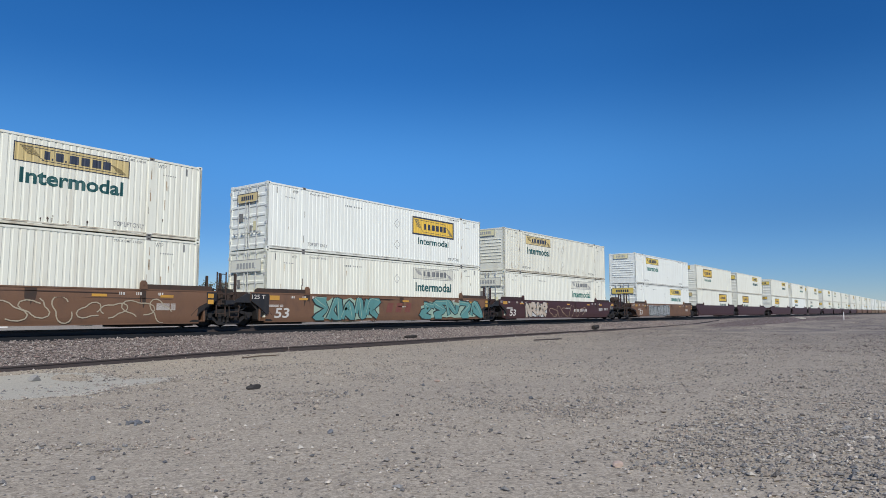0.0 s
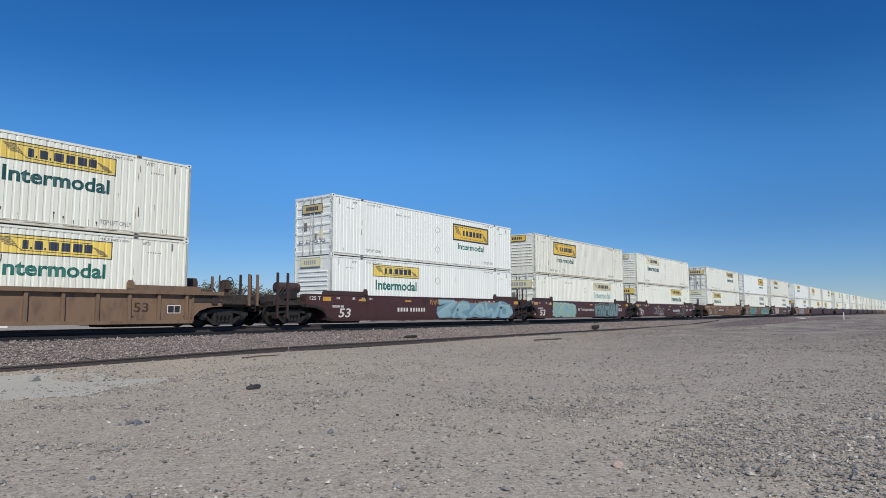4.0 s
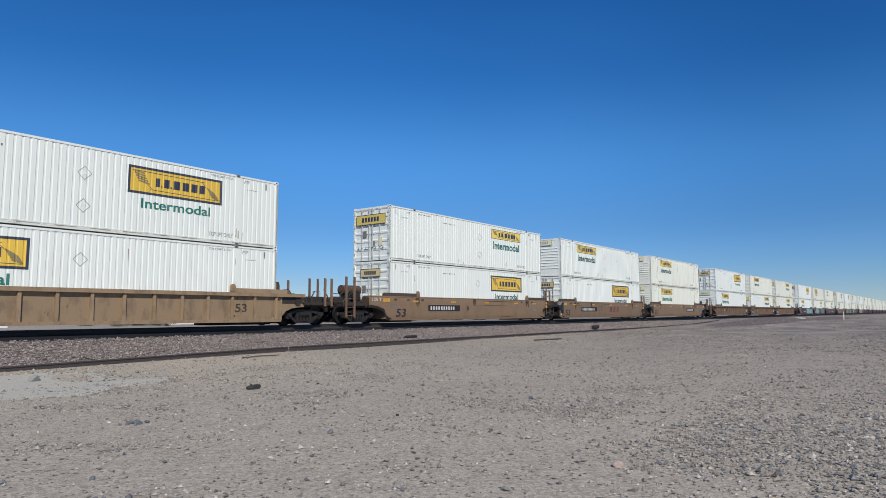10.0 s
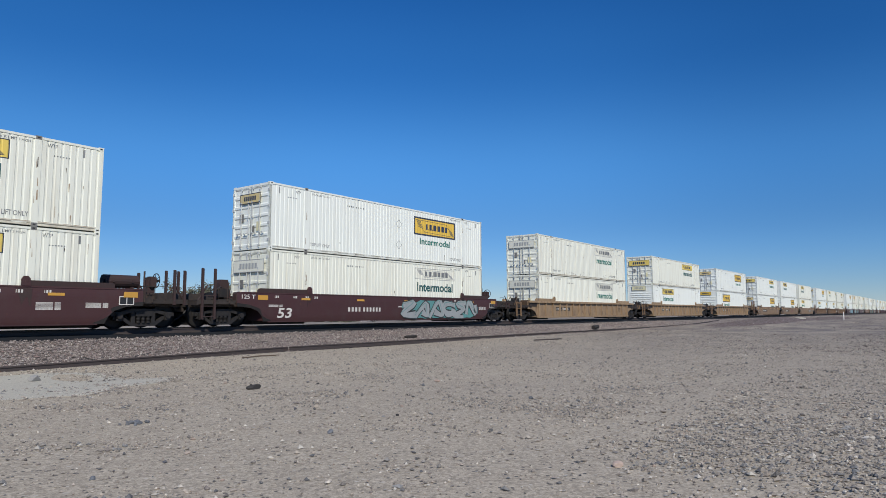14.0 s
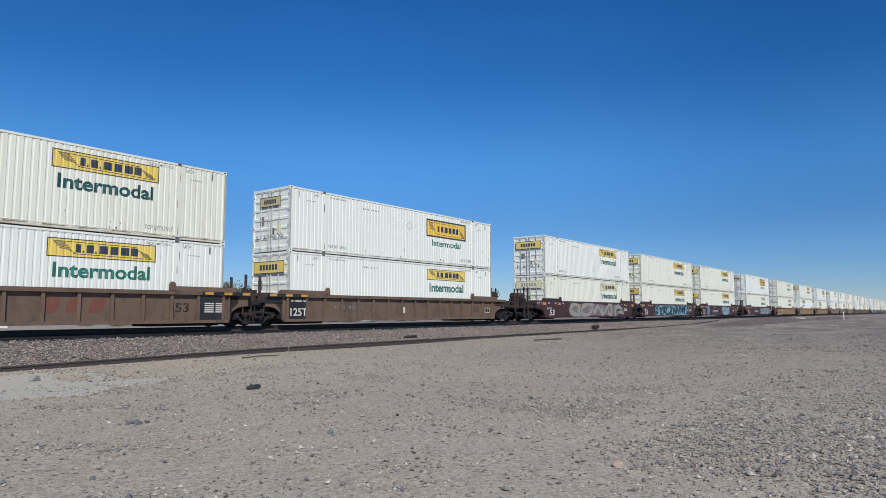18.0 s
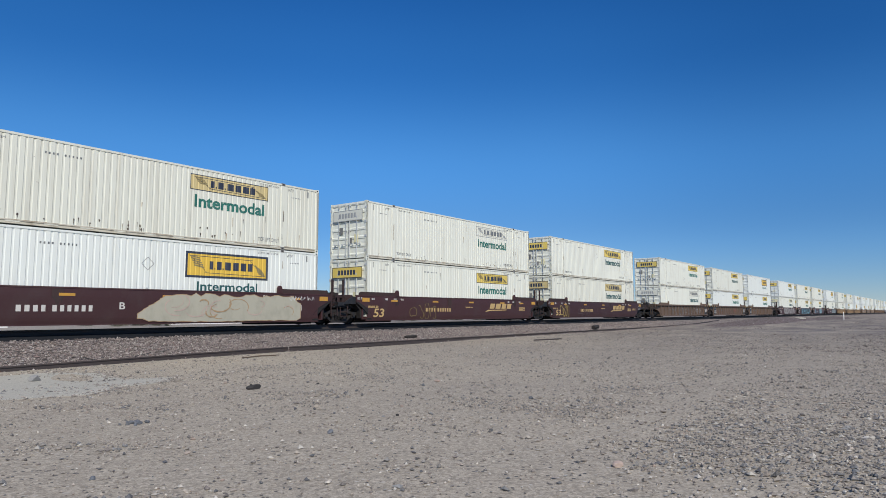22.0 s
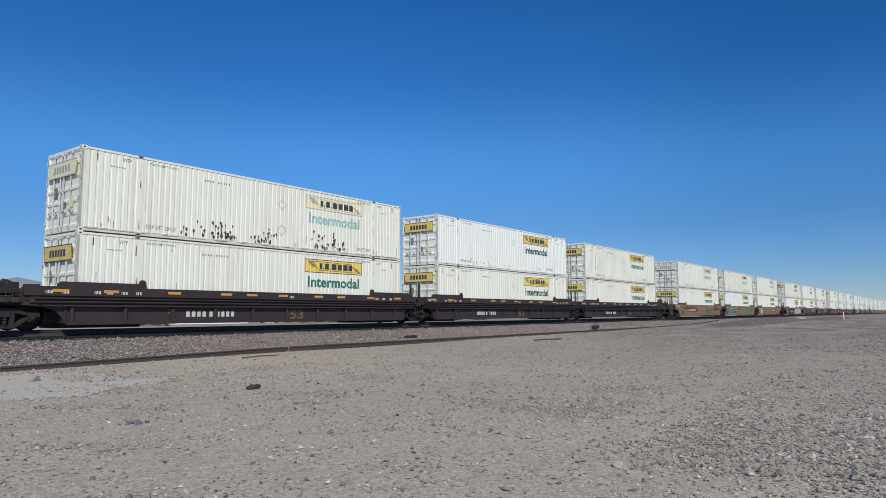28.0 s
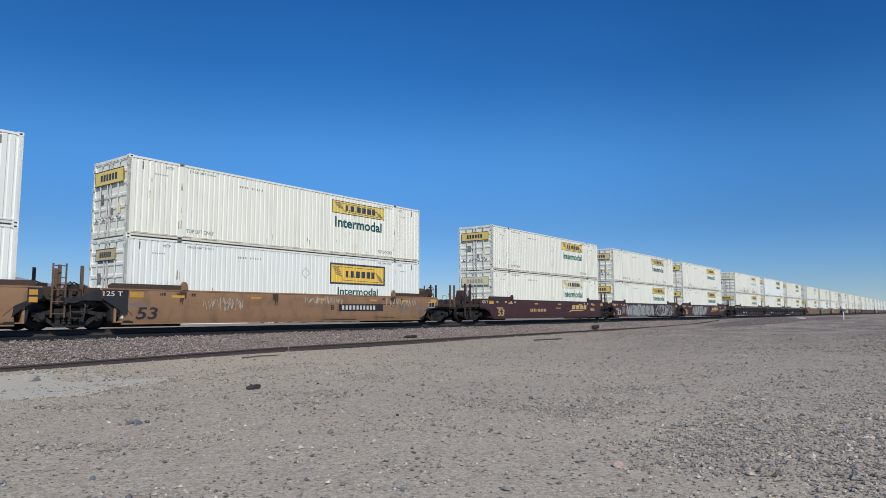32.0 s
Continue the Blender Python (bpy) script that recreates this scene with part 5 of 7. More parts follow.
        piece("brake_cylinder", kit("cylinder", cylinder_unit), ob, "", (-1.1, -1.0, 0.92))
        piece("joint_bracket", kit("bracket", joint_bracket, gear), ob, "", (-1.62, -1.02, 0.86))
        for k in range(4):
            piece("brake_hose", kit("sag", sagging_hose, k), ob, "black hanging air hose", (-2.3 + 0.42 * k, -1.16 + 0.05 * k, 0.72 + 0.06 * (k % 2)))
        piece("end_platform", kit("deck", end_deck, CAR["black"], 0, 1.9), ob)
        piece("brake_valve", kit("valve", valve_group), ob, "", (-1.1, 0.2, 1.0))
    if front:
        piece("air_hose", kit("hose", hose), ob, "black rubber air hose", (LEN, 0, 0), 180)
        if hue not in ("mustard", "dark"):
            st = piece("brake_stand", kit("stand", brake_stand, gear), ob, "", (LEN + 2.6, 0.2, 1.0), 0)
            piece("hand_brake_wheel", kit("handwheel", hand_wheel), st, "", (0.28, 0, 0.80))
        if style != "R" and "F" not in bare:
            piece("air_tank", kit("tank", air_tank, gear), ob, "", (LEN + 1.5, 0.2, 1.72))
        for x, y in ((LEN + 2.75, -1.25), (LEN + 3.15, -1.25), (LEN + 2.75, 1.25)):
            low = 0.0
            piece("stake_post", kit("post", post_mesh, stake, tall_front + low), ob, "", (x, y - (0.10 if y < 0 else 0), 0.86 - low))
    else:
        piece("brake_valve", kit("valve", valve_group), ob, "", (LEN + 0.9, -0.1, 1.0))
    # fittings over the trucks
    for end, is_open in ((0, rear), (1, front)):
        ex = (lambda v: v) if end == 0 else (lambda v: LEN - v)
        tn = 0 if end == 0 else 180
        for k in range(5 if is_open else 3):
            piece("brake_pipe", kit("pipe", brake_pipe, rnd.randrange(8)), ob, "", (ex(rnd.uniform(-2.4, -0.9)), rnd.uniform(-0.9, 0.5), 1.02), tn)
        piece("equipment_box", kit("gearbox", gear_box, 0.55, 0.5, 0.42, gear), ob, "", (ex(-1.15 if end == 0 else -0.75), -0.75, 1.0), 0)
        if is_open:
            piece("equipment_box", kit("gearbox", gear_box, 0.44, 0.4, 0.22 if "RF"[end] in bare else 0.80, gear), ob, "", (ex(-1.30 if end == 0 else -0.95), 0.40, 1.16), 0)
            piece("grab_iron", kit("grab", grab_iron, 0.42, 0.5), ob, "", (ex(-2.2) - 0.2, -1.30, 1.02))
            piece("grab_iron", kit("grab", grab_iron, 0.3, 0.35), ob, "", (ex(-1.75) - 0.15, -1.34, 0.95))
            for y in (-1.22, 1.22):
                piece("brace", kit("brace", brace, gear), ob, "", (ex(-3.2), y, 1.02), tn)
    if front and style == "S":
        piece("data_panel", kit("panel", stencil_box, CAR["black"]), ob, "white-bordered black data panel", (LEN + 0.70, -CW, 0.84))
    # markings
    pale = hue in ("maroon", "dark", "brown") and not dark_box
    ink = PALE if pale else CAR["black"]
    if hue == "maroon":
        ink = PALE
    if style == "S":
        for x in (1.75, 5.2, 8.7, 12.2, 14.6):
            piece("reflector", kit("reflector", reflector, 0.5, 0.09), ob, "amber reflector strip", (x, -CW, 1.12))
        for x in ((-0.56 if rear else (-0.36 if hue == "maroon" else 0.18)), (LEN + 0.05 if not front else LEN + 0.85)):
            if hue == "maroon" or x < 1 or front:
                piece("reflector", kit("reflector", reflector, 0.50, 0.19), ob, "amber reflector plate", (x, -CW - 0.007, 1.10))
            else:
                for z in (1.13, 0.90):
                    piece("reflector", kit("reflector", reflector, 0.25, 0.17), ob, "amber reflector plate", (LEN + 0.36, -CW - 0.007, z))
        t53 = text_mesh("53", 0.42, 0.76, GOLD if gold else ink, 0.02, "lettering", 0.2)
        piece("lettering", t53, ob, "large stencilled number", (0.42, -CW - 0.004, 0.36))
        narrow = hue == "maroon" and not rear
        t125 = text_mesh("125 T", 0.12 if narrow else 0.17, 0.34 if narrow else 0.66, PALE, 0.01, "lettering")
        piece("lettering", t125, ob, "", (-0.72 if not rear else -1.35, -CW - 0.013, 1.20 if narrow else 1.14))
        mx, mw, letter, lx = mark or ((9.9 if rnd.random() < 0.6 and not gold else 4.6), 2.9, "", 0)
        if letter:
            piece("lettering", text_mesh(letter, 0.24, 0.2, ink, 0.02), ob, "", (lx, -CW - 0.004, 0.70))
        if words:
            piece("lettering", text_mesh(words, 0.22, 2.95, PALE, 0.015), ob, "white painted words", (6.55, -CW - 0.004, 0.70))
        if hue in ("tan", "orange") or (hue == "brown"):
            b = Build()
            b.box(mx, mx + mw, -CW - 0.004, -CW, 0.64, 0.98)
            plate = piece("number_plate_field", b.mesh("number_plate_field", [CAR["black"]]), ob, "black stencil field")
            piece("marking_bars", bars(mx + 0.2, 0.71, [v * (mw - 0.4) / 2.3 for v in (0.12, 0.12, 0.12, 0.13, 0.12, 0.11, 0.11, 0.12, 0.11, 0.12)], 0.20, 0.10, -CW - 0.005, PALE), plate)
        else:
            piece("marking_bars", bars(mx, 0.62, (0.14, 0.14, 0.13, 0.12, 0.0, 0.13, 0.12, 0.12, 0.12, 0.12, 0.12), 0.20, 0.10, -CW, GOLD if gold else PALE), ob)
        for x in (1.1, 2.1, 2.75, 3.3, 13.9, 14.5, 15.3):
            piece("gauge_mark", kit("gauge", bars, 0, 1.13, (0.02, 0.055, 0.055), 0.10, 0.035, -CW, PALE if pale else CAR["black"], "gauge_mark"), ob, "", (x - 0.8, 0, 0.06))
        for x, rr in ((-0.02, 3), (14.2, 7)) + (() if words else ((8.2, 2),)) + (((15.4, 5),) if front else ()):
            piece("data_block", bars(x + rnd.uniform(0, 0.4), 0.88, (0.5, 0.18), 0.022, 0.05, -CW, (GOLD if gold else PALE) if pale else STENCIL, "data_block", rr), ob)
        if gold:
            b = Build()
            b.prism([(10.45, 0.60), (11.0, 0.66), (12.9, 0.70), (13.0, 0.75), (10.75, 0.73)], -CW - 0.004, -CW)
            x = 10.95
            for w in (0.62, 0.66, 0.58, 0.58):
                b.prism([(x, 0.80), (x + w * 0.84, 0.80), (x + w * 0.84 + 0.13, 1.12), (x + 0.13, 1.12)], -CW - 0.004, -CW)
                x += w + 0.05
            piece("emblem", b.mesh("emblem", [GOLD]), ob, "gold painted emblem")
    else:
        y = face
        if style == "R":
            b = Build()
            if dark_box:
                b.box(0, 1.02, 0.0, 0.01, 0.30, 1.24)
                field = b.mesh("stencil_field", [CAR["black"]])
                for x in [v for v, shut in ((0.03, rear), (15.1, front)) if not shut]:
                    piece("stencil_field", field, ob, "black stencil field", (x, -CW + 0.02, 0))
                if front:
                    piece("data_panel", kit("panel", stencil_box, CAR["black"]), ob, "white-bordered black data panel", (LEN - 0.75, face, 0.55))
                if not rear:
                    piece("lettering", text_mesh("125T", 0.34, 0.95, PALE, 0.02, "lettering"), ob, "", (0.08, -CW + 0.016, 0.44))
                if not rear:
                    piece("data_block", bars(0.12, 1.05, (0.12, 0.4, 0.2), 0.05, 0.08, -CW + 0.018, PALE, "data_block", 1), ob)
                if not front:
                    piece("data_block", bars(15.3, 0.9, (0.4, 0.3), 0.05, 0.08, -CW + 0.018, PALE, "data_block", 5), ob)
            plates = hue != "umber"
            b2 = Build()
            for k, (x, w) in enumerate(((2.6, 1.0), (3.9, 1.0))):
                b2.box(x, x + w, face - 0.004, face, 0.70, 0.94)
            plate = piece("number_plate_field", b2.mesh("number_plate_field", [CAR["black"]]), ob, "black stencil field") if plates else ob
            piece("marking_bars", bars(2.7, 0.76, (0.11, 0.11, 0.11, 0.11, 0.0, 0.0, 0.11, 0.11, 0.11, 0.11, 0.11), 0.13, 0.09, face - 0.005, PALE if plates else STENCIL), plate)
            piece("lettering", text_mesh("53", 0.34, 0.55, CAR["black"], 0.02, "lettering"), ob, "", (14.15, face, 0.60))
            b3 = Build()
            b3.box(7.45, 7.8, face - 0.004, face, 0.55, 0.85)
            if hue != "mustard":
                piece("data_plate", b3.mesh("data_plate", [PALE]), ob)
        else:
            piece("lettering", text_mesh("53", 0.38, 0.75, GOLD, 0.02, "lettering"), ob, "", (8.9, face, 0.32))
            piece("marking_bars", bars(4.0, 0.42, (0.15, 0.15, 0.14, 0.14, 0.0, 0.14, 0.07, 0.07, 0.14, 0.14, 0.14), 0.22, 0.08, face, PALE), ob)
            for x in (-0.7, 0.9, 3.2, 5.4, 6.6, 8.2, 10.2, 11.6, 13.6, 15.6):
                piece("reflector", kit("reflector", reflector, 0.5, 0.09), ob, "amber reflector strip", (x, -CW, 1.24))
            piece("lettering", text_mesh("B", 0.2, 0.16, PALE, 0.02), ob, "", (3.3, face, 0.55))
            for x in (-0.9, -0.4, 0.6, 1.0, 1.5, 2.0, 8.8, 14.2, 14.7, 15.2):
                piece("gauge_mark", kit("gauge", bars, 0, 1.13, (0.02, 0.055, 0.055), 0.10, 0.035, -CW, PALE, "gauge_mark"), ob, "", (x, 0, 0.06))
    if style == "S" and hue in ("tan", "orange", "brown"):
        for k in range(3):
            a, ln, z = rnd.uniform(0.6, 12.5), rnd.uniform(1.2, 4.5), rnd.choice((0.30, 0.34, 1.0, 1.06, 1.24)) + rnd.uniform(-0.03, 0.03)
            b = Build()
            b.prism([(a, z), (a + ln * 0.4, z - 0.012), (a + ln, z - 0.03), (a + ln * 0.95, z - 0.006), (a + ln * 0.4, z + 0.014)], -CW - 0.0025, -CW)
            piece("scrape_mark", b.mesh("scrape_mark", [GEAR[hue]]), ob, "dark scrape along the paint")
    if style == "S":
        for x in (2.2, 13.95, rnd.uniform(5, 11)):
            b = Build()
            w = rnd.uniform(0.10, 0.2)
            lo = [(x - w + 2 * w * j / 7, 1.30 - rnd.uniform(0.12, 0.55)) for j in range(8)]
            b.prism(lo + [(x + w, 1.35), (x - w, 1.35)], -CW - 0.0025, -CW)
            piece("grime_drip", b.mesh("grime_drip", [GEAR[hue]]), ob, "dark grime run down the side")
    if red:
        b = Build()
        x, y = (9.6 if red is True else red), face
        for k in range(3):
            q = x + k * 0.72
            b.prism([(q, 0.58), (q + 0.44, 0.58), (q + 0.60, 1.06), (q + 0.16, 1.06)], y - 0.004, y)
        piece("emblem", b.mesh("emblem", [RED]), ob, "faded red painted emblem")
    for k, a in enumerate(art):
        if a[0] == "L":
            me = line_art(seed * 7 + k, a[1], a[2], 0.22, 1.08, face - 0.012, a[3], a[4])
        elif a[0] == "F":
            me = block_art(seed * 7 + k, a[1], a[2], 0.20, 1.33, face - 0.010, a[3], a[4])
        elif a[0] == "C":
            me = cloud_art(seed * 7 + k, a[1], a[2], 0.22, 1.32, face - 0.010, a[3])
        elif a[0] == "T":
            me = tag_art(seed * 7 + k, a[1], a[2], a[4], a[5], face - 0.010, a[3])
        elif a[0] == "D":
            me = dome_art(a[1], a[2], 0.22, 1.30, face - 0.010, a[3])
        else:
            me = swirl_art(seed * 7 + k, a[1], a[2], 0.20, a[5] if len(a) > 5 else 1.30, face - 0.012, a[3], a[4])
        if style == "S":
            for v in me.vertices:
                v.co.y += 0.2 * bow(v.co.z)
        tagged(piece("graffiti", me, ob, "spray-painted graffiti"), kind="stuff")
    return ob


# ---- ground, track and distance ----
def smooth(a, b, x):
    t = np.clip((x - a) / (b - a), 0, 1)
    return t * t * (3 - 2 * t)


def ground_z(x, y):
    """Height of the ground: flat by the camera, up to the foot of the ballast, a low gravel bank far along."""
    x, y = np.asarray(x, float), np.asarray(y, float)
    z = -1.053 + 0.12 * smooth(9, 20, y) * smooth(5, 17, x) + 0.05 * smooth(17, 60, x)
    z = z + 0.30 * smooth(55, 110, x) * smooth(2, 14, y) * (1 - smooth(24, 30, y))
    z = z + 0.16 * np.exp(-((x - 88) / 26) ** 2 - ((y - 17) / 4.0) ** 2)
    z = z + 0.22 * np.exp(-((x - 150) / 30) ** 2 - ((y - 14) / 4.0) ** 2)
    z = z + 0.012 * np.sin(x * 0.9 + 1.3 * np.sin(y * 0.5)) * np.cos(y * 0.7) + 0.02 * np.sin(x * 0.21 + y * 0.33)
    return z + 0.40 * smooth(27, 40, y)


def grid_mesh(name, xs, ys, fn, mat):
    gx, gy = np.meshgrid(xs, ys)
    gz = fn(gx, gy)
    v = np.stack([gx, gy, gz], -1).reshape(-1, 3)
    n, m = len(xs), len(ys)
    f = [(j * n + i, j * n + i + 1, (j + 1) * n + i + 1, (j + 1) * n + i) for j in range(m - 1) for i in range(n - 1)]
    me = bpy.data.meshes.new(name)
    me.from_pydata(v.tolist(), [], f)
    me.materials.append(mat)
    me.polygons.foreach_set("use_smooth", [True] * len(f))
    return me


def spread(near, far, n, a):
    t = np.linspace(0, 1, n)
    return near + (far - near) * (np.expm1(a * t) / np.expm1(a))


xs = np.concatenate([-spread(4, 4000, 24, 7)[::-1], np.arange(-3.5, 30, 0.5), spread(30, 4000, 60, 6)])
ys = np.concatenate([-spread(4, 4000, 24, 7)[::-1], np.arange(-3.5, 30, 0.5), spread(30, 4000, 40, 6)])
ground = tagged(new("ground", grid_mesh("ground", xs, ys, ground_z, DUST)), "dusty grey-tan desert ground strewn with gravel", "ground", kind="structure")


def bed_z(x, y):
    d = np.abs(y - TRACK_Y)
    top = -0.335 + 0.085 * smooth(1.2, 1.5, d) + 0.012 * np.sin(x * 1.7 + y * 3) * np.cos(x * 0.6)
    low = ground_z(x, np.full_like(y, 20.2)) - 0.06
    t = np.clip((d - 1.42) / (TRACK_Y - 20.15 - 1.42), 0, 1)
    lump = 0.05 * np.sin(x * 0.8) * np.sin(x * 0.31 + 2) * np.sin(np.pi * t)
    return top * (1 - t) + low * t + lump


bx = np.concatenate([-spread(10, 3500, 20, 6)[::-1], np.arange(-9, 90, 0.6), spread(90, 3800, 60, 5)])
by = np.concatenate([np.linspace(TRACK_Y - 3.75, TRACK_Y - 1.4, 14), np.linspace(TRACK_Y - 1.2, TRACK_Y + 1.2, 7), np.linspace(TRACK_Y + 1.4, TRACK_Y + 3.75, 10)])
ballast = tagged(new("ballast_bed", grid_mesh("ballast_bed", bx, by, bed_z, BALLAST)), "reddish-grey crushed stone ballast bed under the track", "ballast", kind="structure")


def rail_profile_mesh(x0, x1, n, mats):
    """A flat-bottomed rail along x, its foot at z = 0."""
    prof = [(-0.07, 0.0), (0.07, 0.0), (0.07, 0.012), (0.012, 0.03), (0.01, 0.125), (0.036, 0.138), (0.036, 0.168), (0.028, 0.175), (-0.028, 0.175), (-0.036, 0.168),
            (-0.036, 0.138), (-0.01, 0.125), (-0.012, 0.03), (-0.07, 0.012)]
    b = Build()
    k = len(prof)
    for x in np.linspace(x0, x1, n):
        b.v.extend([(float(x), y, z) for y, z in prof])
    for i in range(n - 1):
        for j in range(k):
            b.f.append((i * k + j, (i + 1) * k + j, (i + 1) * k + (j + 1) % k, i * k + (j + 1) % k))
            b.m.append(1 if j == 7 else 0)
    b.f.append(tuple(range(k)))
    b.f.append(tuple(range((n - 1) * k, n * k))[::-1])
    b.m += [0, 0]
    return b.mesh("rail", mats)


long_rail = rail_profile_mesh(-900, 3200, 2, [RAILSTEEL, RAILTOP])
for s in (-1, 1):
    r = tagged(new("rail", long_rail), "steel running rail with polished head on ties", "rail", "running rails", "structure")
    r.location = (0, TRACK_Y + s * 0.755, -0.175)
tb = Build()
tb.box(-0.115, 0.115, -1.3, 1.3, -0.16, 0.0)
tie_mesh = tb.mesh("tie", [TIE])
track = tagged(new("track_ties"), "row of dark creosoted timber ties in ballast", "railway ties", kind="structure")
rt = random.Random(4)
for i in range(150):
    piece("tie", tie_mesh, track, "", (-6 + i * 0.52, TRACK_Y + rt.uniform(-0.03, 0.03), -0.178 + rt.uniform(-0.008, 0.004)), rt.uniform(-0.8, 0.8))

ft = Build()
for i in range(700):
    x, y = 72.0 + i * 0.52, rt.uniform(-0.03, 0.03)
    ft.box(x - 0.115, x + 0.115, TRACK_Y - 1.3 + y, TRACK_Y + 1.3 + y, -0.338, -0.178)
tagged(new("far_ties", ft.mesh("far_ties", [TIE])), "dark creosoted ties far along the track", "railway ties", kind="stuff")

# dark lengths added end to end along the tie ends, for the shade below the train
edge = tagged(new("shade_strip"), "dark weathered baulks along the tie ends", "timber edging", kind="structure")
re_ = random.Random(8)
for i in range(34):
    tm = Build()
    ln = 4.86 if i < 33 else 900.0
    h = re_.uniform(-0.008, 0.008)
    tm.prism([(0, -0.36), (ln, -0.36), (ln, -0.175 + h), (ln - 0.04, -0.165 + h), (0.04, -0.165 + h), (0, -0.175 + h)], -0.09, 0.09)
    piece("baulk", tm.mesh("baulk", [SHADE_BLACK]), edge, "", (-12 + i * 4.88, TRACK_Y - 1.42 + re_.uniform(-0.012, 0.012), 0), re_.uniform(-0.15, 0.15) if i < 33 else 0)

# discarded rails that lie along the foot of the ballast
for x0, y0, za, x1, y1, zb in ((3.5, 20.25, -1.10, 16.78, 20.33, -0.925), (16.85, 20.33, -0.925, 34.0, 20.36, -0.915), (34.1, 20.36, -0.915, 58.0, 20.5, -0.90), (58.1, 20.5, -0.90, 70.0, 20.6, -0.80), (70.0, 20.6, -0.80, 83.0, 21.2, -0.56)):
    ln = math.hypot(x1 - x0, y1 - y0)
    ob = tagged(new("discarded_rail", rail_profile_mesh(0, ln, 2, [RAILSTEEL, RAILSTEEL])), "rusty dark discarded rail lying along the ballast foot", "rail", "discarded rails")
    ob.matrix_world = pose(x0, y0, za, 0, -math.degrees(math.atan2(zb - za, ln)), math.degrees(math.atan2(y1 - y0, x1 - x0)))

# pale slab by the old rail
sl = Build()
outline = [(2.5, 14.2), (4.8, 13.95), (6.2, 13.5), (7.2, 14.35), (8.4, 14.4), (9.0, 15.2), (8.0, 15.7), (8.3, 17.6), (7.6, 18.9), (5.0, 19.0), (2.0, 18.6)]
sl.v = [(x, y, float(ground_z(x, y)) - 0.05) for x, y in outline] + [(x, y, float(ground_z(x, y)) + 0.010) for x, y in outline]
k = len(outline)
sl.f = [tuple(range(k, 2 * k))] + [(i, (i + 1) % k, k + (i + 1) % k, k + i) for i in range(k)]
sl.m = [0] * len(sl.f)
tagged(new("concrete_slab", sl.mesh("concrete_slab", [CONCRETE])), "pale worn concrete slab half buried in gravel", "slab")

# white low wall beyond the track
for x, y, ln in ((32.9, 58.0, 9.6), (44.0, 58.0, 3.0), (58.2, 58.3, 4.2), (18.6, 58.0, 1.6)):
    wb = Build()
    wb.box(0, ln, 0, 0.35, 0, 1.0)
    wb.box(-0.05, ln + 0.05, -0.05, 0.40, 1.0, 1.08)
    wall = tagged(new("low_wall", wb.mesh("low_wall", [WHITEWASH])), "low whitewashed concrete wall beyond the track", "wall", "walls beyond the track")
    wall.location = (x, y, float(ground_z(x, y)) - 0.65)

# dark gravel bank along the track
mx, my = np.linspace(58, 140, 60), np.linspace(9.5, 21, 24)
bank = lambda x, y: ground_z(x, y) - 0.10 + 0.48 * np.exp(-((x - 92) / 22) ** 2 - ((y - 17.2) / 2.6) ** 2) + 0.32 * np.exp(-((x - 128) / 14) ** 2 - ((y - 14.5) / 2.2) ** 2) + 0.03 * np.sin(x * 1.1) * np.sin(y * 1.7)
tagged(new("gravel_bank", grid_mesh("gravel_bank", mx, my, bank, BANK)), "low bank of brownish gravel beside the track", "bank", kind="structure")

# marker post and pale block on the gravel bank
pm = Build()
pm.prism([(-0.05, 0), (0.05, 0), (0.05, 1.15), (0, 1.22), (-0.05, 1.15)], -0.05, 0.05)
mp = tagged(new("marker_post", pm.mesh("marker_post", [WHITEWASH])), "slim white marker post on the gravel bank", "post")
mp.location = (118, 11.76, float(ground_z(118, 11.76)))
bb = Build()
bb.prism([(-1.1, 0), (1.2, 0), (1.0, 0.28), (-0.8, 0.34)], -0.5, 0.5)
pb = tagged(new("concrete_block", bb.mesh("concrete_block", [CONCRETE])), "pale broken concrete block on the gravel bank", "block")
pb.location = (104, 15.6, float(ground_z(104, 15.6)) - 0.03)

# hills
hb = Build()
rh = random.Random(11)
az = np.linspace(radians(38), radians(150), 160)
ridge = []
for a in az:
    deg = math.degrees(a)
    h = 150 * (0.72 + 0.12 * math.sin(deg * 0.21) + 0.06 * math.sin(deg * 0.53 + 1) + 0.04 * math.sin(deg * 1.9)) * min(1, max(0.0, (deg - 60) / 7))
    ridge.append(max(2.0, h + rh.uniform(-3, 3)))
rings = [(2300, 0.0), (2500, 0.35), (2700, 0.75), (2850, 1.0), (3100, 0.5)]
for d, fr in rings:
    for a, h in zip(az, ridge):
        hb.v.append((d * math.cos(a), d * math.sin(a), -1.0 + h * fr + (rh.uniform(-0.12, 0.12) * h if 0 < fr < 1 else 0)))
na = len(az)
for j in range(len(rings) - 1):
    for i in range(na - 1):
        hb.f.append((j * na + i, j * na + i + 1, (j + 1) * na + i + 1, (j + 1) * na + i))
        hb.m.append(0)
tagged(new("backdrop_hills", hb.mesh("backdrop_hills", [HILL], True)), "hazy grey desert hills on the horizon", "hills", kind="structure")


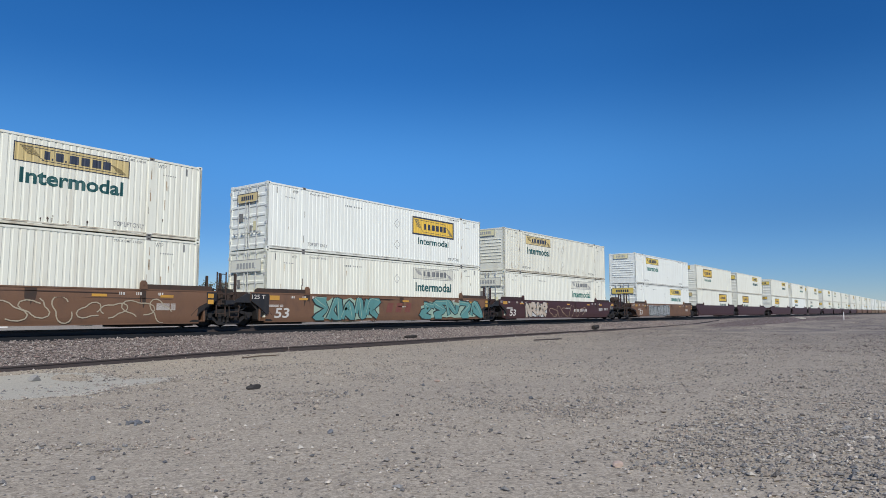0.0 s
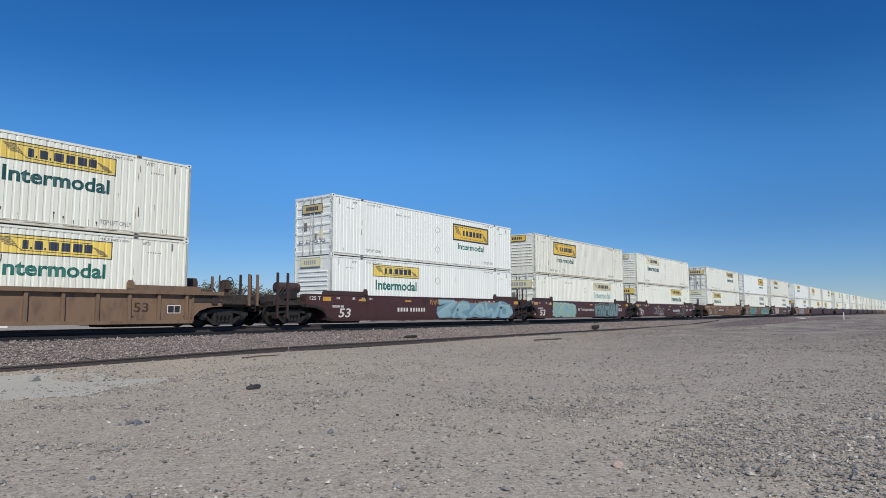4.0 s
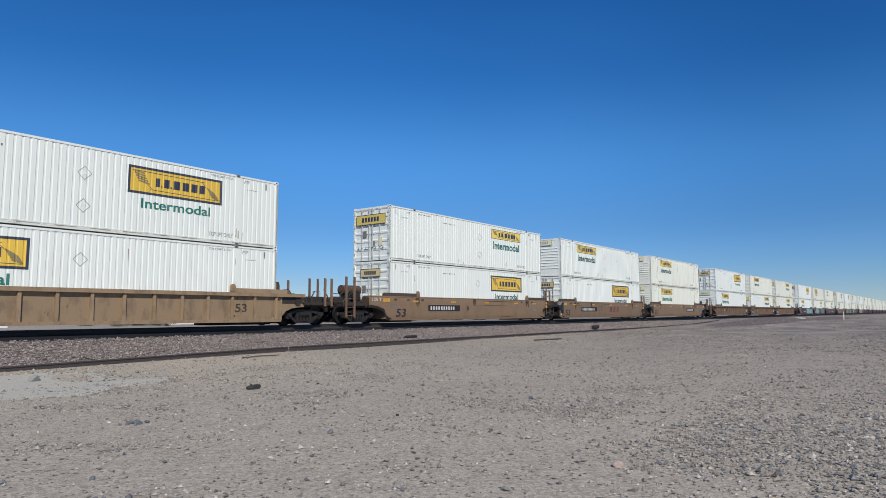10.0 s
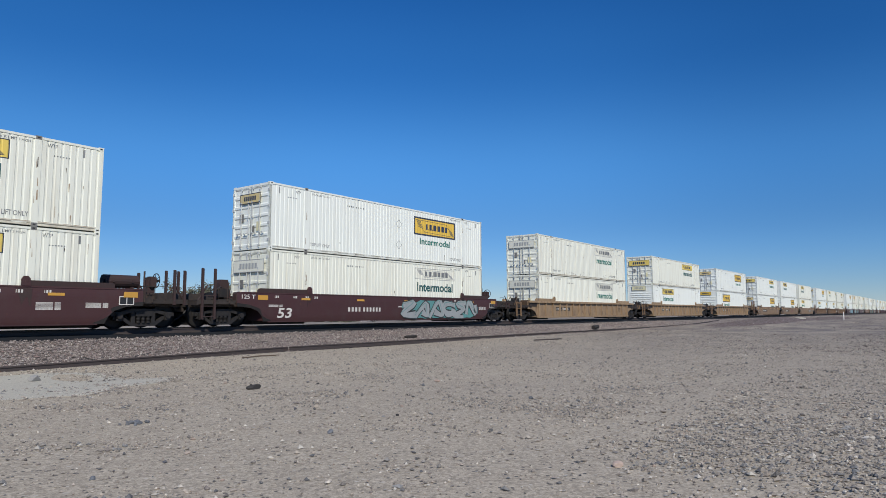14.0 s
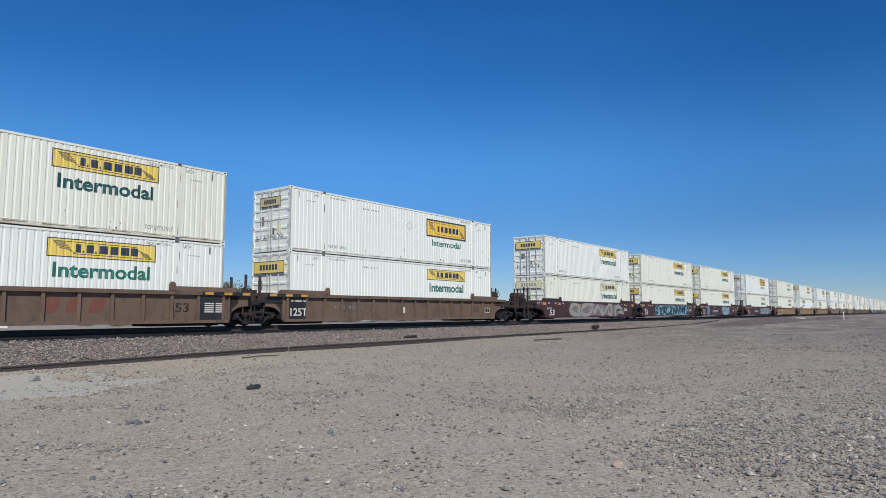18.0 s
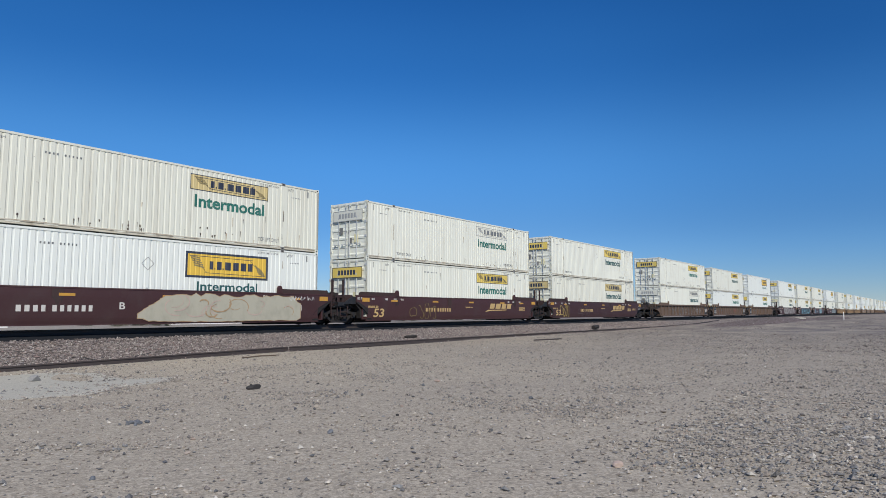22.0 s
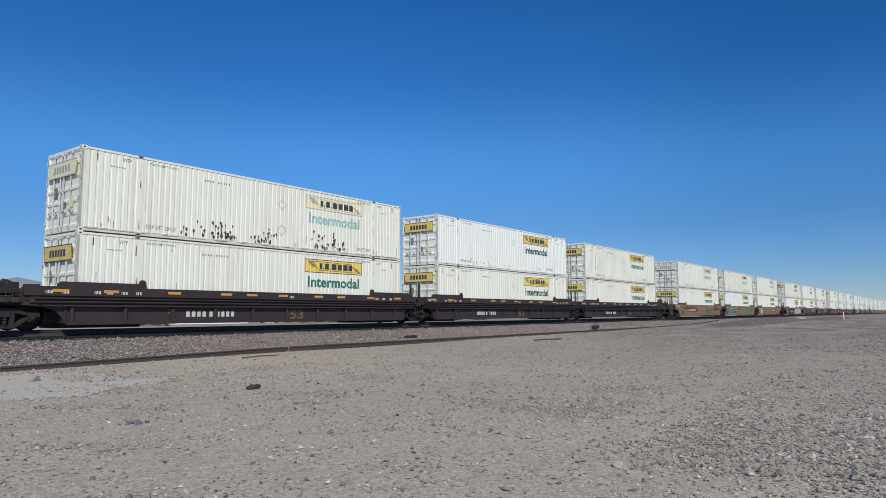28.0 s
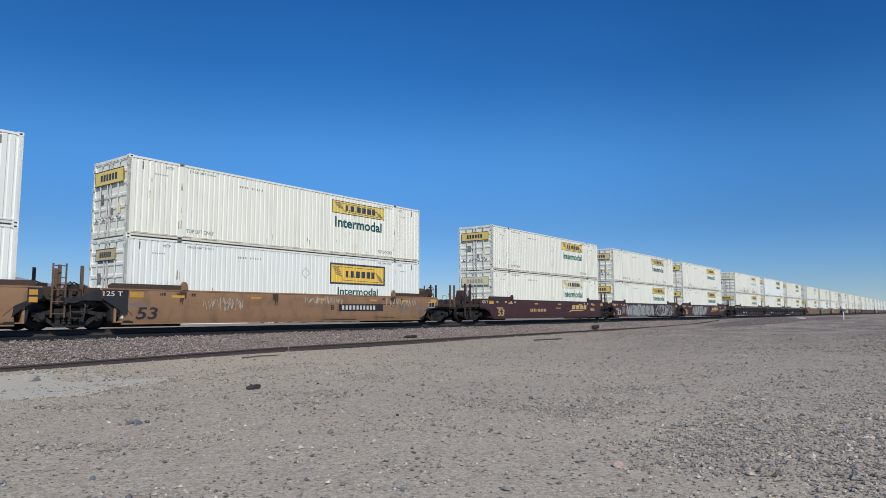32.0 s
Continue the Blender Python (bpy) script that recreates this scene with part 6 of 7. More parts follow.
# desert scrub trees beyond the track
def scrub(x, y, h, seed):
    rnd = random.Random(seed)
    root = tagged(new("scrub_tree"), "thin grey-green desert scrub tree beyond the track", "tree", "scrub trees")
    root.location = (x, y, float(ground_z(x, y)))
    b, lf = Build(), Build()
    tips = []
    for k in range(7):
        a, r = rnd.uniform(0, 6.28), rnd.uniform(0.25, 0.8) * h * 0.5
        top = Vector((r * math.cos(a), r * math.sin(a), h * rnd.uniform(0.6, 0.98)))
        mid = top * 0.5 + Vector((rnd.uniform(-0.2, 0.2), rnd.uniform(-0.2, 0.2), 0))
        b.tube([(0, 0, 0), tuple(mid), tuple(top)], 0.05, 6)
        tips += [mid.lerp(top, t) for t in (0.3, 0.6, 0.9, 1.0)]
        for m in range(3):
            q = mid.lerp(top, rnd.uniform(0.2, 0.9))
            e = q + Vector((rnd.uniform(-0.8, 0.8), rnd.uniform(-0.8, 0.8), rnd.uniform(0.2, 0.8)))
            b.tube([tuple(q), tuple(e)], 0.02, 5)
            tips.append(e)
    for t in tips:
        for m in range(48):
            c = t + Vector((rnd.gauss(0, 0.32), rnd.gauss(0, 0.32), rnd.gauss(0, 0.26)))
            u = Vector((rnd.gauss(0, 1), rnd.gauss(0, 1), rnd.gauss(0, 1))).normalized()
            w = u.orthogonal().normalized()
            s = rnd.uniform(0.07, 0.17)
            lf.face([tuple(c - u * s), tuple(c + w * s * 0.5), tuple(c + u * s), tuple(c - w * s * 0.5)])
    piece("trunk", b.mesh("trunk", [BARK]), root)
    piece("crown", lf.mesh("crown", [LEAF]), root)


for i, (x, y, h) in enumerate(((39, 66, 4.2), (42.5, 68, 4.6), (45, 66, 4.0), (48.5, 69, 4.8), (52, 68, 4.0), (35, 67, 3.4), (56, 72, 3.8))):
    scrub(x, y, h, 30 + i)


def shrub(x, y, h, seed):
    """Low dry bush: many stems from one root, each with small leaves."""
    rnd = random.Random(seed)
    root = tagged(new("desert_shrub"), "low dark dry desert shrub beyond the track", "shrub", "desert shrubs")
    root.location = (x, y, float(ground_z(x, y)))
    b, lf = Build(), Build()
    for k in range(12):
        a, r = rnd.uniform(0, 6.28), rnd.uniform(0.3, 1.1)
        e = Vector((r * math.cos(a), r * math.sin(a), h * rnd.uniform(0.45, 1.0)))
        b.tube([(0, 0, 0), tuple(e * 0.5 + Vector((0, 0, 0.05))), tuple(e)], 0.014, 5)
        for m in range(34):
            c = e * rnd.uniform(0.35, 1.05) + Vector((rnd.gauss(0, 0.13), rnd.gauss(0, 0.13), rnd.gauss(0, 0.06)))
            c.z = max(0.04, c.z)
            u = Vector((rnd.gauss(0, 1), rnd.gauss(0, 1), rnd.gauss(0, 1))).normalized()
            w = u.orthogonal().normalized()
            q = rnd.uniform(0.04, 0.09)
            lf.face([tuple(c - u * q), tuple(c + w * q * 0.5), tuple(c + u * q), tuple(c - w * q * 0.5)])
    piece("stem", b.mesh("stem", [BARK]), root)
    piece("foliage", lf.mesh("foliage", [LEAF]), root)


rb = random.Random(77)
for i, (xa, xb) in enumerate(((26.5, 32.4),) * 7 + ((42.8, 43.6),) * 2 + ((47.6, 57.6),) * 18 + ((62.8, 84.0),) * 22):
    shrub(rb.uniform(xa, xb), rb.uniform(53.5, 59.5), rb.uniform(0.35, 0.55), 400 + i)


# ---- loose stones ----
def stones(name, pts, sizes, mat, seed, flat_z=0.6, sink=0.25):
    """Many small angular stones in one mesh; each a skewed eight-faced lump."""
    rs = np.random.RandomState(seed)
    n = len(pts)
    base = np.array([(1, 0, 0), (0, 1, 0), (-1, 0, 0), (0, -1, 0), (0, 0, 1), (0, 0, -1)], float)
    v = base[None] * rs.uniform(0.6, 1.25, (n, 6, 1)) + rs.uniform(-0.28, 0.28, (n, 6, 3))
    v *= np.stack([np.ones(n), rs.uniform(0.55, 1, n), flat_z * rs.uniform(0.6, 1.15, n)], 1)[:, None]
    a = rs.uniform(0, 2 * np.pi, n)
    c, s = np.cos(a), np.sin(a)
    x = v[..., 0] * c[:, None] - v[..., 1] * s[:, None]
    y = v[..., 0] * s[:, None] + v[..., 1] * c[:, None]
    v = np.stack([x, y, v[..., 2]], -1) * (np.asarray(sizes) / 2)[:, None, None]
    p = np.array(pts, float)
    p[:, 2] += np.asarray(sizes) / 2 * flat_z * (1 - sink * 2)
    v = (v + p[:, None]).reshape(-1, 3)
    tri = np.array([(0, 1, 4), (1, 2, 4), (2, 3, 4), (3, 0, 4), (1, 0, 5), (2, 1, 5), (3, 2, 5), (0, 3, 5)])
    f = (tri[None] + 6 * np.arange(n)[:, None, None]).reshape(-1, 3)
    me = bpy.data.meshes.new(name)
    me.vertices.add(len(v))
    me.vertices.foreach_set("co", v.ravel())
    me.loops.add(f.size)
    me.loops.foreach_set("vertex_index", f.ravel())
    me.polygons.add(len(f))
    me.polygons.foreach_set("loop_start", np.arange(0, f.size, 3))
    me.polygons.foreach_set("use_smooth", np.zeros(len(f), bool))
    me.materials.append(mat)
    me.update(calc_edges=True)
    return new(name, me)


rs = np.random.RandomState(5)


def patchy(x, y):
    """Stones lie in drifts, thicker towards the open side of the yard."""
    q = np.array([noise.noise(Vector((px * 0.55, py * 0.55, 3.1))) + 0.5 * noise.noise(Vector((px * 1.7, py * 1.7, 8.0))) for px, py in zip(x, y)])
    r = np.hypot(x, y) + 0.01
    turn = (0.6 * x - 0.8 * y) / r
    side = smooth(0.0, 0.55, turn) * (0.5 + 0.5 * smooth(24, 7, r))
    wob = 0.15 * np.sin(0.5 * x)
    rut = np.exp(-((y - 3.9 - wob) / 0.55) ** 2) * smooth(3, 7, x)
    ridge = 0.42 * np.exp(-((y - 5.1 - wob) / 0.6) ** 2) * smooth(6, 10, x) * smooth(26, 16, x) + 0.45 * np.exp(-((y - 2.3 - wob) / 0.7) ** 2) * smooth(4, 8, x) * smooth(30, 20, x)
    dens = np.clip(0.25 - 0.11 * smooth(-0.5, -0.1, turn) + 1.15 * q + 0.95 * side + ridge, 0.12, 1)
    return dens * (1 - 0.72 * rut)


def yard(n, x0, x1, y0, y1):
    x, y = rs.uniform(x0, x1, n), rs.uniform(y0, y1, n)
    edge = smooth(x0, x0 + 4, x) * (1 - smooth(x1 - 14, x1, x)) * smooth(y0, y0 + 4, y)
    return x, y, patchy(x, y) * edge


x, y, d = yard(150000, -5, 18, -5, 15)
x2, y2, d2 = yard(150000, -8, 48, -8, 19.9)
x, y, d = np.concatenate([x, x2]), np.concatenate([y, y2]), np.concatenate([d, d2])
k = (rs.uniform(0, 1, len(x)) < d) & (y < 19.9)
x, y = x[k], y[k]
sz = np.clip(rs.lognormal(math.log(0.022), 0.5, len(x)), 0.009, 0.09)
g = stones("gravel", np.stack([x, y, ground_z(x, y)], 1), sz, PEBBLE, 6, 0.75)
tagged(g, "scattered grey and tan gravel stones on dust", "gravel", kind="stuff")
x, y, d = yard(140000, -4, 22, -8, 16)
x2, y2, d2 = yard(90000, -8, 64, -24, 19.8)
x, y, d = np.concatenate([x, x2]), np.concatenate([y, y2]), np.concatenate([d, d2])
k = rs.uniform(0, 1, len(x)) < np.clip(d * 1.5 - 0.50, 0.06, 1)
x, y = x[k], y[k]
sz = np.clip(rs.lognormal(math.log(0.032), 0.48, len(x)), 0.012, 0.10)
g = stones("coarse_gravel", np.stack([x, y, ground_z(x, y)], 1), sz, BLUESTONE, 7, 0.62)
tagged(g, "coarse blue-grey crushed stones in drifts", "gravel", kind="stuff")
x, y = 7 + 45 * rs.uniform(0, 1, 64000) ** 1.2, rs.uniform(-8, 19.8, 64000)
k = rs.uniform(0, 1, len(x)) < np.clip(0.20 + 0.55 * patchy(x, y), 0, 0.75)
x, y = x[k], y[k]
sz = np.clip(rs.lognormal(math.log(0.038), 0.42, len(x)), 0.02, 0.11)
g = stones("loose_gravel", np.stack([x, y, ground_z(x, y)], 1), sz, MIXSTONE, 14, 0.75)
tagged(g, "loose grey and brown stones over the yard", "gravel", kind="stuff")
n = 26000
x, y = 30 + 130 * rs.uniform(0, 1, n) ** 1.5, rs.uniform(-16, 19.5, n)
k = rs.uniform(0, 1, n) < np.clip(0.35 + 1.3 * np.array([noise.noise(Vector((px * 0.09, py * 0.22, 1.7))) for px, py in zip(x, y)]), 0.03, 1)
x, y = x[k], y[k]
on_bank = (x > 58) & (x < 140) & (y > 9.5)
z = np.where(on_bank, np.maximum(bank(x, y), ground_z(x, y)), ground_z(x, y))
sz = np.clip(rs.lognormal(math.log(0.060), 0.5, len(x)), 0.025, 0.24)
g = stones("bank_stones", np.stack([x, y, z], 1), sz, BANKSTONE, 9, 0.6)
tagged(g, "brown and grey broken stones along the gravel bank", "gravel", kind="stuff")
n = 60000
x = -4 + 70 * rs.uniform(0, 1, n) ** 1.4
y = TRACK_Y - 1.36 - 2.2 * rs.uniform(0, 1, n)
sz = np.clip(rs.lognormal(math.log(0.055), 0.35, n), 0.03, 0.12)
g = stones("ballast_stones", np.stack([x, y, bed_z(x, y)], 1), sz, BALSTONE, 8, 0.75)
tagged(g, "reddish-grey crushed ballast stones beside the ties", "ballast", kind="stuff")
# stones that have drifted over the edge of the slab
n = 1500
i = rs.randint(0, len(outline), n)
t = rs.uniform(0, 1, n)
oa = np.array(outline)
p = oa[i] * (1 - t)[:, None] + np.roll(oa, -1, 0)[i] * t[:, None] + rs.normal(0, 0.16, (n, 2))
g = stones("edge_gravel", np.stack([p[:, 0], p[:, 1], ground_z(p[:, 0], p[:, 1]) + 0.006], 1), np.clip(rs.lognormal(math.log(0.035), 0.45, n), 0.015, 0.10), PEBBLE, 12, 0.6)
tagged(g, "tan and grey gravel drifted over the slab's edge", "gravel", kind="stuff")


def rock(x, y, size, mat, label, seed, tall=0.4, length=1.0):
    """One lump of stone: a ball cut by flat planes, roughened, half sunk."""
    rnd = random.Random(seed)
    bm = bmesh.new()
    bmesh.ops.create_icosphere(bm, subdivisions=3, radius=0.5)
    cuts = [(Vector((rnd.gauss(0, 1), rnd.gauss(0, 1), rnd.gauss(0, 0.8))).normalized(), rnd.uniform(0.26, 0.44)) for k in range(12)]
    for v in bm.verts:
        for nrm, d in cuts:
            over = v.co.dot(nrm) - d
            if over > 0:
                v.co -= nrm * over
        v.co += v.co * 0.10 * noise.noise(v.co * 7 + Vector((seed, 0, 0)))
        v.co = Vector((v.co.x * size * length, v.co.y * size * 0.8, v.co.z * size * tall * 1.6))
    me = bpy.data.meshes.new("rock")
    bm.to_mesh(me)
    bm.free()
    me.materials.append(mat)
    ob = new("rock", me)
    ob.location = (x, y, float(ground_z(x, y)) + size * tall * 0.35)
    ob.rotation_euler = (0, 0, rnd.uniform(-0.6, 0.6))
    return tagged(ob, label, "rock", "loose rocks")


# single larger rocks and scraps
rock(8.8, 11.75, 0.31, SCRAP, "flat dark piece of slag on gravel", 3, 0.30, 1.25)
for j in range(10):
    rock(5.07 + 0.22 * math.cos(2.4 * j) * (j / 9) ** 0.5, 9.54 + 0.20 * math.sin(2.4 * j) * (j / 9) ** 0.5, 0.11 - 0.006 * j, BLUEROCK, "dark blue-grey stone in a loose heap on gravel", 40 + j, 0.45)
rock(6.55, 17.0, 0.32, GREYROCK, "grey concrete lump on the slab", 5, 0.5)
rock(6.2, 6.6, 0.12, BLUEROCK, "grey rounded rock on gravel", 6)
rock(3.1, 6.6, 0.08, BLUEROCK, "grey rounded rock on gravel", 7)
rock(12.3, 9.5, 0.15, TANROCK, "tan angular rock on gravel", 8)
rock(10.2, 11.3, 0.09, SCRAP, "small dark stone on gravel", 9)
rock(9.2, 12.4, 0.07, SCRAP, "small dark stone on gravel", 10)
rock(9.9, 8.4, 0.08, SCRAP, "small dark stone on gravel", 11)
rock(11.4, 9.2, 0.12, BLUEROCK, "grey rounded rock on gravel", 12)
rock(7.9, 6.9, 0.07, SCRAP, "small dark stone on gravel", 13)
rock(10.9, 6.2, 0.14, BLUEROCK, "grey rounded rock on gravel", 14)
rock(6.63, 2.75, 0.15, TANROCK, "pale pinkish flat rock on gravel", 15, 0.35, 1.2)

# sticks, cable ends and scraps
def scrap(name, pts, r, mat, label, cat):
    b = Build()
    b.tube([(x, y, float(max(ground_z(x, y), bed_z(np.array(x), np.array(y)) if y > 20.1 else -9)) + r * 0.8 + dz) for x, y, dz in pts], r, 7)
    return tagged(new(name, b.mesh(name, [mat])), label, cat, "scraps by the track")


scrap("cable_end", [(9.2, 20.9, 0.0), (9.35, 20.8, 0.06), (9.7, 20.65, 0.0), (10.0, 20.6, 0.02)], 0.013, SEALBLK, "black length of cable on the ballast", "cable")
scrap("cable_end", [(10.9, 20.75, 0.0), (11.5, 20.85, 0.03), (12.1, 20.95, 0.0)], 0.013, SEALBLK, "black length of cable on the ballast", "cable")
scrap("wire_end", [(15.8, 21.3, 0.0), (16.1, 21.2, 0.05), (16.6, 21.25, 0.0)], 0.015, RAILSTEEL, "rusty bent wire on the ballast", "wire")
scrap("stick", [(13.5, 18.7, 0.0), (14.2, 18.6, 0.02), (14.9, 18.55, 0.0)], 0.022, BARK, "grey weathered stick on gravel", "stick")
scrap("timber_scrap", [(46.0, 20.75, 0.05), (46.9, 20.8, 0.08)], 0.16, TIE, "dark charred timber stump by the rail", "timber")
scrap("timber_scrap", [(24.6, 21.0, 0.02), (25.5, 21.05, 0.03)], 0.07, TIE, "dark timber scrap on the ballast", "timber")
scrap("pipe_scrap", [(31.0, 17.4, 0.0), (33.2, 16.9, 0.01)], 0.035, RAILSTEEL, "rusty pipe lying on gravel", "pipe")

# ---- the train ----
# Trailing end of each unit's containers at t = 0, from the first one that is seen close by to the last
START = 59.39
PITCHES = (23.22, 18.95, 19.25, 23.25, 19.40, 19.31, 23.42, 19.22, 19.29, 23.42, 19.29, 19.20, 23.33, 23.40, 23.20, 23.32, 23.13, 19.40, 19.15, 23.21, 19.37, 19.35,
           23.40, 19.36, 19.32, 23.44, 19.45, 19.31, 23.52, 19.41, 19.33, 23.50, 19.32, 19.39, 23.47, 19.48, 19.35)
TEAL, SILVER, SKYB, CREAMC = (0.10, 0.26, 0.25), (0.30, 0.32, 0.32), (0.22, 0.42, 0.48), (0.50, 0.42, 0.33)
WHT, NIGHT, OLIVE, PALEG = (0.55, 0.55, 0.53), (0.02, 0.03, 0.045), (0.25, 0.24, 0.05), (0.30, 0.42, 0.33)
DK = DARK_SPRAY
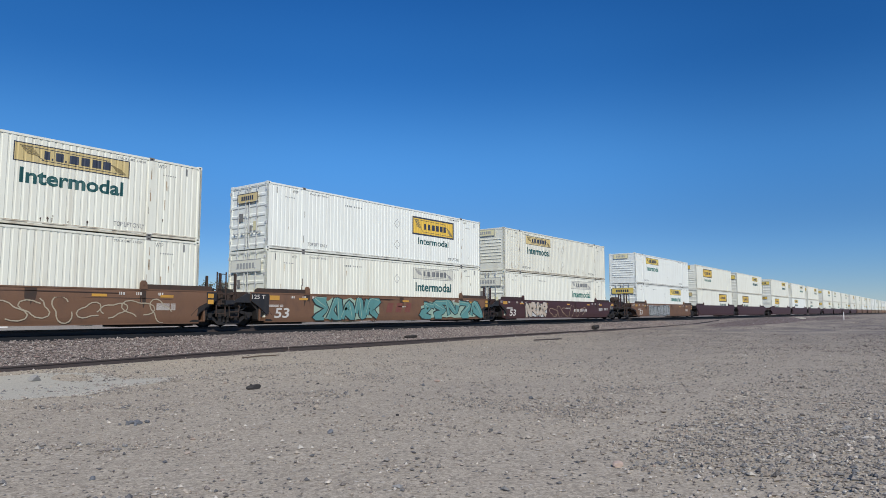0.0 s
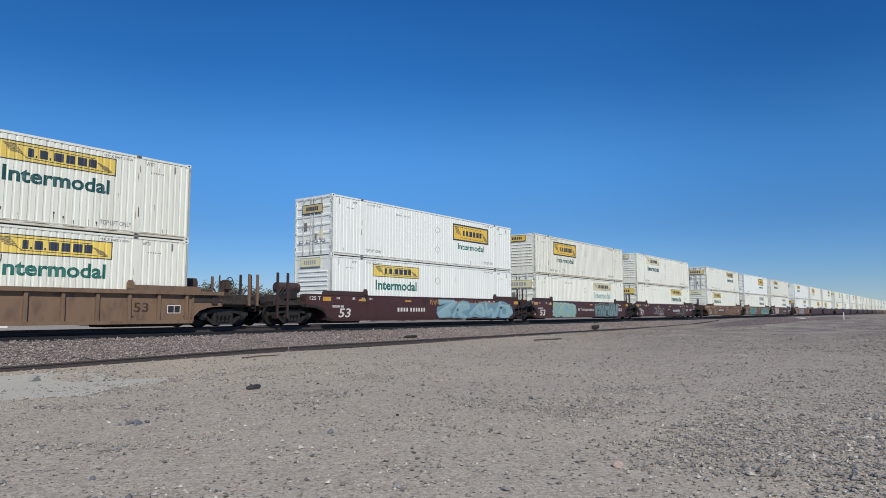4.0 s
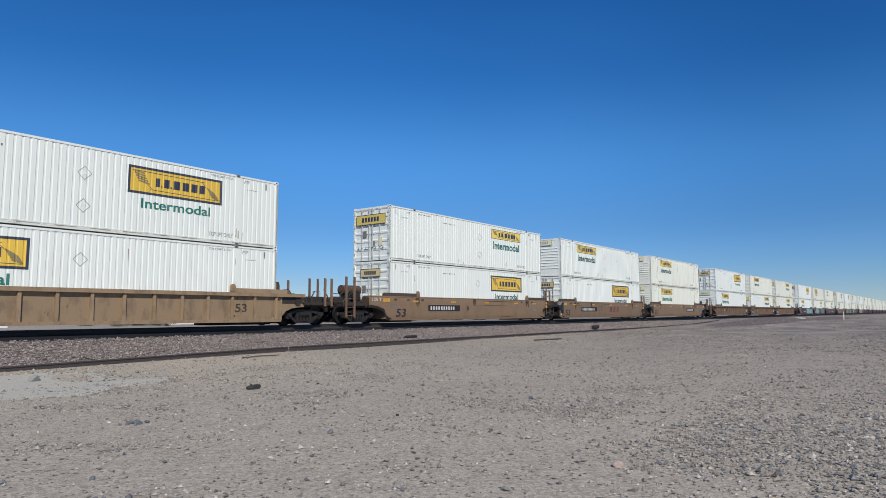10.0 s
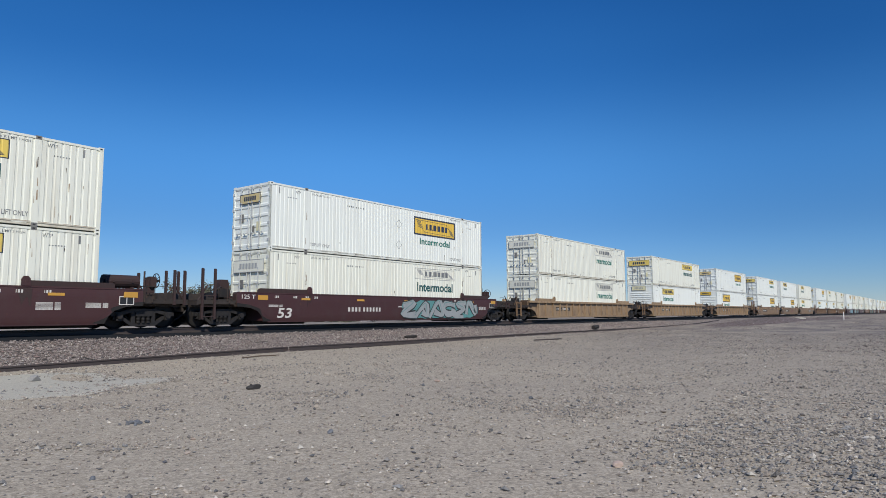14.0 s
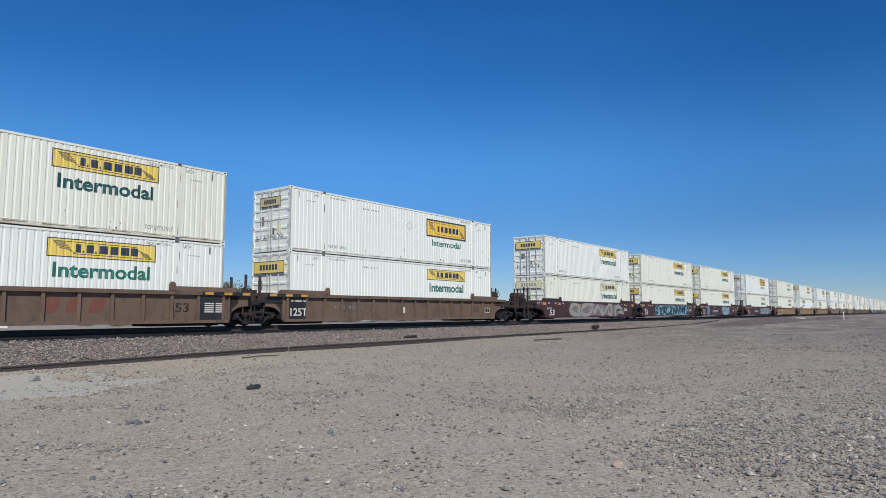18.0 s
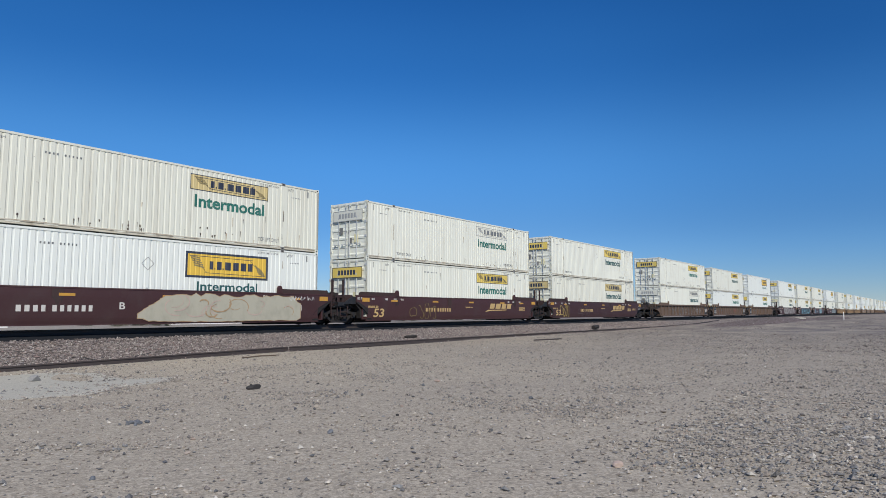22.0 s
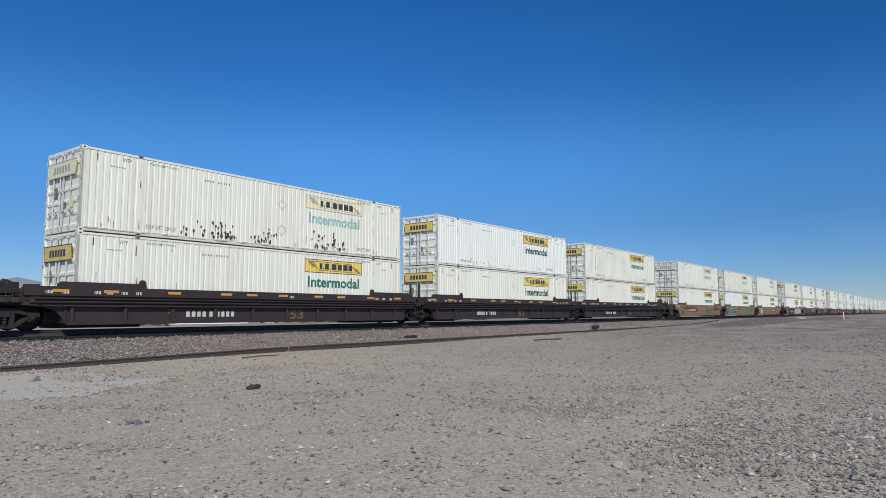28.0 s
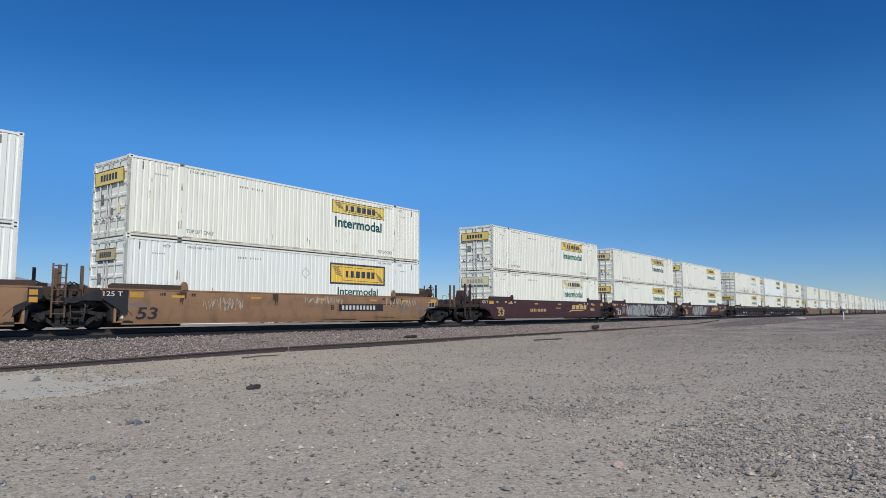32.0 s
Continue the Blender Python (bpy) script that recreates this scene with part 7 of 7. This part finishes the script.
# per unit: style, colour, (upper white, end, logo, green), (lower ...), options of the car, rust spots of the upper box
UNITS = [
    ("S", "brown", ("cool", "nose", "Y", "mid"), ("cool", "doors", "Y", "mid"), {"art": (("F", 3, 9, (SILVER, DK, WHT), 6),)}, 0),
    ("S", "maroon", ("dirty", "nose", "T", "dark"), ("cream", "doors", "W", "mid"), {"art": (("B", 2.5, 5.5, (CREAMC, DK, WHT), 4), ("L", 6, 12, (0.4, 0.3, 0.2), 6))}, 4),
    ("S", "brown", ("cool", "doors", "P", "dark"), ("cream", "doors", "W", "dark"), {"red": 7.4, "mark": (12.6, 2.9, "", 0), "art": (("B", 2.6, 6.9, (TEAL, DK, PALEG), 5), ("B", 10.2, 16.0, (TEAL, DK, PALEG), 5))}, 0),
    ("S", "brown", ("cream", "doors", "T", "dark"), ("cream", "nose", "Y", "mid"), {"bare": "R", "art": (("L", 2.6, 3.6, (0.4, 0.38, 0.35), 3), ("L", 8.5, 15.0, (0.42, 0.36, 0.26), 8))}, 5),
    ("S", "maroon", ("cream", "nose", "F", "dark"), ("cream", "doors", "Y", "dark"), {"art": (("L", 4.2, 7.0, WHT, 5), ("L", 11.0, 14.0, PALEG, 4))}, 0),
    ("S", "maroon", ("dirty", "nose", "P", "dark"), ("cream", "doors", "F", "pale"), {"art": (("B", 2.4, 6.2, (PALEG, SKYB, WHT), 5), ("F", 9.7, 14.4, ((0.17, 0.255, 0.265), DK, PALEG), 5)), "words": "III Transportation", "mark": (11.4, 2.9, "", 0)}, 0),
    ("S", "maroon", ("cool", "doors", "P", "mid"), ("cool", "nose", "Y", "mid"), {"art": (("T", 7.2, 13.5, (0.42, 0.24, 0.09), 1.05, 1.26), ("B", 7.9, 16.0, ((0.25, 0.40, 0.44), (0.15, 0.28, 0.34), (0.42, 0.50, 0.50)), 5),)}, 0),
    ("R", "tawny", ("cream", "doors", "Y", "dark"), ("cream", "doors", "Y", "mid"), {"dark_box": True}, 4),
    ("R", "tawny", ("cream", "nose", "Y", "dark"), ("cool", "doors", "Y", "dark"), {"dark_box": True, "red": True}, 3),
    ("R", "tawny", ("cool", "doors", "P", "mid"), ("cool", "nose", "Y", "mid"), {"dark_box": True, "plain_rear": True}, 0),
    ("S", "tan", ("cream", "nose", "Y", "dark"), ("cream", "nose", "Y", "mid"), {"mark": (10.6, 2.95, "A", 9.6)}, 6),
    ("S", "tan", ("cool", "nose", "Y", "dark"), ("cool", "doors", "P", "dark"), {"red": 8.7, "mark": (3.2, 2.95, "C", 7.0)}, 2),
    ("S", "tan", ("cool", "doors", "Y", "mid"), ("cool", "doors", "P", "dark"), {"mark": (3.1, 2.98, "B", 6.8)}, 0),
    ("R", "mustard", ("cool", "doors", "P", "mid"), ("cool", "nose", "P", "mid"), {"plain_rear": True, "bare": "R"}, 0),
    ("R", "mustard", ("cream", "doors", "Y", "dark"), ("cool", "nose", "Y", "mid"), {"plain_rear": True, "bare": "RF"}, 12),
    ("R", "mustard", ("cream", "doors", "W", "mid"), ("cream", "doors", "W", "mid"), {"plain_rear": True, "bare": "RF"}, 7),
    ("S", "maroon", ("cool", "doors", "P", "mid"), ("cream", "doors", "W", "dark"), {"art": (("B", 8.5, 15.5, (SILVER, DK, TEAL), 6),), "plain_rear": True, "bare": "F"}, 0),
    ("S", "maroon", ("cream", "doors", "Y", "dark"), ("cream", "doors", "Y", "dark"), {"art": (("B", 2.0, 3.2, ((0.1, 0.25, 0.4), DK, WHT), 2), ("L", 4.2, 7, (0.1, 0.3, 0.4), 4), ("B", 9, 12.5, (SKYB, DK, WHT), 4))}, 0),
    ("S", "maroon", ("cream", "doors", "Y", "dark"), ("cream", "doors", "Y", "mid"), {"art": (("B", 3.2, 14.2, (NIGHT, SKYB, SKYB), 10),)}, 0),
    ("S", "maroon", ("cool", "doors", "Y", "mid"), ("cream", "doors", "F", "dark"), {"art": (("B", 3.5, 14.2, ((0.31, 0.29, 0.27), (0.19, 0.16, 0.15), (0.42, 0.40, 0.38)), 5),)}, 0),
    ("R", "umber", ("cool", "doors", "P", "mid"), ("cool", "doors", "Y", "mid"), {"dark_box": True}, 2),
    ("R", "umber", ("cream", "doors", "Y", "dark"), ("cool", "doors", "Y", "mid"), {"dark_box": True, "red": True}, 4),
    ("R", "umber", ("cream", "doors", "Y", "mid"), ("cream", "doors", "W", "dark"), {"dark_box": True, "plain_rear": True, "bare": "R", "art": (("L", 3.2, 11.4, (0.25, 0.24, 0.22), 12), ("L", 3.6, 11.0, (0.17, 0.15, 0.14), 9), ("T", 11.6, 13.7, (0.42, 0.41, 0.39), 0.45, 0.98))}, 10),
    ("S", "maroon", ("cream", "doors", "Y", "dark"), ("dirty", "doors", "T", "dark"), {"gold": True, "bare": "F", "art": (("L", 1.2, 2.6, (0.45, 0.35, 0.12), 4), ("L", 4.2, 6.2, (0.10, 0.07, 0.07), 4))}, 0),
    ("S", "maroon", ("cream", "doors", "W", "mid"), ("cream", "doors", "Y", "mid"), {"gold": True, "art": (("L", 3.2, 5.6, (0.2, 0.15, 0.06), 4),)}, 5),
    ("S", "maroon", ("dirty", "doors", "T", "mid"), ("cool", "doors", "P", "dark"), {"wheel_rear": True, "mark": (4.0, 2.9, "B", 7.15), "art": (("C", 7.8, 15.1, ((0.43, 0.41, 0.32), (0.40, 0.27, 0.15), (0.50, 0.38, 0.32))), ("T", 14.5, 15.6, WHT, 1.12, 1.26))}, 6),
    ("S", "orange", ("cream", "doors", "W", "pale"), ("cream", "doors", "T", "dark"), {"mark": (9.9, 3.1, "", 0), "art": (("B", 1.2, 2.9, ((0.55, 0.5, 0.45), DK, WHT), 2),)}, 4),
    ("S", "orange", ("dirty", "doors", "F", "pale"), ("cool", "doors", "Y", "mid"), {"art": (("D", 0.9, 4.2, ((0.14, 0.27, 0.25), DK, PALEG)), ("B", 7.3, 10.5, ((0.22, 0.20, 0.07), (0.24, 0.17, 0.06), (0.27, 0.24, 0.09)), 4), ("B", 11.2, 15.6, ((0.17, 0.18, 0.08), DK, (0.27, 0.30, 0.22)), 4)), "mark": (4.3, 1.8, "", 0)}, 16),
    ("S", "orange", ("cream", "doors", "W", "pale"), ("cream", "doors", "Y", "mid"), {"art": (("D", 9.6, 11.8, ((0.13, 0.20, 0.13), DK, (0.36, 0.36, 0.30))), ("T", 0.9, 4.1, (0.05, 0.035, 0.025), 0.86, 1.18), ("T", 11.9, 15.9, (0.05, 0.035, 0.025), 0.80, 1.18), ("T", 3.6, 5.8, (0.03, 0.025, 0.02), 1.10, 1.28)), "mark": (3.1, 3.2, "A", 6.7), "plain_rear": True}, 6),
    ("K", "dark", ("cream", "doors", "Y", "mid"), ("cream", "doors", "Y", "mid"), {"bare": "F"}, 2),
    ("K", "dark", ("cool", "doors", "Y", "dark"), ("cream", "doors", "Y", "dark"), {}, 6),
    ("K", "dark", ("cream", "doors", "F", "pale"), ("cream", "doors", "Y", "mid"), {"plain_rear": True, "bare": "R"}, 34),
    ("S", "maroon", ("cream", "doors", "Y", "mid"), ("cream", "doors", "Y", "mid"), {"gold": True, "art": (("B", 2.9, 8.6, ((0.33, 0.35, 0.34), (0.13, 0.12, 0.12), (0.40, 0.41, 0.40)), 6),)}, 10),
    ("S", "maroon", ("cream", "doors", "T", "dark"), ("cream", "doors", "Y", "mid"), {"art": (("B", 2.6, 9.6, ((0.29, 0.32, 0.30), (0.17, 0.18, 0.175), (0.45, 0.47, 0.45)), 6), ("B", 10.1, 15.6, ((0.05, 0.045, 0.045), (0.30, 0.31, 0.30), WHT), 4), ("T", 1.5, 2.5, CREAMC, 0.5, 1.0))}, 9),
    ("S", "maroon", ("cream", "doors", "Y", "mid"), ("cream", "doors", "F", "mid"), {"gold": True, "plain_rear": True}, 0),
    ("S", "orange", ("cream", "doors", "Y", "dark"), ("cool", "doors", "P", "dark"), {"mark": (10.1, 3.05, "B", 9.6), "art": (("T", 3.0, 4.6, (0.45, 0.42, 0.36), 0.7, 1.1), ("T", 8.0, 10.2, (0.45, 0.42, 0.36), 1.0, 1.25), ("T", 13.3, 15.6, (0.45, 0.42, 0.36), 0.95, 1.22))}, 0),
    ("S", "orange", ("cool", "doors", "Y", "mid"), ("cool", "doors", "Y", "mid"), {}, 0),
    ("S", "brown", ("cream", "doors", "Y", "mid"), ("cool", "doors", "Y", "mid"), {}, 0),
]


def travel(t):
    """How far the train has run after t seconds; it gathers a little speed."""
    u = t / 32.0
    return 21.195 * t + 8.16 * u * u + 1.77 * u ** 3


MOVING = []


def couple(unit, s, rear, front, near, seed):
    style, hue, up, low, extra, rust = unit
    art = extra.get("art", ())
    opts = {k2: v2 for k2, v2 in extra.items() if k2 != "art"}
    if not near:
        opts, art = {}, ()
    car = well_car(style, hue, rear, front, near, art, seed, **opts)
    lower = container(*low, False, near, 0, seed * 3 + 1)
    upper = container(*up, True, near, rust, seed * 3 + 2)
    for ob, z in ((car, 0.0), (lower, BASE_Z), (upper, BASE_Z + HGT)):
        ob.location = (s, TRACK_Y, z)
        MOVING.append((ob, s, z))


s = START
for i, unit in enumerate(UNITS):
    front = i > 0 and PITCHES[i - 1] > 22
    rear = i < len(PITCHES) and PITCHES[i] > 22
    couple(unit, s, rear, front, True, 100 + i)
    if i < len(PITCHES):
        s -= PITCHES[i]
# the part of the train that has already gone by
s = START
ahead = random.Random(21)
for i in range(24):
    s += 19.35 if i % 3 != 2 else 23.4
    hue = ("maroon", "maroon", "maroon", "brown", "tan", "orange")[(i // 3) % 6]
    style = "R" if hue == "tan" else "S"
    kinds = [("cream" if ahead.random() < 0.6 else "cool", ahead.choice(("doors", "doors", "nose")), ahead.choice("YYYPFW"), ahead.choice(("dark", "mid"))) for k in range(2)]
    couple((style, hue, kinds[0], kinds[1], {}, 0), s, i % 3 == 2, i % 3 == 1, False, 300 + i)


def motions():
    """The train rolls by, from beside the camera away along the track."""
    for ob, s0, z in MOVING:
        walk(ob, [(t, pose(s0 + travel(t), TRACK_Y, z)) for t in (0.0, 4.0, 8.0, 12.0, 16.0, 20.0, 24.0, 28.0, 32.0)])


motions()
